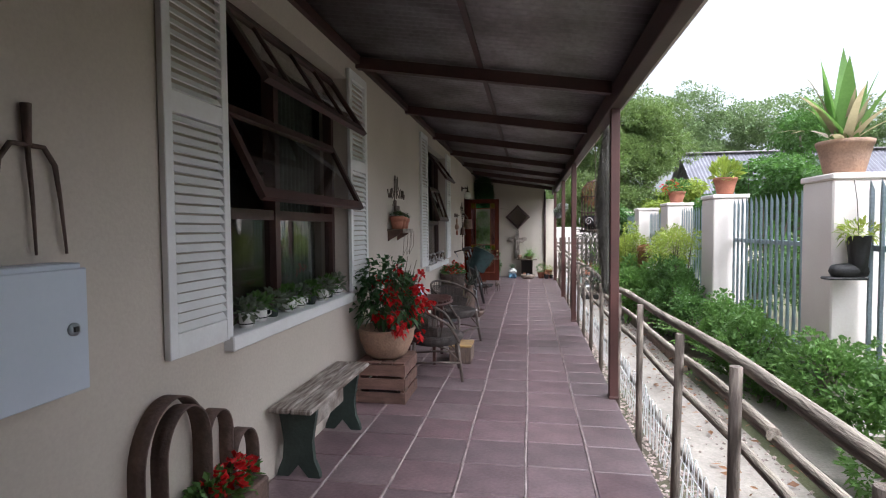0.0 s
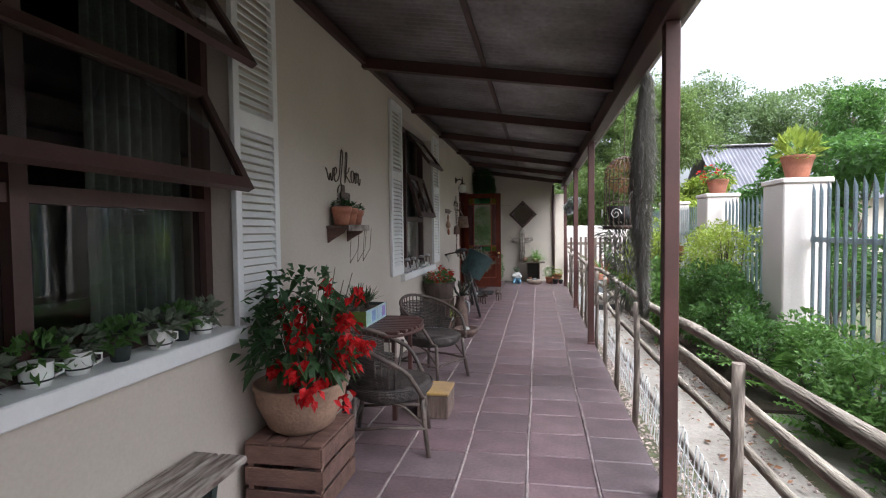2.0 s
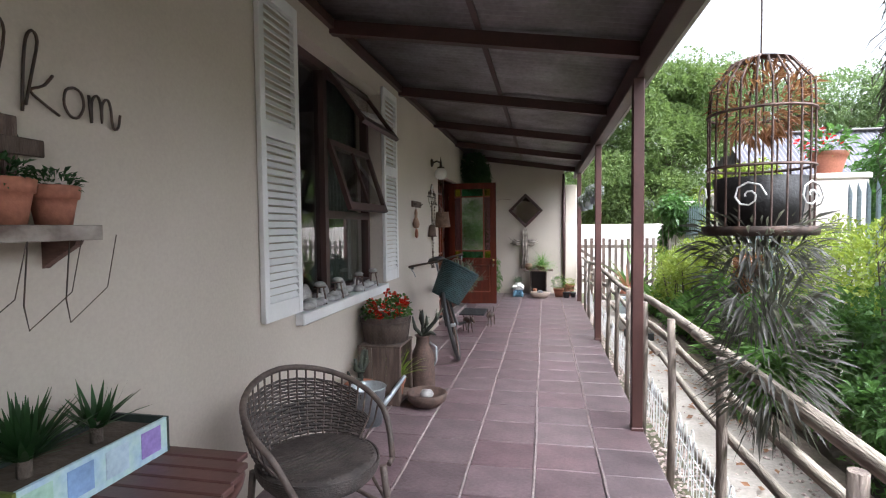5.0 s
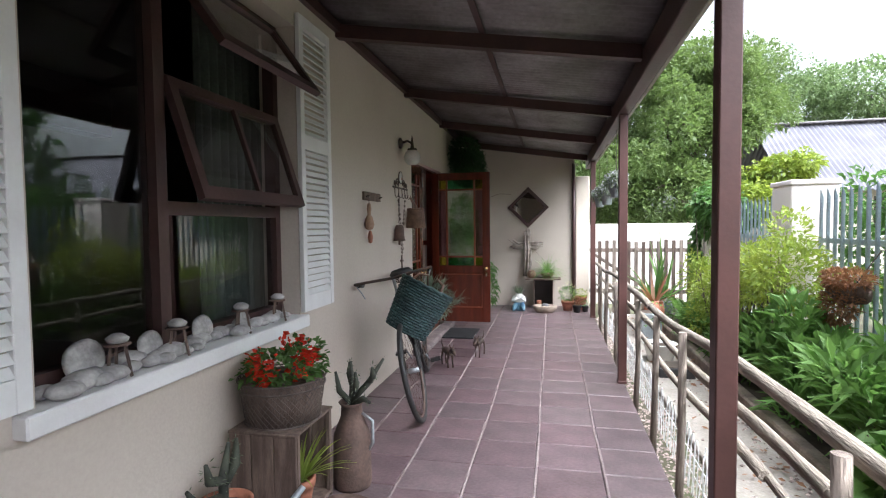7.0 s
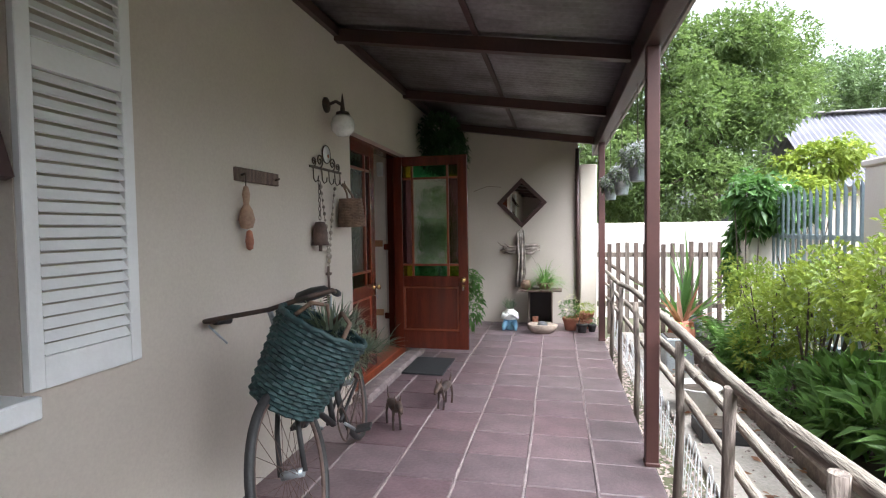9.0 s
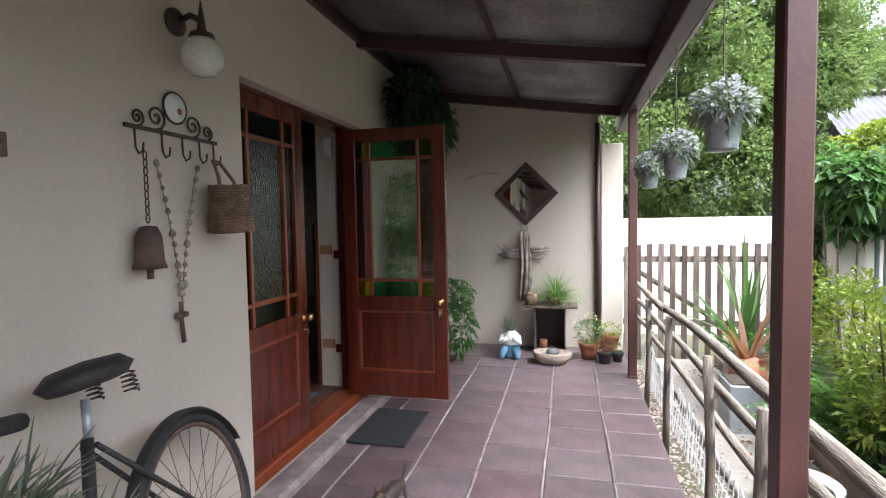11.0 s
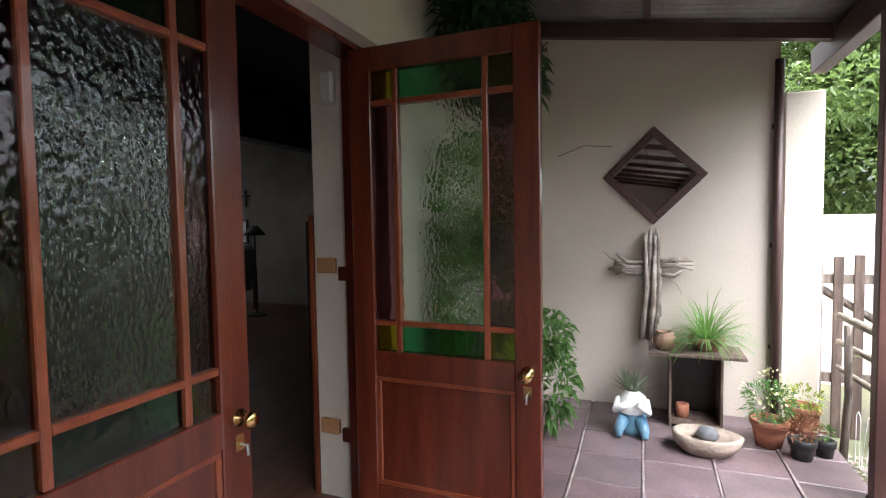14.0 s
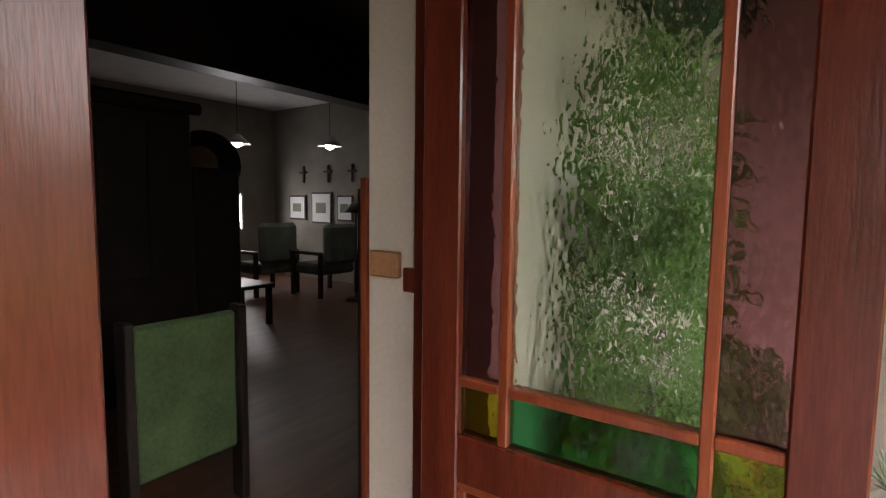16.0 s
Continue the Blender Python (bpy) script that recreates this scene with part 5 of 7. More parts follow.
for k in range(34):
    a, r = rng.uniform(0, 6.28), rng.uniform(0.08, 0.36)
    tube(bm, [(-0.46 + 0.05 * math.cos(a), 2.42 + 0.05 * math.sin(a), 0.53), (-0.46 + r * 0.6 * math.cos(a), 2.42 + r * 0.6 * math.sin(a), 0.75), (-0.46 + r * math.cos(a), 2.42 + r * math.sin(a), rng.uniform(0.8, 1.18))], [0.006, 0.004, 0.002], 5)
part("stem_tangle", bm, BARK, bp)["kind"] = "stuff"
fl = blob_spots([((-0.28, 2.32, 0.78), (0.22, 0.3, 0.22)), ((-0.3, 2.24, 0.68), (0.24, 0.2, 0.13)), ((-0.38, 2.5, 0.96), (0.25, 0.28, 0.14)), ((-0.25, 2.3, 0.76), (0.26, 0.3, 0.24))], 36)
fl = [((p[0] + rng.gauss(0, 0.018), p[1] + rng.gauss(0, 0.018), p[2] + rng.gauss(0, 0.022)), (rng.gauss(0, 1), rng.gauss(0, 1), -0.4)) for p, d in fl for _ in range(13)]
part_mesh("bloom", leaves_mesh("bloom", fl, 0.04, 0.04, 0.4, 0.2, 0.8, -0.2), PETAL, bp, "red drooping begonia flowers")


def wicker_chair(x, y, turn, label):
    """Seat at 0.42 m, hooped arms and back, woven panels; faces +x before the turn."""
    c = thing("wicker_chair", (0, 0, 0), label, "chair", "wicker armchairs")
    # seat
    bm = bmesh.new()
    lathe(bm, [(0, -0.075), (0.2, -0.075), (0.245, -0.05), (0.262, -0.01), (0.255, 0.012), (0.22, 0.02), (0.1, 0.004), (0, 0.0)], (0, 0, 0.40), 36, sx=1.0, sy=0.95)
    part("seat", bm, WICKER, c)
    bm = bmesh.new()
    for k in range(9):
        tube(bm, ring_pts((0, 0, 0.33 + k * 0.0095), 0.214 + 0.052 * math.sin((k + 1) / 10 * math.pi * 0.62), 32, ry=0.205 + 0.048 * math.sin((k + 1) / 10 * math.pi * 0.62)), 0.0052, 5, False)
    for k in range(-9, 10):
        q = k * 0.024
        w = math.sqrt(max(0, 0.24 ** 2 - q * q))
        tube(bm, [(q, -w * 0.95, 0.418), (q, -w * 0.4, 0.406 + 0.004 * (k % 2)), (q, 0, 0.402), (q, w * 0.4, 0.406 + 0.004 * (k % 2)), (q, w * 0.95, 0.418)], 0.005, 4, False)
    part("seat_weave", bm, WICKER, c)
    # hoop that forms arms and back
    hoop = []
    for k in range(33):
        a = radians(-128 + 256 * k / 32)
        q = abs(k - 16) / 16
        hoop.append((-0.30 * math.cos(a) + 0.02, 0.31 * math.sin(a), 0.745 - 0.27 * q ** 1.7 - (0.1 * (q - 0.85) / 0.15 if q > 0.85 else 0)))
    part("hoop", tubed(hoop, 0.014, 8), CANE, c)
    bm = bmesh.new()
    for k in range(4, 29):
        h = Vector(hoop[k])
        a = math.atan2(h.y, h.x)
        b = Vector((0.235 * math.cos(a), 0.225 * math.sin(a), 0.415))
        tube(bm, [b, b.lerp(h, 0.5) + Vector((math.cos(a), math.sin(a), 0)) * 0.02, h], 0.005, 5, False)
    part("cane_weave", bm, CANE, c)
    bm = bmesh.new()
    for r in range(18):
        f = 0.06 + r * 0.045
        lo, hi = (7, 25) if r > 9 else (5, 27)
        pts = []
        for k in range(lo, hi + 1):
            h = Vector(hoop[k])
            a = math.atan2(h.y, h.x)
            b = Vector((0.235 * math.cos(a), 0.225 * math.sin(a), 0.415))
            pts.append(b.lerp(h, f) + Vector((math.cos(a), math.sin(a), 0)) * (0.08 * f * (1 - f) + 0.005 * (1 if (k + r) % 2 else -1)))
        tube(bm, pts, 0.0085 if r < 10 else 0.006, 5, False)
    part("back_weave", bm, WICKER, c)
    for sx, sy in ((1, 1), (1, -1), (-1, 1), (-1, -1)):
        part("leg", tubed([(0.2 * sx, 0.19 * sy, 0.36), (0.215 * sx, 0.2 * sy, 0.2), (0.24 * sx, 0.225 * sy, 0.0)], [0.016, 0.015, 0.014], 8), CANE, c)
    for a, b in (((0.22, 0.21), (-0.22, 0.21)), ((0.22, -0.21), (-0.22, -0.21)), ((0.22, 0.21), (0.22, -0.21)), ((-0.22, 0.21), (-0.22, -0.21))):
        part("stretcher", tubed([(a[0], a[1], 0.17), ((a[0] + b[0]) / 2, (a[1] + b[1]) / 2, 0.18), (b[0], b[1], 0.17)], 0.01, 7), CANE, c)
    for sy in (1, -1):
        part("brace", tubed([(0.22, 0.205 * sy, 0.18), (0.1, 0.2 * sy, 0.3), (-0.05, 0.19 * sy, 0.34)], 0.008, 6), CANE, c)
        part("arm_post", tubed([hoop[0] if sy < 0 else hoop[-1], (0.215, 0.21 * sy, 0.36)], 0.012, 7), CANE, c)
    c.matrix_basis = pose(x, y, 0, 0, 0, turn)
    return c


wicker_chair(-0.16, 3.06, 12, "dark grey-brown wicker armchair with open cane work")
wicker_chair(-0.19, 4.52, -28, "dark grey-brown wicker armchair beside the small table")

tb = thing("folding_table", (-0.42, 3.7, 0), "small dark maroon slatted wooden table with a rounded end", "table")
TT = 0.66
for k in range(10):
    y0 = 3.34 + k * 0.067
    q = (y0 + 0.03 - 3.67) / 0.36
    part("slat", boxed(-0.69, -0.30 + 0.2 * math.sqrt(max(0.05, 1 - q * q)), y0, y0 + 0.06, TT - 0.02, TT, bevel=0.004), POSTPAINT, tb)
for y in (3.40, 3.91):
    part("apron", boxed(-0.66, -0.22, y, y + 0.02, TT - 0.09, TT - 0.021), POSTPAINT, tb)
part("edge_band", tubed([(-0.30 + 0.2 * math.cos(a), 3.67 + 0.34 * math.sin(a), TT - 0.035) for a in [math.pi * (k / 16 - 0.5) for k in range(17)]], 0.013, 6), POSTPAINT, tb)
for x in (-0.64, -0.26):
    for y in (3.42, 3.88):
        part("leg", boxed(x, x + 0.032, y, y + 0.03, 0, TT - 0.021, bevel=0.003), POSTPAINT, tb)
for y in (3.425, 3.885):
    part("stretcher", boxed(-0.608, -0.26, y, y + 0.02, 0.2, 0.235, bevel=0.003), POSTPAINT, tb)
BX0, BX1, BY0, BY1, BZ = -0.69, -0.46, 3.46, 3.97, TT + 0.001
pb = thing("planter_box", ((BX0 + BX1) / 2, 3.7, BZ), "olive green box with a pale blue label holding two succulents", "planter box")
part("end_panel", boxed(BX0, BX1, BY0, BY0 + 0.01, BZ, BZ + 0.115), material("olive_card", (0.13, 0.17, 0.03), 0.6), pb)
part("end_panel", boxed(BX0, BX1, BY1 - 0.01, BY1, BZ, BZ + 0.115), BENCHGREEN, pb)
part("side_panel", boxed(BX1 - 0.01, BX1, BY0 + 0.0105, BY1 - 0.0105, BZ, BZ + 0.115), material("pale_blue_card", (0.38, 0.52, 0.72), 0.45, (0.52, 0.68, 0.62), 9), pb)
part("side_panel", boxed(BX0, BX0 + 0.01, BY0 + 0.0105, BY1 - 0.0105, BZ, BZ + 0.115), BENCHGREEN, pb)
part("soil", boxed(BX0 + 0.011, BX1 - 0.011, BY0 + 0.012, BY1 - 0.012, BZ + 0.001, BZ + 0.09), SOIL, pb)
for y, cmat in ((3.52, (0.45, 0.66, 0.55)), (3.64, (0.3, 0.45, 0.75)), (3.76, (0.55, 0.68, 0.8)), (3.89, (0.36, 0.25, 0.62))):
    part("label_patch", boxed(BX1 + 0.0005, BX1 + 0.002, y - 0.04, y + 0.04, BZ + 0.02, BZ + 0.1), material("label_print", cmat, 0.5), pb)
for y, n, L in ((3.58, 110, 0.16), (3.80, 34, 0.14)):
    sp = thing("succulent", (-0.57, y, BZ + 0.09), "spiky dark green succulent growing in the box", "succulent", "succulents in the box")
    part_mesh("leaves", blades_mesh("leaves", (-0.57, y, BZ + 0.14), n, L, 0.018, 1.0, 1.0, 0.03, 0.2, 3), LEAFDARK, sp)
    part("stem", tubed([(-0.57, y, BZ + 0.085), (-0.57, y, BZ + 0.16)], 0.018, 8), BARK, sp)
blk = thing("wooden_block_stool", (0.015, 3.65, 0), "small worn wooden box with a yellowish top", "box")
part("body", boxed(-0.10, 0.13, 3.5, 3.79, 0, 0.17, bevel=0.008), OLDWOOD, blk)
part("lid", boxed(-0.106, 0.136, 3.495, 3.795, 0.171, 0.19, bevel=0.005), material("worn_yellow_board", (0.42, 0.26, 0.09), 0.8, (0.3, 0.2, 0.12), 9), blk)

# ---- welkom sign and pot shelf ----
sg = thing("welcome_sign", (WX + 0.01, 3.72, 1.75), "bent wire lettering on the wall spelling welkom", "sign")
SX = WX + 0.012
STROKES = (
    ((3.367, 1.815), (3.385, 1.80), (3.41, 1.745), (3.428, 1.737), (3.448, 1.785), (3.466, 1.738), (3.484, 1.745), (3.497, 1.82), (3.51, 1.826)),
    ((3.515, 1.775), (3.55, 1.79), (3.567, 1.82), (3.548, 1.84), (3.524, 1.82), (3.519, 1.77), (3.54, 1.735), (3.575, 1.74)),
    ((3.575, 1.74), (3.62, 1.79), (3.652, 1.94), (3.672, 1.986), (3.69, 1.95), (3.67, 1.84), (3.645, 1.745), (3.665, 1.715), (3.70, 1.69)),
    ((3.732, 1.74), (3.738, 1.85), (3.75, 1.95), (3.77, 1.982), (3.785, 1.955), (3.765, 1.86), (3.742, 1.76)),
    ((3.83, 1.868), (3.80, 1.83), (3.757, 1.805), (3.80, 1.775), (3.847, 1.75)),
    ((3.90, 1.85), (3.872, 1.835), (3.865, 1.79), (3.885, 1.757), (3.915, 1.76), (3.935, 1.80), (3.925, 1.84), (3.90, 1.85)),
    ((3.955, 1.84), (3.962, 1.75), (3.965, 1.82), (3.985, 1.845), (4.0, 1.82), (4.003, 1.76), (4.006, 1.82), (4.026, 1.842), (4.04, 1.82), (4.048, 1.75), (4.07, 1.755), (4.08, 1.80)),
    ((3.58, 1.655), (3.60, 1.70), (3.66, 1.72), (3.69, 1.70), (3.715, 1.66)))
for st in STROKES:
    pts = []
    for k in range(len(st) - 1):
        p0, p1, p2, p3 = (Vector(st[min(max(k + j, 0), len(st) - 1)]) for j in (-1, 0, 1, 2))
        for u in (0.0, 0.33, 0.67):
            q = 0.5 * (2 * p1 + (p2 - p0) * u + (2 * p0 - 5 * p1 + 4 * p2 - p3) * u * u + (3 * p1 - p0 - 3 * p2 + p3) * u ** 3)
            pts.append((SX, q.x, q.y))
    part("letter" if st is not STROKES[-1] else "curl", tubed(pts + [(SX, *st[-1])], 0.0045, 6), IRON, sg)
sf = thing("pot_shelf", (WX + 0.08, 3.6, 1.38), "small weathered wall shelf with a cross-shaped back and dangling wire", "shelf")
part("board", boxed(WX + 0.001, WX + 0.16, 3.38, 3.83, 1.385, 1.405, bevel=0.003), OLDWOOD, sf)
part("front_strip", boxed(WX + 0.161, WX + 0.172, 3.38, 3.83, 1.365, 1.41, bevel=0.002), BENCHTOP, sf)
for y in (3.40, 3.78):
    bm = bmesh.new()
    f0 = bm.faces.new([bm.verts.new((WX + u, y, z)) for u, z in ((0.001, 1.385), (0.14, 1.385), (0.12, 1.35), (0.03, 1.30), (0.001, 1.28))])
    g = bmesh.ops.extrude_face_region(bm, geom=[f0])
    for v in g["geom"]:
        if isinstance(v, bmesh.types.BMVert):
            v.co.y += 0.025
    bmesh.ops.recalc_face_normals(bm, faces=bm.faces)
    part("bracket", bm, CRATEWOOD, sf)
part("cross_upright", boxed(WX + 0.002, WX + 0.02, 3.665, 3.71, 1.406, 1.72, bevel=0.003), OLDWOOD, sf)
part("cross_arm", boxed(WX + 0.021, WX + 0.036, 3.60, 3.775, 1.61, 1.66, bevel=0.003), OLDWOOD, sf)
for y0 in (3.44, 3.60, 3.72):
    part("wire", tubed([(WX + 0.17, y0, 1.38), (WX + 0.16, y0 - 0.01, 1.2), (WX + 0.15, y0 + 0.01, 1.13), (WX + 0.17, y0 + 0.12, 1.22), (WX + 0.17, y0 + 0.16, 1.38)], 0.002, 4), IRON, sf)
for y, s in ((3.465, 1.05), (3.61, 1.0), (3.75, 0.92)):
    p = pot("terracotta_pot", WX + 0.085, y, 1.406, 0.048 * s, 0.07 * s, 0.13 * s, TERRACOTTA, "small terracotta pot with a dark dry plant on the shelf", "pots on the wall shelf")
    part_mesh("leaves", leaves_mesh("leaves", blob_spots([((WX + 0.085, y, 1.406 + 0.14 * s), (0.06, 0.06, 0.035))], 130), 0.035, 0.012), LEAFDARK, p)

# ---- sill pots and stones ----
for k in range(9):
    y = 0.75 + k * 0.165 + rng.uniform(-0.02, 0.02)
    x = WX - 0.03 + rng.uniform(-0.015, 0.015)
    z = 0.899
    s = rng.uniform(0.85, 1.1)
    p = thing("enamel_mug", (x, y, z), "small white enamel mug planted with a succulent on the sill", "mug", "planted mugs on the sill")
    if k in (2, 5, 7):
        part("vessel", lathed([(0, 0), (0.03 * s, 0), (0.04 * s, 0.05), (0.042 * s, 0.055), (0.036 * s, 0.055), (0, 0.045)], (x, y, z), 18), BENCHGREEN, p)
    else:
        part("vessel", lathed([(0, 0), (0.035 * s, 0), (0.04 * s, 0.02), (0.042 * s, 0.07), (0.044 * s, 0.075), (0.038 * s, 0.075), (0, 0.06)], (x, y, z), 20), PORCELAIN, p)
        part("rim_band", lathed([(0.0412 * s, 0.018), (0.0425 * s, 0.018), (0.043 * s, 0.024), (0.0415 * s, 0.024)], (x, y, z), 20), BLACK, p)
        part("handle", tubed([(x + 0.02, y + 0.036 * s, z + 0.06), (x + 0.03, y + 0.065, z + 0.055), (x + 0.03, y + 0.065, z + 0.03), (x + 0.02, y + 0.036 * s, z + 0.02)], 0.004, 6), PORCELAIN, p)
    part_mesh("leaves", leaves_mesh("leaves", blob_spots([((x, y, z + 0.10), (0.06 * s, 0.075 * s, 0.045))], 90), 0.05, 0.03, 0.2), LEAF if k % 2 else LEAFGREY, p)
for k in range(40):
    y = 5.50 + k * 0.038 + rng.uniform(-0.02, 0.02)
    x = WX - 0.04 + rng.uniform(-0.06, 0.05)
    r = rng.choice((0.03, 0.038, 0.046, 0.056, 0.066))
    st = thing("pebble", (x, y, 0.873), "smooth pale grey beach pebble on the window sill", "pebble", "pebbles on the sill")
    part("stone", lathed([(0, 0), (r * 0.7, 0.004), (r, r * 0.35), (r * 0.85, r * 0.7), (r * 0.4, r * 0.9), (0, r * 0.93)], (x, y, 0.873), 14, sx=rng.uniform(0.7, 1), sy=rng.uniform(0.8, 1.3), wob=0.06), PEBBLE, st)
for y, r in ((5.68, 0.075), (5.98, 0.06), (6.3, 0.065), (6.62, 0.05)):
    st = thing("flat_stone", (WX - 0.1, y, 0.873), "flat pale grey stone leaning upright on the window sill", "stone", "upright stones on the sill")
    part("stone", lathed([(0, 0), (r * 0.8, 0.004), (r, 0.012), (r * 0.8, 0.022), (0, 0.026)], (0, 0, 0), 18, sy=1.2, wob=0.05), PEBBLE, st).matrix_basis = Matrix.Translation((0, 0, r * 0.97)) @ Matrix.Rotation(radians(78), 4, "Y")
for y in (5.75, 6.05, 6.5, 6.85):
    x = WX - 0.02
    ls = thing("stone_stool_ornament", (x, y, 0.873), "small three-legged wire stand carrying a stone on the sill", "ornament", "sill ornaments")
    for a in (0.4, 2.5, 4.6):
        part("leg", tubed([(x + 0.045 * math.cos(a), y + 0.045 * math.sin(a), 0.873), (x + 0.025 * math.cos(a), y + 0.025 * math.sin(a), 0.99)], 0.006, 5), OLDWOOD, ls)
    part("plate", lathed([(0, 0), (0.045, 0), (0.045, 0.006), (0, 0.006)], (x, y, 0.99), 14), RUST, ls)
    part("stone", lathed([(0, 0), (0.03, 0.003), (0.04, 0.02), (0.02, 0.035), (0, 0.038)], (x, y, 0.996), 12, wob=0.08), PEBBLE, ls)

# ---- second window group ----
p = thing("wire_flower_basket", (-0.505, 6.480, 0.470), "round pale wire mesh basket of red geraniums on an upright crate", "potted plant")
part("liner", lathed([(0, 0), (0.17, 0), (0.2, 0.2), (0.195, 0.2), (0, 0.17)], (-0.505, 6.480, 0.472), 24), OLDWOOD, p)
bm = bmesh.new()
for k in range(40):
    for sgn in (1, -1):
        tube(bm, [(-0.505 + (0.178 + 0.03 * f) * math.cos(2 * math.pi * k / 40 + sgn * f * 0.9), 6.480 + (0.178 + 0.03 * f) * math.sin(2 * math.pi * k / 40 + sgn * f * 0.9), 0.473 + 0.205 * f) for f in (0, 0.25, 0.5, 0.75, 1)], 0.0016, 4, False)
part("wire_mesh", bm, CANE, p)
for z, r in ((0.473, 0.18), (0.640, 0.206), (0.680, 0.212)):
    part("hoop", tube(bmesh.new(), ring_pts((-0.505, 6.480, z), r, 32), 0.004, 6), CANE, p)
part_mesh("leaves", leaves_mesh("leaves", blob_spots([((-0.505, 6.480, 0.720), (0.2, 0.21, 0.085)), ((-0.455, 6.630, 0.760), (0.11, 0.11, 0.08))], 650), 0.04, 0.03, 0.3), LEAF, p)
fl = [((q[0] + rng.gauss(0, 0.02), q[1] + rng.gauss(0, 0.02), q[2] + rng.gauss(0, 0.02)), d) for q, d in blob_spots([((-0.475, 6.440, 0.770), (0.17, 0.19, 0.08))], 14) for _ in range(16)]
part_mesh("bloom", leaves_mesh("bloom", fl, 0.035, 0.03), PETALORANGE, p, "orange-red geranium heads")
c2 = thing("upright_crate", (-0.505, 6.470, 0), "old grey-brown wooden crate standing on end", "crate")
for k in range(3):
    part("board", boxed(-0.675 + k * 0.115, -0.565 + k * 0.115, 6.280, 6.295, 0, 0.455, bevel=0.003), OLDWOOD, c2)
    part("back_board", boxed(-0.675 + k * 0.115, -0.565 + k * 0.115, 6.650, 6.665, 0, 0.455, bevel=0.003), OLDWOOD, c2)
part("top_board", boxed(-0.6755, -0.33, 6.275, 6.670, 0.456, 0.47, bevel=0.003), OLDWOOD, c2)
part("shelf_board", boxed(-0.675, -0.335, 6.296, 6.649, 0.02, 0.035), OLDWOOD, c2)
for y in (6.296, 6.630):
    part("edge_post", boxed(-0.353, -0.333, y, y + 0.02, 0.036, 0.455), OLDWOOD, c2)
p = pot("potted_plant", -0.42, 6.470, 0.036, 0.05, 0.075, 0.14, TERRACOTTA, "small terracotta pot with a pale variegated plant in the crate")
part_mesh("leaves", blades_mesh("leaves", (-0.42, 6.470, 0.16), 40, 0.26, 0.014, 1.0, 1.0, 0.03, 0.9), LEAFYELLOW, p)


def cactus(x, y, z, arms, label, r=0.03):
    c = thing("cactus", (x, y, z), label, "cactus", "cacti by the wall")
    for pts in arms:
        part("arm", tubed([(x + a, y + b, z + q) for a, b, q in pts], [r] * (len(pts) - 1) + [r * 0.4], 9), CACTUS, c)
        sp = []
        for u, v in zip(pts, pts[1:]):
            for k in range(16):
                f = rng.random()
                q = Vector((x, y, z)) + Vector(u).lerp(Vector(v), f)
                d = Vector((rng.gauss(0, 1), rng.gauss(0, 1), rng.gauss(0, 0.6))).normalized()
                sp.append((tuple(q + d * r * 0.9), d))
        part_mesh("spines", leaves_mesh("spines", sp, 0.022, 0.006, 0, 0.1, 1.0, 0.0), LEAFGREY, c)
    return c


zb = thing("watering_can", (-0.47, 5.92, 0), "galvanised zinc watering can standing by the wall", "watering can")
part("vessel", lathed([(0, 0), (0.1, 0), (0.13, 0.26), (0.136, 0.265), (0.13, 0.27), (0.12, 0.26), (0.1, 0.05), (0, 0.04)], (-0.47, 5.92, 0), 26), ZINC, zb)
part("handle", tubed([(-0.47, 5.79, 0.25), (-0.5, 5.82, 0.13), (-0.52, 5.92, 0.09), (-0.5, 6.02, 0.13), (-0.47, 6.05, 0.25)], 0.004, 5), IRON, zb)
part("spout", tubed([(-0.42, 6.0, 0.07), (-0.36, 6.12, 0.14), (-0.29, 6.26, 0.25)], [0.03, 0.02, 0.014], 10), ZINC, zb)
p = pot("cactus_pot", -0.6, 6.13, 0, 0.09, 0.12, 0.22, TERRACOTTA, "terracotta pot holding a branching cactus")
cactus(-0.6, 6.13, 0.19, [[(0, 0, 0), (0, 0, 0.14), (0.01, 0.03, 0.28)], [(0, 0, 0.05), (-0.02, -0.14, 0.08), (-0.02, -0.2, 0.17)], [(0.0, 0.0, 0.1), (0.03, 0.05, 0.18), (0.03, 0.06, 0.27)], [(0, 0, 0.12), (0, -0.09, 0.16), (0, -0.11, 0.24)], [(0, 0, 0.02), (0.03, -0.12, 0.03), (0.02, -0.17, 0.1)], [(0, 0, 0.1), (0, 0.08, 0.16), (0, 0.1, 0.27)]], "branching grey-green cactus with spines", 0.021)
wc = thing("milk_can", (-0.27, 6.78, 0), "tall old dark metal milk can by the crate", "can")
part("body", lathed([(0, 0), (0.1, 0), (0.105, 0.02), (0.1, 0.28), (0.06, 0.38), (0.055, 0.44), (0.07, 0.46), (0.06, 0.46), (0.045, 0.42), (0, 0.42)], (-0.27, 6.78, 0), 22), RUST, wc)
part("handle", tubed([(-0.21, 6.78, 0.4), (-0.15, 6.78, 0.36), (-0.15, 6.78, 0.24), (-0.175, 6.78, 0.2)], 0.009, 7), ZINC, wc)
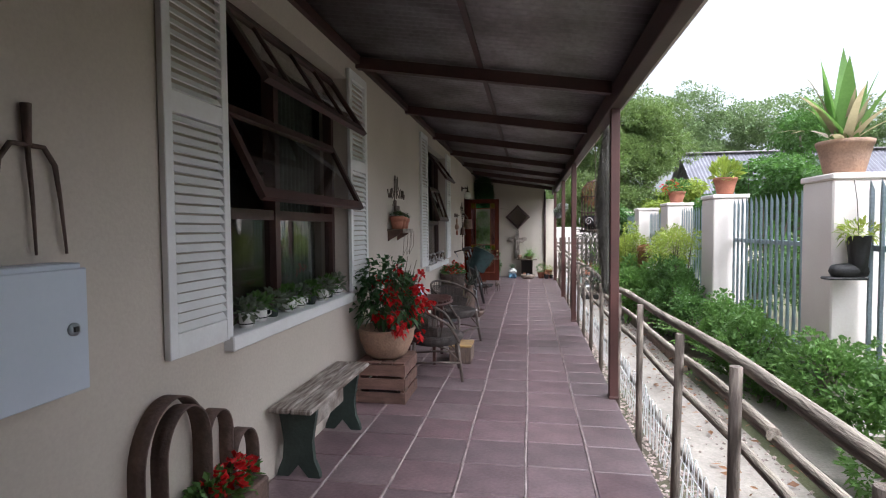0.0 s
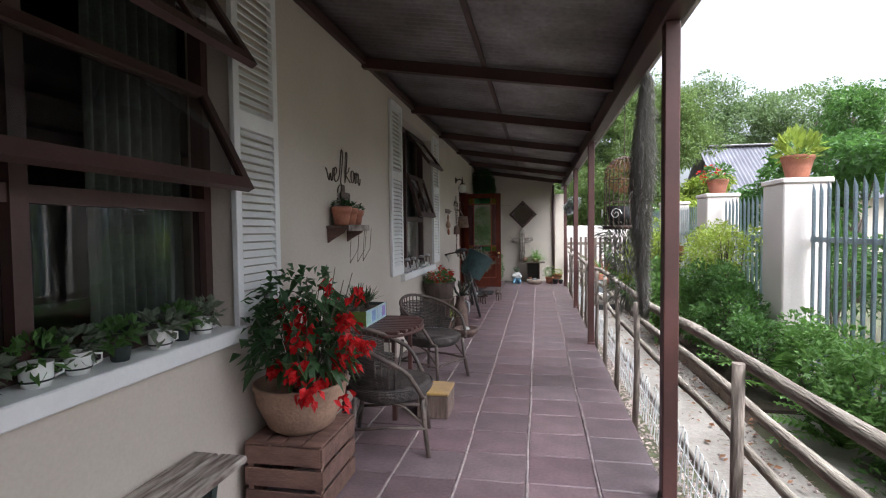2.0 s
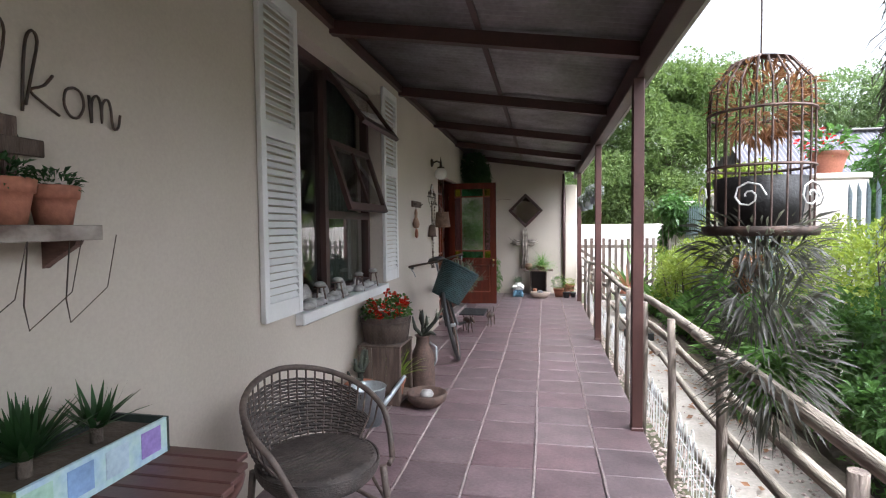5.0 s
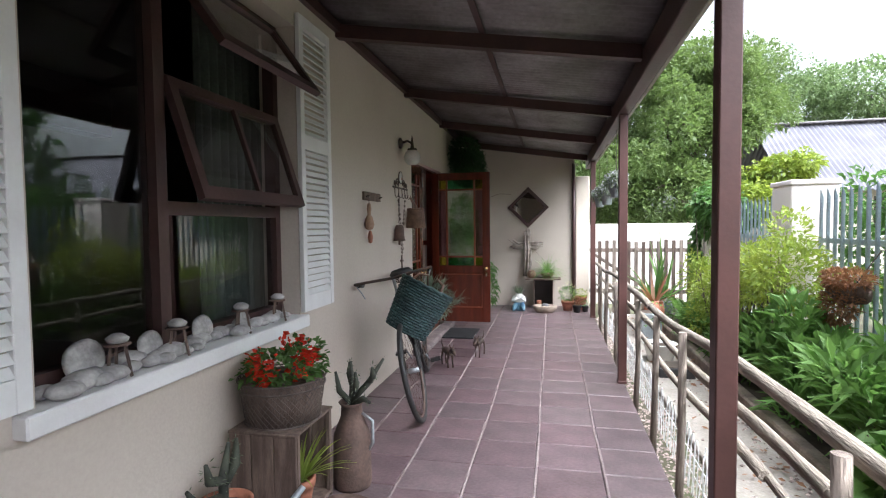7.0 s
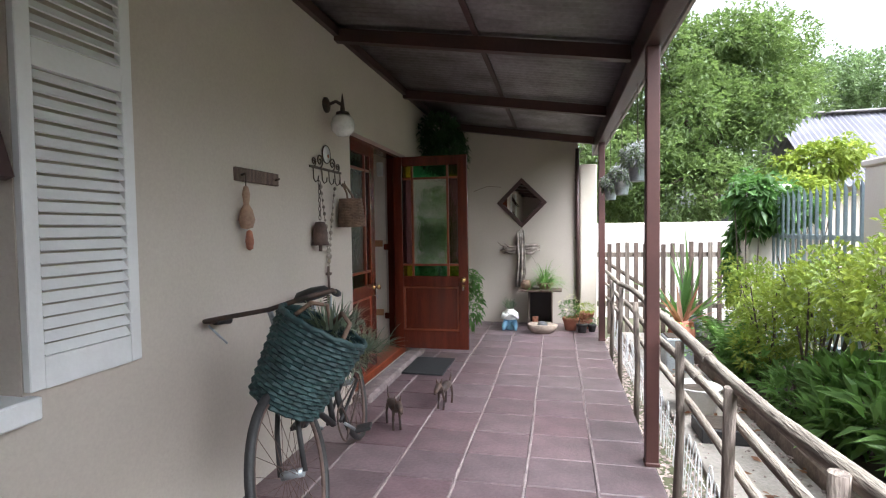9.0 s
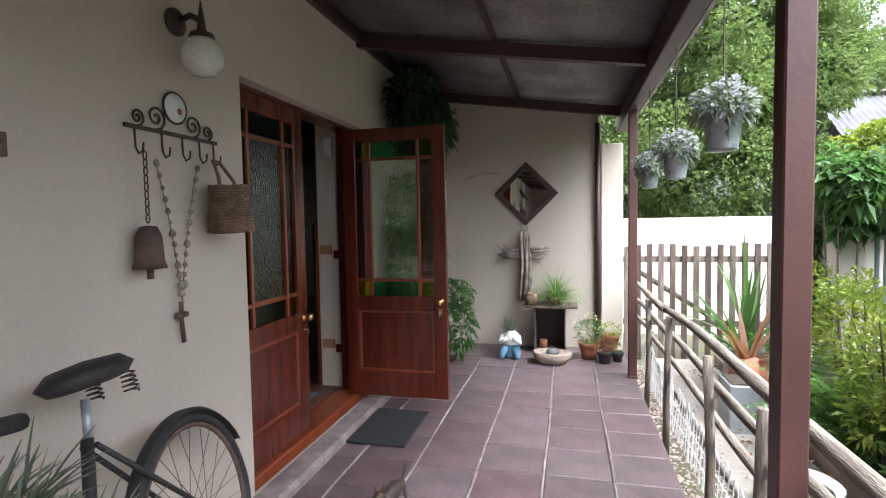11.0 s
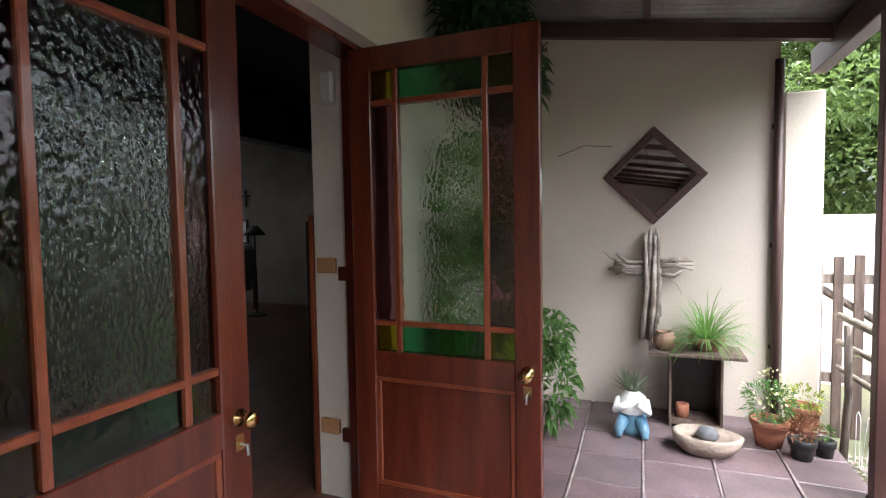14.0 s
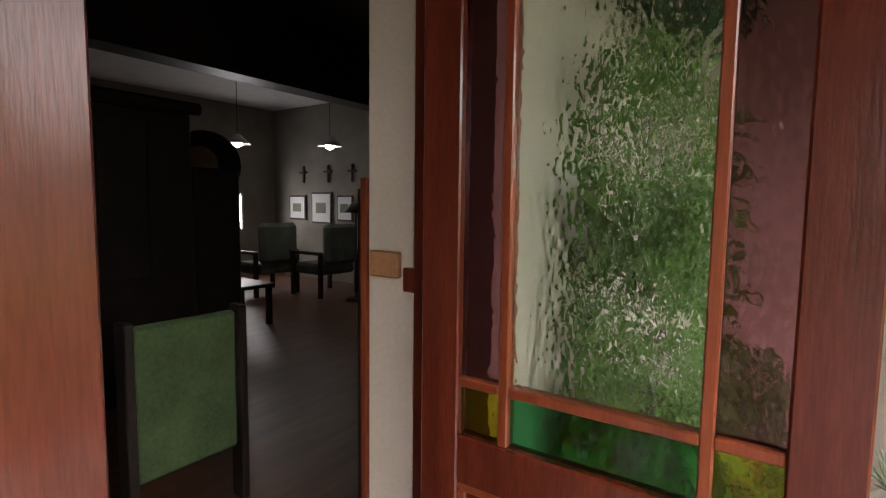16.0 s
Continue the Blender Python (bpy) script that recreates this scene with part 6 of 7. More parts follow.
cactus(-0.27, 6.78, 0.42, [[(0, 0, 0), (0, 0.02, 0.12), (0, 0.0, 0.26)], [(0, 0, 0.04), (0.09, 0.03, 0.14), (0.17, 0.05, 0.27)], [(0, 0, 0.02), (0.08, -0.03, 0.07), (0.13, -0.06, 0.06)], [(0, 0, 0.03), (-0.06, -0.02, 0.1), (-0.09, 0.0, 0.2)], [(0.02, 0.0, 0.1), (0.05, -0.05, 0.15), (0.05, -0.06, 0.22)], [(0, 0.02, 0.12), (-0.03, 0.05, 0.18), (-0.03, 0.06, 0.24)], [(0.1, 0.03, 0.15), (0.13, -0.01, 0.19), (0.13, -0.02, 0.24)]], "dark branching cactus in the can", 0.017)
bo = thing("stone_bowl", (-0.14, 6.35, 0), "round rough stone bowl with a stone in it", "bowl")
part("vessel", lathed([(0, 0), (0.1, 0), (0.15, 0.05), (0.16, 0.1), (0.145, 0.11), (0.12, 0.06), (0, 0.05)], (-0.14, 6.35, 0), 22, wob=0.04), RUST, bo)
part("stone", lathed([(0, 0), (0.04, 0.01), (0.055, 0.035), (0.04, 0.065), (0, 0.075)], (-0.14, 6.35, 0.052), 14, wob=0.06), PEBBLE, bo)


# ---- bicycle ----
def bicycle():
    """Built upright: front wheel at the origin's side, heading to -y, the axles 1.1 m apart."""
    b = thing("bicycle", (0, 0, 0), "old dark bicycle leaning on the wall with a flower basket", "bicycle")
    R = 0.35
    for y, nm in ((0.0, "front_wheel"), (1.2, "rear_wheel")):
        w = part(nm, tube(bmesh.new(), ring_pts((0, y, R), R - 0.018, 48, "x"), 0.018, 8, False), BLACK, b)
        if y == 0.0:
            w.matrix_basis = Matrix.Rotation(radians(-4), 4, "Z")
        part("rim", tube(bmesh.new(), ring_pts((0, y, R), R - 0.042, 48, "x"), 0.009, 6, False), RUST, w)
        bm = bmesh.new()
        for k in range(28):
            a = 2 * math.pi * k / 28
            tube(bm, [(0.03 * (1 if k % 2 else -1), y + 0.02 * math.cos(a + 0.6), R + 0.02 * math.sin(a + 0.6)), (0, y + (R - 0.045) * math.cos(a), R + (R - 0.045) * math.sin(a))], 0.0012, 4, False)
        part("spoke_web", bm, RUST, w)
        part("hub", tubed([(-0.045, y, R), (0.045, y, R)], 0.018, 10), ZINC, w)
        if y:
            part("mudguard", band2(y, R + 0.004, 0.35, 2.9), BLACK, b)
    tub = lambda n, pts, r, m=BLACK: part(n, tubed(pts, r, 8), m, b)
    head0, head1 = (0, 0.16, 0.66), (0, 0.22, 0.86)
    for s in (-1, 1):
        tub("fork_blade", [(s * 0.05, 0, R), (s * 0.045, 0.06, 0.5), (s * 0.03, 0.16, 0.66)], 0.011)
        tub("chain_stay", [(s * 0.05, 1.2, R), (s * 0.035, 0.68, 0.29)], 0.009)
        tub("seat_stay", [(s * 0.05, 1.2, R), (s * 0.02, 0.82, 0.78)], 0.008)
    tub("head_tube", [head0, head1], 0.018)
    tub("down_tube", [head0, (0, 0.66, 0.29)], 0.016)
    tub("top_tube", [(0, 0.2, 0.8), (0, 0.5, 0.58), (0, 0.76, 0.62)], 0.014)
    tub("seat_tube", [(0, 0.66, 0.28), (0, 0.82, 0.80)], 0.016)
    tub("seat_post", [(0, 0.82, 0.78), (0, 0.85, 0.90)], 0.012, ZINC)
    sd = part("saddle", lathed([(0, 0), (0.1, 0.005), (0.12, 0.03), (0.09, 0.06), (0, 0.07)], (0, 0.88, 0.93), 22, sx=0.85, sy=1.2), BLACK, b, "worn dark leather sprung saddle")
    for s in (-1, 1):
        part("saddle_spring", tube(bmesh.new(), [(s * 0.055 + 0.02 * math.cos(k), 0.96 + 0.02 * math.sin(k), 0.87 + k * 0.0022) for k in range(30)], 0.003, 5), IRON, sd)
    tub("stem", [head1, (0, 0.2, 0.98)], 0.012, ZINC)
    hb = part("handlebar", tubed([(-0.26, 0.36, 0.97), (-0.28, 0.2, 1.0), (-0.16, 0.14, 1.0), (0, 0.19, 0.985), (0.16, 0.14, 1.0), (0.28, 0.2, 1.0), (0.26, 0.36, 0.97)], 0.011, 8), IRON, b)
    for s in (-1, 1):
        part("grip", tubed([(s * 0.258, 0.38, 0.967), (s * 0.272, 0.27, 0.985)], 0.016, 8), BLACK, hb)
        part("brake_lever", tubed([(s * 0.27, 0.2, 0.98), (s * 0.25, 0.22, 0.93), (s * 0.245, 0.27, 0.88)], 0.005, 6), ZINC, hb)
    cr = part("chainring", tube(bmesh.new(), ring_pts((0.05, 0.66, 0.28), 0.085, 28, "x"), 0.005, 6, False), IRON, b)
    for s, a in ((1, 0.6), (-1, 3.74)):
        part("crank", tubed([(s * 0.06, 0.66, 0.28), (s * 0.07, 0.66 + 0.16 * math.cos(a), 0.28 - 0.16 * math.sin(a))], 0.008, 6), ZINC, cr)
        part("pedal", boxed(s * 0.075 - 0.0 if s > 0 else -0.16, s * 0.16 if s > 0 else -0.075, 0.62 + 0.16 * math.cos(a), 0.70 + 0.16 * math.cos(a), 0.27 - 0.16 * math.sin(a), 0.29 - 0.16 * math.sin(a), bevel=0.004), BLACK, cr)
    part("chain", tube(bmesh.new(), [(0.05, 0.66, 0.365), (0.05, 1.2, 0.365), (0.05, 1.23, 0.33), (0.05, 1.2, 0.295), (0.05, 0.66, 0.195)], 0.005, 5), IRON, b)
    b.matrix_basis = Matrix.Translation((-0.11, 7.74 + 0.02, 0)) @ Matrix.Rotation(radians(12.5), 4, "Z") @ Matrix.Rotation(radians(-13), 4, "Y") @ Matrix.Scale(1.06, 4)
    return b


def band2(y, R, a0, a1):
    bm = bmesh.new()
    pv = None
    for k in range(25):
        a = a0 + (a1 - a0) * k / 24
        cur = [bm.verts.new((x, y + r * math.cos(a), 0.35 + r * math.sin(a))) for x, r in ((-0.03, R + 0.002), (-0.015, R + 0.014), (0.015, R + 0.014), (0.03, R + 0.002), (0.015, R + 0.011), (-0.015, R + 0.011))]
        if pv:
            for q in range(6):
                bm.faces.new((pv[q], pv[(q + 1) % 6], cur[(q + 1) % 6], cur[q])).smooth = True
        pv = cur
    return bm


bicycle()


def woven(name, mat, h, r0, r1, sy, rows, ribs, base, tilt, label, thick=0.008, cat="basket"):
    t = thing(name, (0, 0, 0), label, cat)
    bm = bmesh.new()
    for r in range(rows):
        f = (r + 0.5) / rows
        rr = r0 + (r1 - r0) * f
        tube(bm, [Vector(((rr + thick * 0.5 * (1 if (k + r) % 2 else -1)) * math.cos(2 * math.pi * k / ribs), sy * (rr + thick * 0.5 * (1 if (k + r) % 2 else -1)) * math.sin(2 * math.pi * k / ribs), h * f)) for k in range(ribs + 1)], h / rows * 0.56, 5, False)
    part("weave", bm, mat, t)
    bm = bmesh.new()
    for k in range(ribs):
        a = 2 * math.pi * k / ribs
        tube(bm, [(r0 * math.cos(a), sy * r0 * math.sin(a), 0), (r1 * math.cos(a), sy * r1 * math.sin(a), h)], thick * 0.45, 4, False)
    part("rib_cage", bm, mat, t)
    part("rim", tube(bmesh.new(), [(r1 * math.cos(2 * math.pi * k / 40), sy * r1 * math.sin(2 * math.pi * k / 40), h + 0.004 * math.sin(k * 2)) for k in range(41)], thick * 1.1, 7, False), mat, t)
    part("base", lathed([(0, 0), (r0, 0), (r0, 0.01), (0, 0.012)], (0, 0, 0), 24, sy=sy), mat, t)
    t.matrix_basis = Matrix.Translation(base) @ tilt
    return t


bk = woven("bicycle_basket", TEAL, 0.37, 0.15, 0.2, 1.0, 20, 30, (-0.27, 7.82, 0.63), Matrix.Rotation(radians(26), 4, "Y") @ Matrix.Rotation(radians(-12), 4, "X"), "teal painted wicker basket tied to the handlebars", 0.011)
for s in (-1, 1):
    part("handle_loop", tubed([(s * 0.12, -0.05, 0.36), (s * 0.1, 0.0, 0.43), (s * 0.04, 0.03, 0.45), (s * 0.0, 0.07, 0.36)], 0.011, 7), BASKETBROWN, bk).location = (0, 0, 0)
tp = thing("air_plant_cluster", (-0.12, 8.0, 0.95), "cluster of grey-green air plants spilling from the basket", "plant")
part_mesh("leaves", blades_mesh("leaves", (-0.13, 8.02, 0.93), 150, 0.13, 0.009, 1.0, 0.8, 0.13, 0.6), LEAFGREY, tp)
part_mesh("low_leaves", blades_mesh("low_leaves", (-0.03, 8.12, 0.80), 220, 0.12, 0.007, 1.0, 0.6, 0.13, 0.8), LEAFGREY, tp)
part_mesh("moss", leaves_mesh("moss", blob_spots([((-0.08, 8.08, 0.82), (0.12, 0.14, 0.13))], 500), 0.05, 0.01), LEAFGREY, tp)

# ---- wall things near the door ----
kr = thing("wooden_key_rack", (WX, 8.36, 1.67), "short weathered board rack on the wall", "rack")
part("board", boxed(WX + 0.001, WX + 0.022, 8.16, 8.56, 1.63, 1.70, bevel=0.003), OLDWOOD, kr)
for y in (8.2, 8.52):
    part("peg", tubed([(WX + 0.02, y, 1.66), (WX + 0.05, y, 1.668)], 0.006, 7), IRON, kr)
gd = thing("hanging_gourd", (WX + 0.04, 8.2, 1.4), "orange-brown dried gourds hanging from the rack", "gourd")
part("gourd_body", lathed([(0, 0), (0.03, 0.01), (0.042, 0.05), (0.03, 0.1), (0.014, 0.13), (0.02, 0.18), (0.012, 0.22), (0, 0.225)], (WX + 0.045, 8.2, 1.38), 14), OLDCLAY, gd)
part("lower_gourd", lathed([(0, 0), (0.016, 0.01), (0.022, 0.05), (0.014, 0.1), (0, 0.11)], (WX + 0.045, 8.22, 1.27), 12), TERRACOTTA, gd)
part("string", tubed([(WX + 0.045, 8.2, 1.6), (WX + 0.045, 8.2, 1.665)], 0.003, 5), IRON, gd)
lm = thing("wall_lamp", (WX, 9.25, 2.2), "black bracket wall lamp with a white globe", "lamp")
part("backplate", lathed([(0, 0), (0.055, 0), (0.055, 0.012), (0.02, 0.03), (0, 0.03)], (0, 0, 0), 20), IRON, lm).matrix_basis = Matrix.Translation((0.001, 0, 0.06)) @ Matrix.Rotation(radians(90), 4, "Y")
part("arm", tubed([(WX + 0.02, 9.25, 2.26), (WX + 0.08, 9.25, 2.28), (WX + 0.13, 9.25, 2.25)], 0.012, 8), IRON, lm)
part("finial", tubed([(WX + 0.13, 9.25, 2.2), (WX + 0.13, 9.25, 2.27), (WX + 0.13, 9.25, 2.33)], [0.02, 0.012, 0.003], 8), IRON, lm)
part("gallery", lathed([(0, 0.02), (0.045, 0.015), (0.05, 0), (0, 0)], (WX + 0.13, 9.25, 2.185), 18), IRON, lm)
part("globe", lathed([(0, -0.085), (0.045, -0.078), (0.078, -0.045), (0.085, 0), (0.07, 0.045), (0.045, 0.065), (0, 0.068)], (WX + 0.13, 9.25, 2.115), 24), OPAL, lm, "white opal glass globe")
hk = thing("iron_hook_rack", (WX, 9.22, 1.82), "scrolled wrought iron hook rack with a round painted plaque", "hook rack")
part("bar", boxed(WX + 0.004, WX + 0.014, 8.97, 9.47, 1.79, 1.805), IRON, hk)
for y, s in ((9.03, 0.6), (9.12, 0.9), (9.32, 0.9), (9.41, 0.6)):
    c = Vector((WX + 0.01, y, 1.805 + 0.05 * s))
    part("scroll", tube(bmesh.new(), [c + Vector((0, 0.055 * s * (1 - k / 22) * math.cos(k * 0.55 - 1.57), 0.055 * s * (1 - k / 22) * math.sin(k * 0.55 - 1.57))) for k in range(20)], 0.005, 6), IRON, hk)
part("plaque", lathed([(0, 0), (0.06, 0), (0.06, 0.008), (0, 0.01)], (0, 0, 0), 24), PORCELAIN, hk, "white round plaque").matrix_basis = Matrix.Translation((0.006, 0, 0.085)) @ Matrix.Rotation(radians(90), 4, "Y")
part("plaque_ring", tube(bmesh.new(), ring_pts((WX + 0.012, 9.22, 1.905), 0.062, 28, "x"), 0.005, 6, False), IRON, hk)
part("plaque_motif", lathed([(0, 0), (0.014, 0), (0.01, 0.003), (0, 0.003)], (0, 0, 0), 10), TERRACOTTA, hk).matrix_basis = Matrix.Translation((0.017, 0.02, 0.075)) @ Matrix.Rotation(radians(90), 4, "Y")
for y in (9.01, 9.14, 9.25, 9.35, 9.44):
    part("hook", tubed([(WX + 0.014, y, 1.79), (WX + 0.016, y, 1.72), (WX + 0.03, y, 1.695), (WX + 0.048, y, 1.705), (WX + 0.052, y, 1.735)], 0.004, 6), IRON, hk)
be = thing("cow_bell", (WX + 0.05, 9.05, 1.25), "rusty bell hanging on a chain", "bell")
part("bell_body", lathed([(0, 0.16), (0.03, 0.155), (0.045, 0.12), (0.05, 0.03), (0.06, 0.0), (0.054, 0.0), (0.044, 0.03), (0, 0.14)], (WX + 0.055, 9.01, 1.27), 20), RUST, be)
part("clapper", tubed([(WX + 0.055, 9.01, 1.36), (WX + 0.055, 9.01, 1.23)], 0.012, 8), RUST, be)
for k in range(9):
    part("chain_link", tube(bmesh.new(), ring_pts((WX + 0.055, 9.01, 1.455 + k * 0.029), 0.008, 10, "x" if k % 2 else "y", ry=0.017), 0.0028, 5, False), IRON, be)
rs = thing("pebble_rosary", (WX + 0.03, 9.25, 1.3), "string of pale pebbles ending in a small wooden cross", "rosary")
cord = []
for k in range(27):
    f = k / 26
    q = abs(2 * f - 1)
    y = 9.20 + (f - 0.5) * 0.21 * (0.35 + 0.65 * q) + (0.03 * (f - 0.5) if f > 0.5 else 0)
    z = 1.115 + 0.555 * q ** 1.1
    cord.append((WX + 0.022, y, z))
    r = rng.choice((0.008, 0.011, 0.014, 0.018))
    part("bead", lathed([(0, -r * 1.3), (r * 0.8, -r * 0.7), (r, 0), (r * 0.7, r * 0.8), (0, r * 1.3)], (WX + 0.025, y, z), 9, sy=rng.uniform(0.7, 1.1), wob=0.1), DRIFT, rs)
part("cord", tubed(cord, 0.0018, 4), OLDWOOD, rs)
part("cross_upright", tubed([(WX + 0.02, 9.197, 1.115), (WX + 0.02, 9.195, 1.04), (WX + 0.02, 9.205, 0.945)], 0.009, 6), OLDWOOD, rs)
part("cross_arm", tubed([(WX + 0.022, 9.165, 1.062), (WX + 0.022, 9.225, 1.06)], 0.012, 6), OLDWOOD, rs)
hbk = woven("hanging_wall_basket", BASKETBROWN, 0.2, 0.1, 0.08, 0.8, 17, 22, (WX + 0.115, 9.41, 1.395), Matrix.Rotation(radians(4), 4, "X"), "small brown twig basket hanging on a hook", 0.007)
part("handle", tubed([(0, -0.05, 0.17), (-0.01, -0.045, 0.25), (-0.05, -0.02, 0.315), (-0.05, 0.02, 0.31), (0, 0.045, 0.22), (0, 0.055, 0.17)], 0.008, 6), BASKETBROWN, hbk).location = (0, 0, 0)

# ---- door surroundings ----
mt = tagged(part("doormat", boxed(-0.66, -0.16, 10.42, 11.02, 0.002, 0.018, bevel=0.005), MAT), "black textured doormat on the tiles", "doormat")


def metal_pup(x, y, turn, label):
    d = thing("metal_dog_figure", (0, 0, 0), label, "ornament", "small metal dogs")
    part("figure", dog_mesh(), IRON, d)
    d.matrix_basis = pose(x, y, 0, 0, 0, turn)


def dog_mesh():
    bm = bmesh.new()
    tube(bm, [(0, -0.09, 0.15), (0, -0.03, 0.155), (0, 0.05, 0.145), (0, 0.1, 0.15)], [0.022, 0.036, 0.034, 0.026], 9)
    for sx, y in ((-1, -0.08), (1, -0.07), (-1, 0.09), (1, 0.08)):
        tube(bm, [(sx * 0.018, y, 0.14), (sx * 0.024, y - 0.012, 0.07), (sx * 0.024, y + 0.004, 0.0)], [0.012, 0.008, 0.009], 6)
    tube(bm, [(0, 0.09, 0.16), (0, 0.13, 0.19), (0, 0.17, 0.17), (0, 0.2, 0.15)], [0.022, 0.026, 0.02, 0.01], 8)
    for sx in (-1, 1):
        tube(bm, [(sx * 0.012, 0.12, 0.2), (sx * 0.024, 0.115, 0.245)], [0.009, 0.002], 5)
    tube(bm, [(0, -0.09, 0.16), (0, -0.13, 0.2), (0, -0.13, 0.25)], [0.008, 0.006, 0.002], 5)
    return bm


metal_pup(-0.24, 9.2, 215, "small rusty metal dog figure standing on the floor")
metal_pup(0.03, 9.66, 170, "small rusty metal dog figure standing on the floor")

# ---- end wall ----
dm = thing("diamond_mirror", (0.39, END, 1.72), "square mirror in a dark wooden frame hung as a diamond", "mirror")
RM = Matrix.Translation((0, -0.002, 0)) @ Matrix.Rotation(radians(45), 4, "Y")
h, w = 0.252, 0.055
for n, a in enumerate(((-h, h, -h, -h + w), (-h, h, h - w, h), (-h, -h + w, -h + w, h - w), (h - w, h, -h + w, h - w))):
    part("frame", boxed(a[0], a[1], -0.03, 0, a[2], a[3], bevel=0.006), DARKWOOD, dm).matrix_basis = RM
part("mirror_glass", boxed(-h + w, h - w, -0.012, -0.002, -h + w, h - w), MIRROR, dm).matrix_basis = RM
dc = thing("driftwood_cross", (0.37, END, 1.0), "wall cross bundled from grey driftwood sticks", "cross")
for k in range(16):
    x = 0.37 + rng.uniform(-0.05, 0.06)
    z0, z1 = rng.uniform(0.52, 0.75), rng.uniform(1.1, 1.34)
    y = END - rng.uniform(0.02, 0.08)
    part("stick", tubed([(x + rng.uniform(-0.03, 0.03), y, z0), (x + rng.uniform(-0.02, 0.02), y - 0.01, (z0 + z1) / 2), (x, y, z1)], [0.018, 0.02, 0.01], 6), DRIFT, dc)
for k in range(12):
    s = 1 if k % 2 else -1
    z = 1.05 + rng.uniform(-0.04, 0.05)
    part("stick", tubed([(0.37 + s * 0.02, END - 0.05, z), (0.37 + s * 0.16, END - 0.06, z + rng.uniform(-0.02, 0.03)), (0.37 + s * rng.uniform(0.22, 0.3), END - 0.05, z + rng.uniform(-0.04, 0.06))], [0.02, 0.017, 0.008], 6), DRIFT, dc)
part("stick", tubed([(0.2, END - 0.05, 1.07), (0.09, END - 0.06, 1.12), (0.04, END - 0.05, 1.17)], [0.008, 0.005, 0.003], 5), DRIFT, dc)
part("stick", tubed([(0.45, END - 0.06, 1.03), (0.55, END - 0.07, 0.93), (0.58, END - 0.06, 0.87)], [0.006, 0.004, 0.003], 5), DRIFT, dc)
ws = thing("crate_shelf", (0.68, 12.98, 0), "open dark wooden crate on end with a plank on top", "shelf")
part("plank", boxed(0.36, 0.94, 12.82, 13.16, 0.497, 0.517, bevel=0.003), OLDWOOD, ws)
part("crate_side", boxed(0.49, 0.505, 12.9, 13.18, 0.0, 0.496), OLDWOOD, ws)
part("crate_side", boxed(0.80, 0.815, 12.9, 13.18, 0.0, 0.496), OLDWOOD, ws)
part("crate_back", boxed(0.506, 0.799, 13.16, 13.18, 0.0, 0.496), BLACKWOOD, ws)
part("crate_top", boxed(0.506, 0.799, 12.9, 13.159, 0.475, 0.496), OLDWOOD, ws)
part("crate_floor", boxed(0.506, 0.799, 12.9, 13.159, 0.02, 0.035), OLDWOOD, ws)
p = thing("spider_grass_pot", (0.72, 13.0, 0.518), "arching green grass plant in a shallow bowl on the plank", "potted plant")
part("vessel", lathed(pot_profile(0.07, 0.11, 0.09), (0.72, 13.0, 0.518), 20), OLDCLAY, p)
part_mesh("leaves", blades_mesh("leaves", (0.72, 13.0, 0.585), 200, 0.36, 0.009, 1.3, 0.9, 0.06, 1.5), LEAFLIGHT, p)
p = thing("clay_jar", (0.46, 12.93, 0.518), "small round brown clay jar on the plank", "jar")
part("vessel", lathed([(0, 0), (0.045, 0), (0.075, 0.05), (0.07, 0.095), (0.05, 0.115), (0.054, 0.125), (0.045, 0.125), (0.04, 0.1), (0, 0.02)], (0.46, 12.93, 0.518), 22), OLDCLAY, p)
p = thing("red_tin", (0.58, 13.02, 0.036), "small orange-red tin in the crate", "tin")
part("vessel", lathed([(0, 0), (0.04, 0), (0.042, 0.09), (0.036, 0.09), (0, 0.08)], (0.58, 13.02, 0.036), 16), TERRACOTTA, p)
sb = thing("rock_basin", (0.68, 12.55, 0), "rough sandstone basin with a grey stone in it", "basin")
part("vessel", lathed([(0, 0), (0.13, 0), (0.18, 0.05), (0.195, 0.105), (0.175, 0.118), (0.14, 0.075), (0, 0.062)], (0.68, 12.55, 0), 26, sx=1.0, sy=0.75, wob=0.06), STONE, sb)
part("stone", lathed([(0, 0), (0.05, 0.01), (0.065, 0.04), (0.045, 0.075), (0, 0.085)], (0.69, 12.57, 0.063), 16), material("dark_grey_stone", (0.13, 0.13, 0.14), 0.7, None, 8), sb)
bm = bmesh.new()
lathe(bm, [(0, 0), (0.085, 0), (0.095, 0.04), (0.085, 0.14), (0.095, 0.18), (0.085, 0.24), (0.05, 0.27), (0.05, 0.28), (0, 0.275)], (0.26, 12.72, 0), 20)
for s in (-1, 1):
    tube(bm, [(0.26 + s * 0.08, 12.70, 0.22), (0.26 + s * 0.1, 12.63, 0.17), (0.26 + s * 0.03, 12.61, 0.22)], [0.028, 0.024, 0.02], 8)
    tube(bm, [(0.26 + s * 0.05, 12.66, 0.1), (0.26 + s * 0.075, 12.61, 0.06), (0.26 + s * 0.08, 12.57, 0.018)], [0.045, 0.035, 0.02], 8)
me = bpy.data.meshes.new("garden_figure_planter")
bm.to_mesh(me)
bm.free()
me.materials.append(PORCELAIN)
me.materials.append(BLUEGLAZE)
for f in me.polygons:
    f.material_index = 1 if f.center.z < 0.14 else 0
tagged(new("garden_figure_planter", me), "white and blue glazed squatting figure planter by the end wall", "planter")

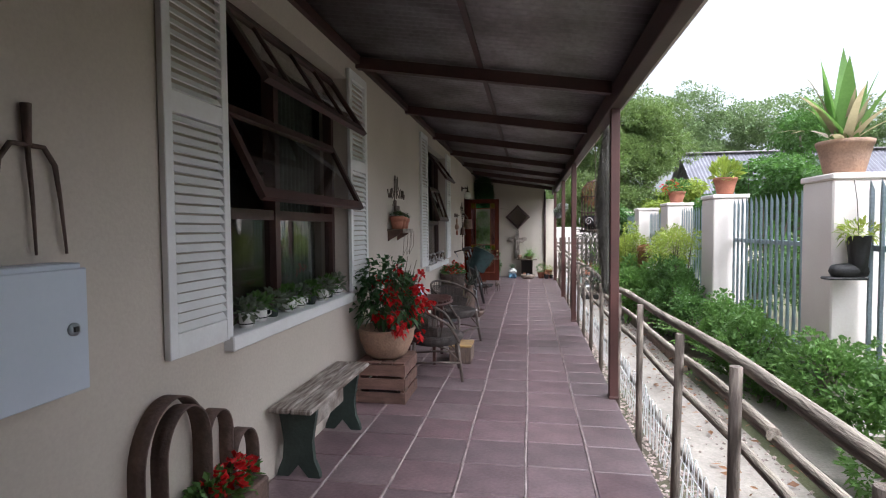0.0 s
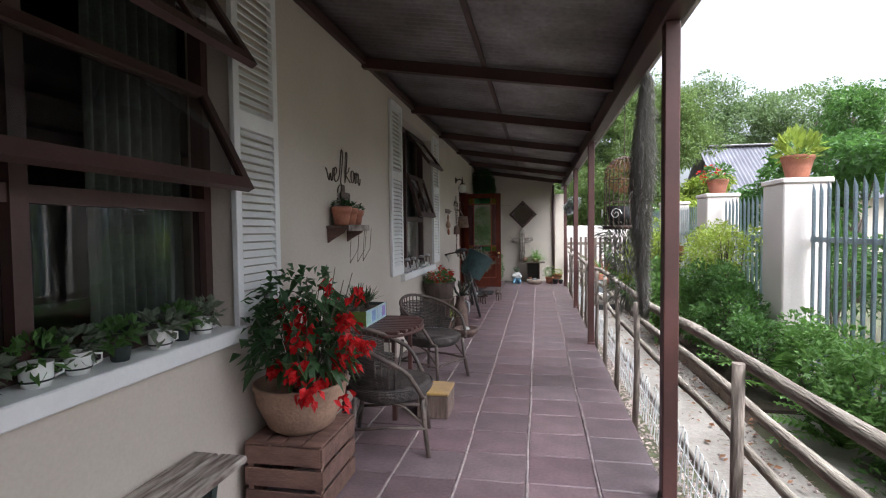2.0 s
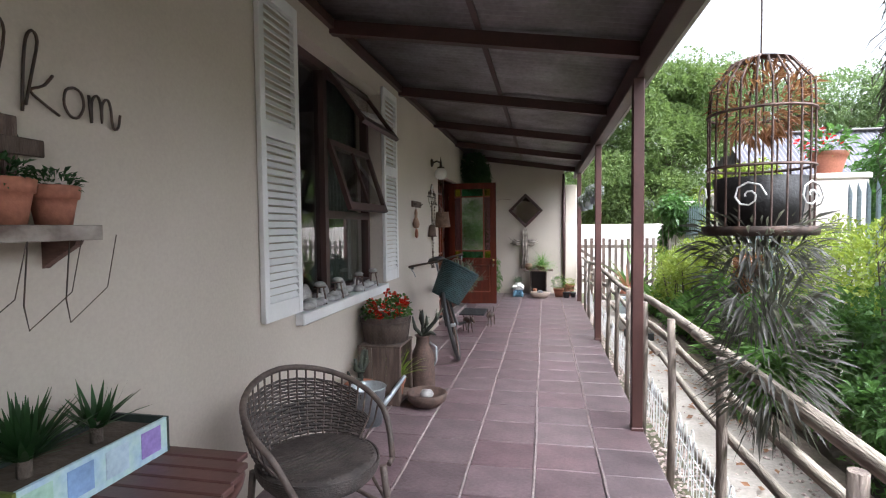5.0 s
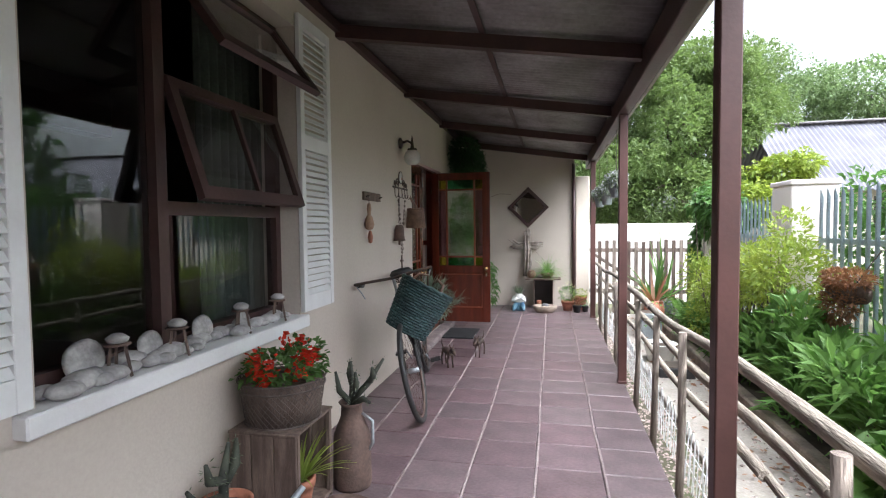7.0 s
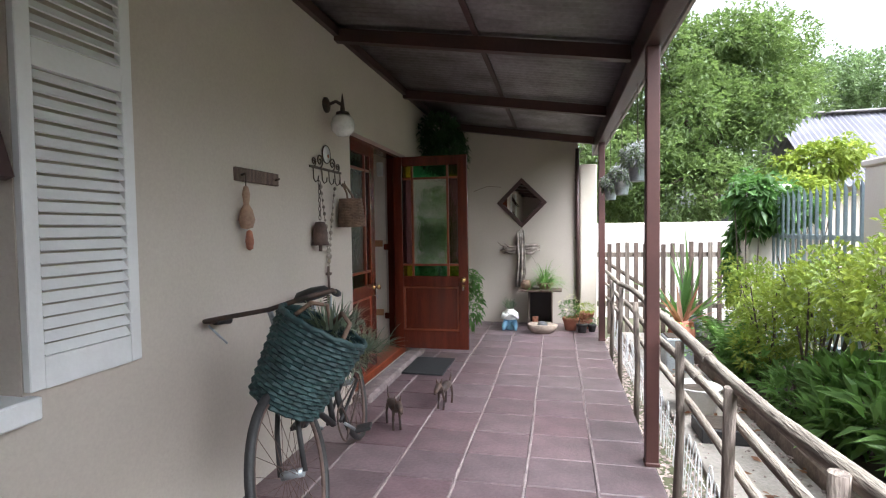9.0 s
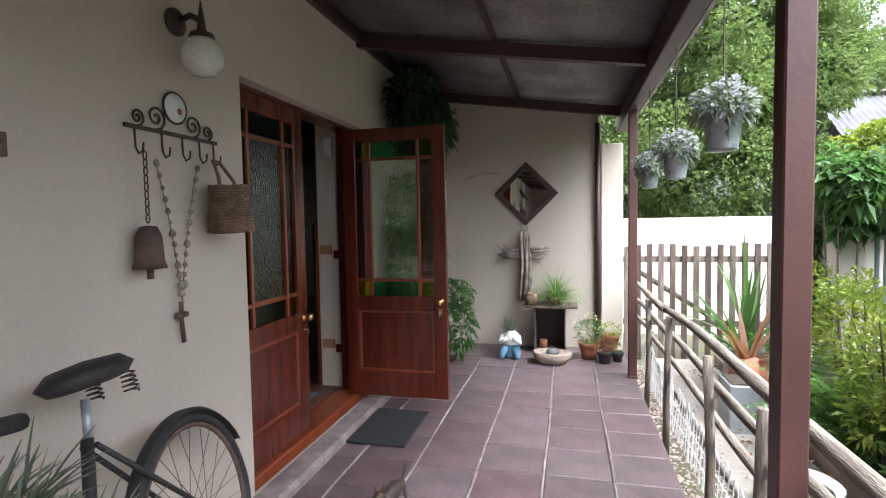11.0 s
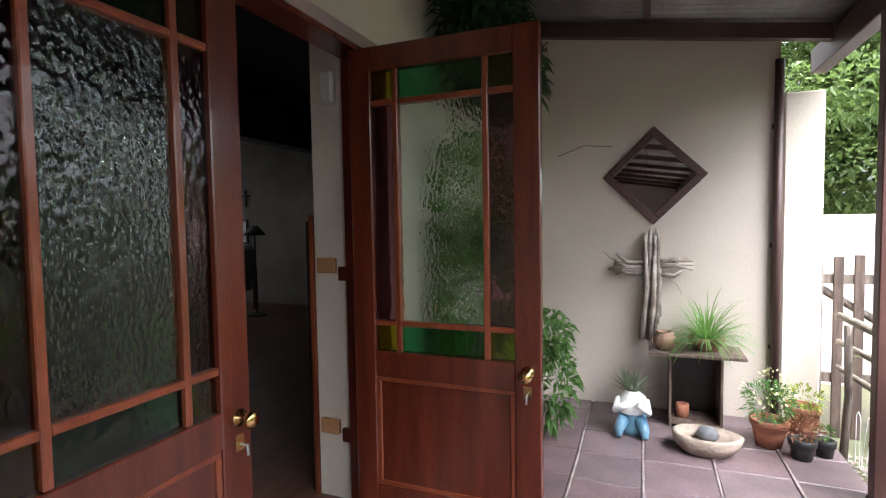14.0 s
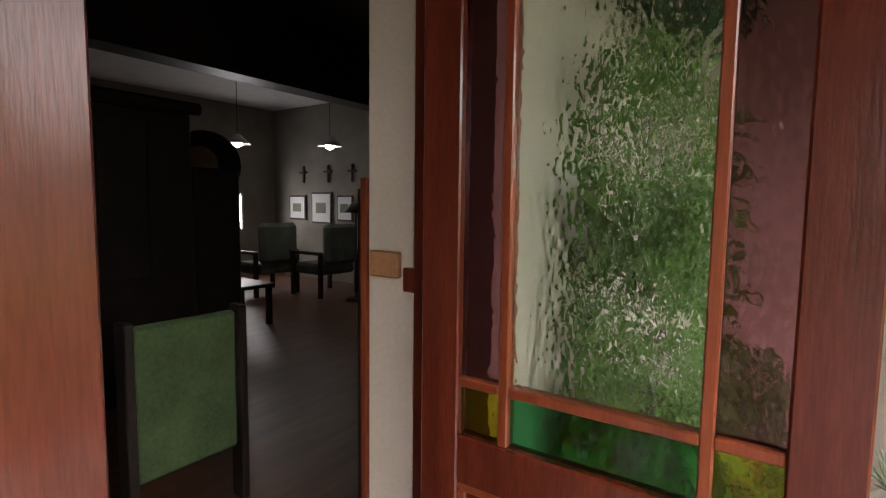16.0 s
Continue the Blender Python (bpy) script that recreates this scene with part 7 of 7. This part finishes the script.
sc = thing("agave_succulent", (0.26, 12.72, 0.27), "grey-green agave growing in the figure planter", "succulent")
part_mesh("leaves", blades_mesh("leaves", (0.26, 12.72, 0.27), 60, 0.17, 0.022, 0.9, 1.1, 0.03, 0.25, 3), LEAFGREY, sc)
part("root", lathed([(0, 0), (0.04, 0), (0.03, 0.02), (0, 0.025)], (0.26, 12.72, 0.274), 10), SOIL, sc)
p = pot("potted_plant", 1.05, 12.78, 0, 0.07, 0.105, 0.17, TERRACOTTA, "terracotta pot of small white daisies", "pots by the pillar")
part_mesh("leaves", leaves_mesh("leaves", blob_spots([((1.05, 12.78, 0.27), (0.13, 0.13, 0.13))], 420), 0.05, 0.012), LEAF, p)
part_mesh("bloom", leaves_mesh("bloom", blob_spots([((1.05, 12.78, 0.36), (0.15, 0.15, 0.13))], 70), 0.025, 0.022), PETALWHITE, p)
p = pot("potted_plant", 1.26, 12.95, 0, 0.07, 0.10, 0.22, TERRACOTTA, "taller terracotta pot with sparse green growth", "pots by the pillar")
part_mesh("leaves", leaves_mesh("leaves", blob_spots([((1.26, 12.95, 0.27), (0.12, 0.12, 0.06))], 160), 0.05, 0.014), LEAFYELLOW, p)
p = pot("potted_plant", 1.19, 12.64, 0, 0.05, 0.07, 0.12, BLACK, "small black plastic pot with a brownish plant", "pots by the pillar")
part_mesh("leaves", leaves_mesh("leaves", blob_spots([((1.19, 12.64, 0.18), (0.09, 0.09, 0.07))], 160), 0.04, 0.014), DRYLEAF, p)
p = pot("potted_plant", 1.32, 12.72, 0, 0.04, 0.055, 0.1, BLACK, "tiny black plastic pot with seedlings", "pots by the pillar")
part_mesh("leaves", leaves_mesh("leaves", blob_spots([((1.32, 12.72, 0.14), (0.05, 0.05, 0.04))], 70), 0.03, 0.012), LEAF, p)
# plants in the corner behind the open door
ps = thing("plant_stand", (-0.42, 12.5, 0), "white woven basket stand with trailing green plants", "plant stand")
part("stand", lathed([(0, 0), (0.12, 0), (0.13, 0.02), (0.03, 0.05), (0.03, 0.3), (0.1, 0.34), (0, 0.35)], (-0.42, 12.5, 0), 20), OLDWOOD, ps)
part("basket", lathed([(0, 0), (0.12, 0), (0.15, 0.17), (0.145, 0.175), (0.13, 0.15), (0, 0.14)], (-0.42, 12.5, 0.351), 22), PORCELAIN, ps, "white woven basket")
part_mesh("leaves", leaves_mesh("leaves", blob_spots([((-0.42, 12.5, 0.66), (0.3, 0.26, 0.18)), ((-0.22, 12.42, 0.38), (0.16, 0.14, 0.28)), ((-0.5, 12.5, 0.35), (0.2, 0.2, 0.2))], 900), 0.09, 0.045, 0.6), LEAF, ps)
part_mesh("trailing_foliage", leaves_mesh("trailing_foliage", blob_spots([((-0.15, 12.4, 0.55), (0.08, 0.1, 0.25))], 260), 0.05, 0.012, 0.9), LEAFLIGHT, ps)
tl = thing("tall_pot_plant", (-0.5, 11.75, 0), "tall dark green leafy plant behind the open door", "potted plant")
part("vessel", lathed(pot_profile(0.1, 0.14, 0.26), (-0.5, 11.75, 0), 22), TERRACOTTA, tl)
part_mesh("leaves", leaves_mesh("leaves", blob_spots([((-0.48, 11.75, 1.0), (0.22, 0.25, 0.5)), ((-0.5, 11.75, 1.5), (0.2, 0.24, 0.4)), ((-0.5, 11.7, 0.6), (0.2, 0.2, 0.25))], 1300), 0.12, 0.055, 0.5), LEAFLIGHT, tl)
part("stem", tubed([(-0.5, 11.75, 0.22), (-0.48, 11.74, 0.9), (-0.5, 11.75, 1.7)], [0.018, 0.013, 0.005], 7), BARK, tl)
hp = thing("hanging_fern_basket", (-0.52, 12.1, 2.35), "dark hanging basket of trailing foliage under the roof", "hanging plant")
part("vessel", lathed([(0, 0), (0.1, 0.02), (0.16, 0.12), (0.165, 0.15), (0.15, 0.15), (0, 0.12)], (-0.52, 12.1, 2.3), 20), BLACK, hp)
part_mesh("leaves", leaves_mesh("leaves", blob_spots([((-0.5, 12.0, 2.55), (0.22, 0.5, 0.2)), ((-0.48, 12.0, 2.3), (0.24, 0.45, 0.2)), ((-0.5, 12.5, 2.4), (0.2, 0.4, 0.25))], 2200), 0.11, 0.04, 0.7), LEAFDARK, hp)
part("chain", tubed([(-0.52, 12.1, 2.42), (-0.52, 12.1, 2.86)], 0.004, 5), IRON, hp)
tw = thing("bare_twig", (0.0, END - 0.02, 1.95), "thin bare twig against the end wall", "twig")
part("twig", tubed([(-0.3, END - 0.02, 1.9), (-0.1, END - 0.03, 1.97), (0.1, END - 0.02, 1.95)], 0.003, 5), BARK, tw)
dp = thing("downpipe", (1.175, END - 0.04, 0), "dark brown downpipe between the end wall and the pillar", "downpipe")
part("pipe", tubed([(1.16, END - 0.035, 0.0), (1.16, END - 0.035, 2.45)], 0.028, 12), DARKWOOD, dp)
for z in (0.5, 1.2, 2.0):
    part("clip", boxed(1.125, 1.187, END - 0.012, END - 0.001, z, z + 0.03), DARKWOOD, dp)

# ---- garden pots by the path ----
tr = thing("zinc_trough", (2.1, 11.6, -0.15), "square grey zinc planter box beside the path", "planter box")
part("body", boxed(1.98, 2.24, 11.45, 11.75, -0.15, 0.2, bevel=0.006), ZINC, tr)
part("soil", boxed(2.0, 2.22, 11.47, 11.73, 0.201, 0.21), SOIL, tr)
p = thing("white_basin", (2.0, 10.35, -0.15), "round white enamel basin of soil on the path", "basin")
part("vessel", lathed([(0, 0), (0.13, 0), (0.18, 0.2), (0.19, 0.205), (0.18, 0.21), (0.165, 0.2), (0.15, 0.17), (0, 0.165)], (2.0, 10.35, -0.15), 24), PORCELAIN, p)
part("soil", lathed([(0, 0), (0.15, 0), (0.1, 0.02), (0, 0.022)], (2.0, 10.35, 0.02), 16), SOIL, p)
sx = thing("seedling_tray", (2.05, 9.9, -0.15), "shallow black seedling tray on the path", "tray")
part("tray", boxed(1.86, 2.2, 9.65, 9.95, -0.149, -0.05, bevel=0.006), BLACK, sx)
part("soil", boxed(1.88, 2.18, 9.67, 9.93, -0.049, -0.043), SOIL, sx)
hgb = thing("hanging_trough_basket", (2.8, 8.3, 0.75), "wooden trough on the fence overflowing with dry brown creeper", "basket")
part("trough", tubed([(2.9, 8.2, 0.95), (2.9, 8.26, 0.9), (2.9, 8.42, 0.88), (2.9, 8.6, 0.9), (2.9, 8.66, 0.95)], [0.03, 0.07, 0.08, 0.07, 0.03], 12), OLDWOOD, hgb)
part_mesh("dry_bloom", leaves_mesh("dry_bloom", blob_spots([((2.88, 8.42, 1.0), (0.12, 0.27, 0.06)), ((2.84, 8.45, 0.82), (0.06, 0.18, 0.17)), ((2.84, 8.3, 0.86), (0.05, 0.1, 0.12))], 1500), 0.05, 0.02), DRYLEAF, hgb)
part("hook", tubed([(2.92, 8.42, 0.92), (3.1, 8.42, 1.2), (3.21, 8.42, 1.2)], 0.005, 5), IRON, hgb)
sg2 = thing("stone_block", (2.62, 6.55, -0.12), "rough pale stone block at the bed's edge", "stone")
part("stone", lathed([(0, 0), (0.12, 0.0), (0.14, 0.08), (0.11, 0.18), (0, 0.2)], (2.35 + 0.27, 6.6, -0.1), 9, wob=0.08), STONE, sg2)

# ---- floor tiles, last ----
tile_meshes = {}


def tile_mesh(w, d):
    key = (round(w, 3), round(d, 3))
    if key not in tile_meshes:
        me = bpy.data.meshes.new("tile")
        bm = boxed(-w / 2, w / 2, -d / 2, d / 2, -0.03, 0.0, bevel=0.005)
        bm.to_mesh(me)
        bm.free()
        me.materials.append(TILE)
        tile_meshes[key] = me
    return tile_meshes[key]


Y0 = 1.974 - 18 * PITCH
rest = bmesh.new()
for c, (xb, xa) in enumerate(zip(XJ, XJ[1:])):
    off = (0.0, 0.012, 0.0, -0.015, 0.01, -0.02, 0.0)[c]
    for r in range(52):
        y0 = Y0 + r * PITCH + off
        y1 = min(y0 + PITCH, END - 0.002)
        if y1 - y0 < 0.05:
            continue
        w, d = xb - xa - 0.015, y1 - y0 - 0.006
        if y0 < -0.8:
            box(rest, xa + 0.0075, xb - 0.0075, y0 + 0.003, y1 - 0.003, -0.03, 0.0)
            continue
        o = part_mesh("tile", tile_mesh(w, d), None, floor)
        o.location = ((xa + xb) / 2, (y0 + y1) / 2, rng.uniform(-0.0015, 0.0015))
        o.rotation_euler = (rng.uniform(-0.003, 0.003), rng.uniform(-0.003, 0.003), rng.uniform(-0.004, 0.004))
part("tile_rest", rest, TILE, floor)["kind"] = "stuff"
for x in XJ[1:-1]:
    bm = bmesh.new()
    tube(bm, [(x + 0.004 * math.sin(k * 0.9 + x * 5), -4.1 + k * 0.25, -0.003 + 0.002 * math.sin(k * 1.7)) for k in range(70)], 0.0095, 6)
    part("mortar_joint", bm, MORTAR, floor)
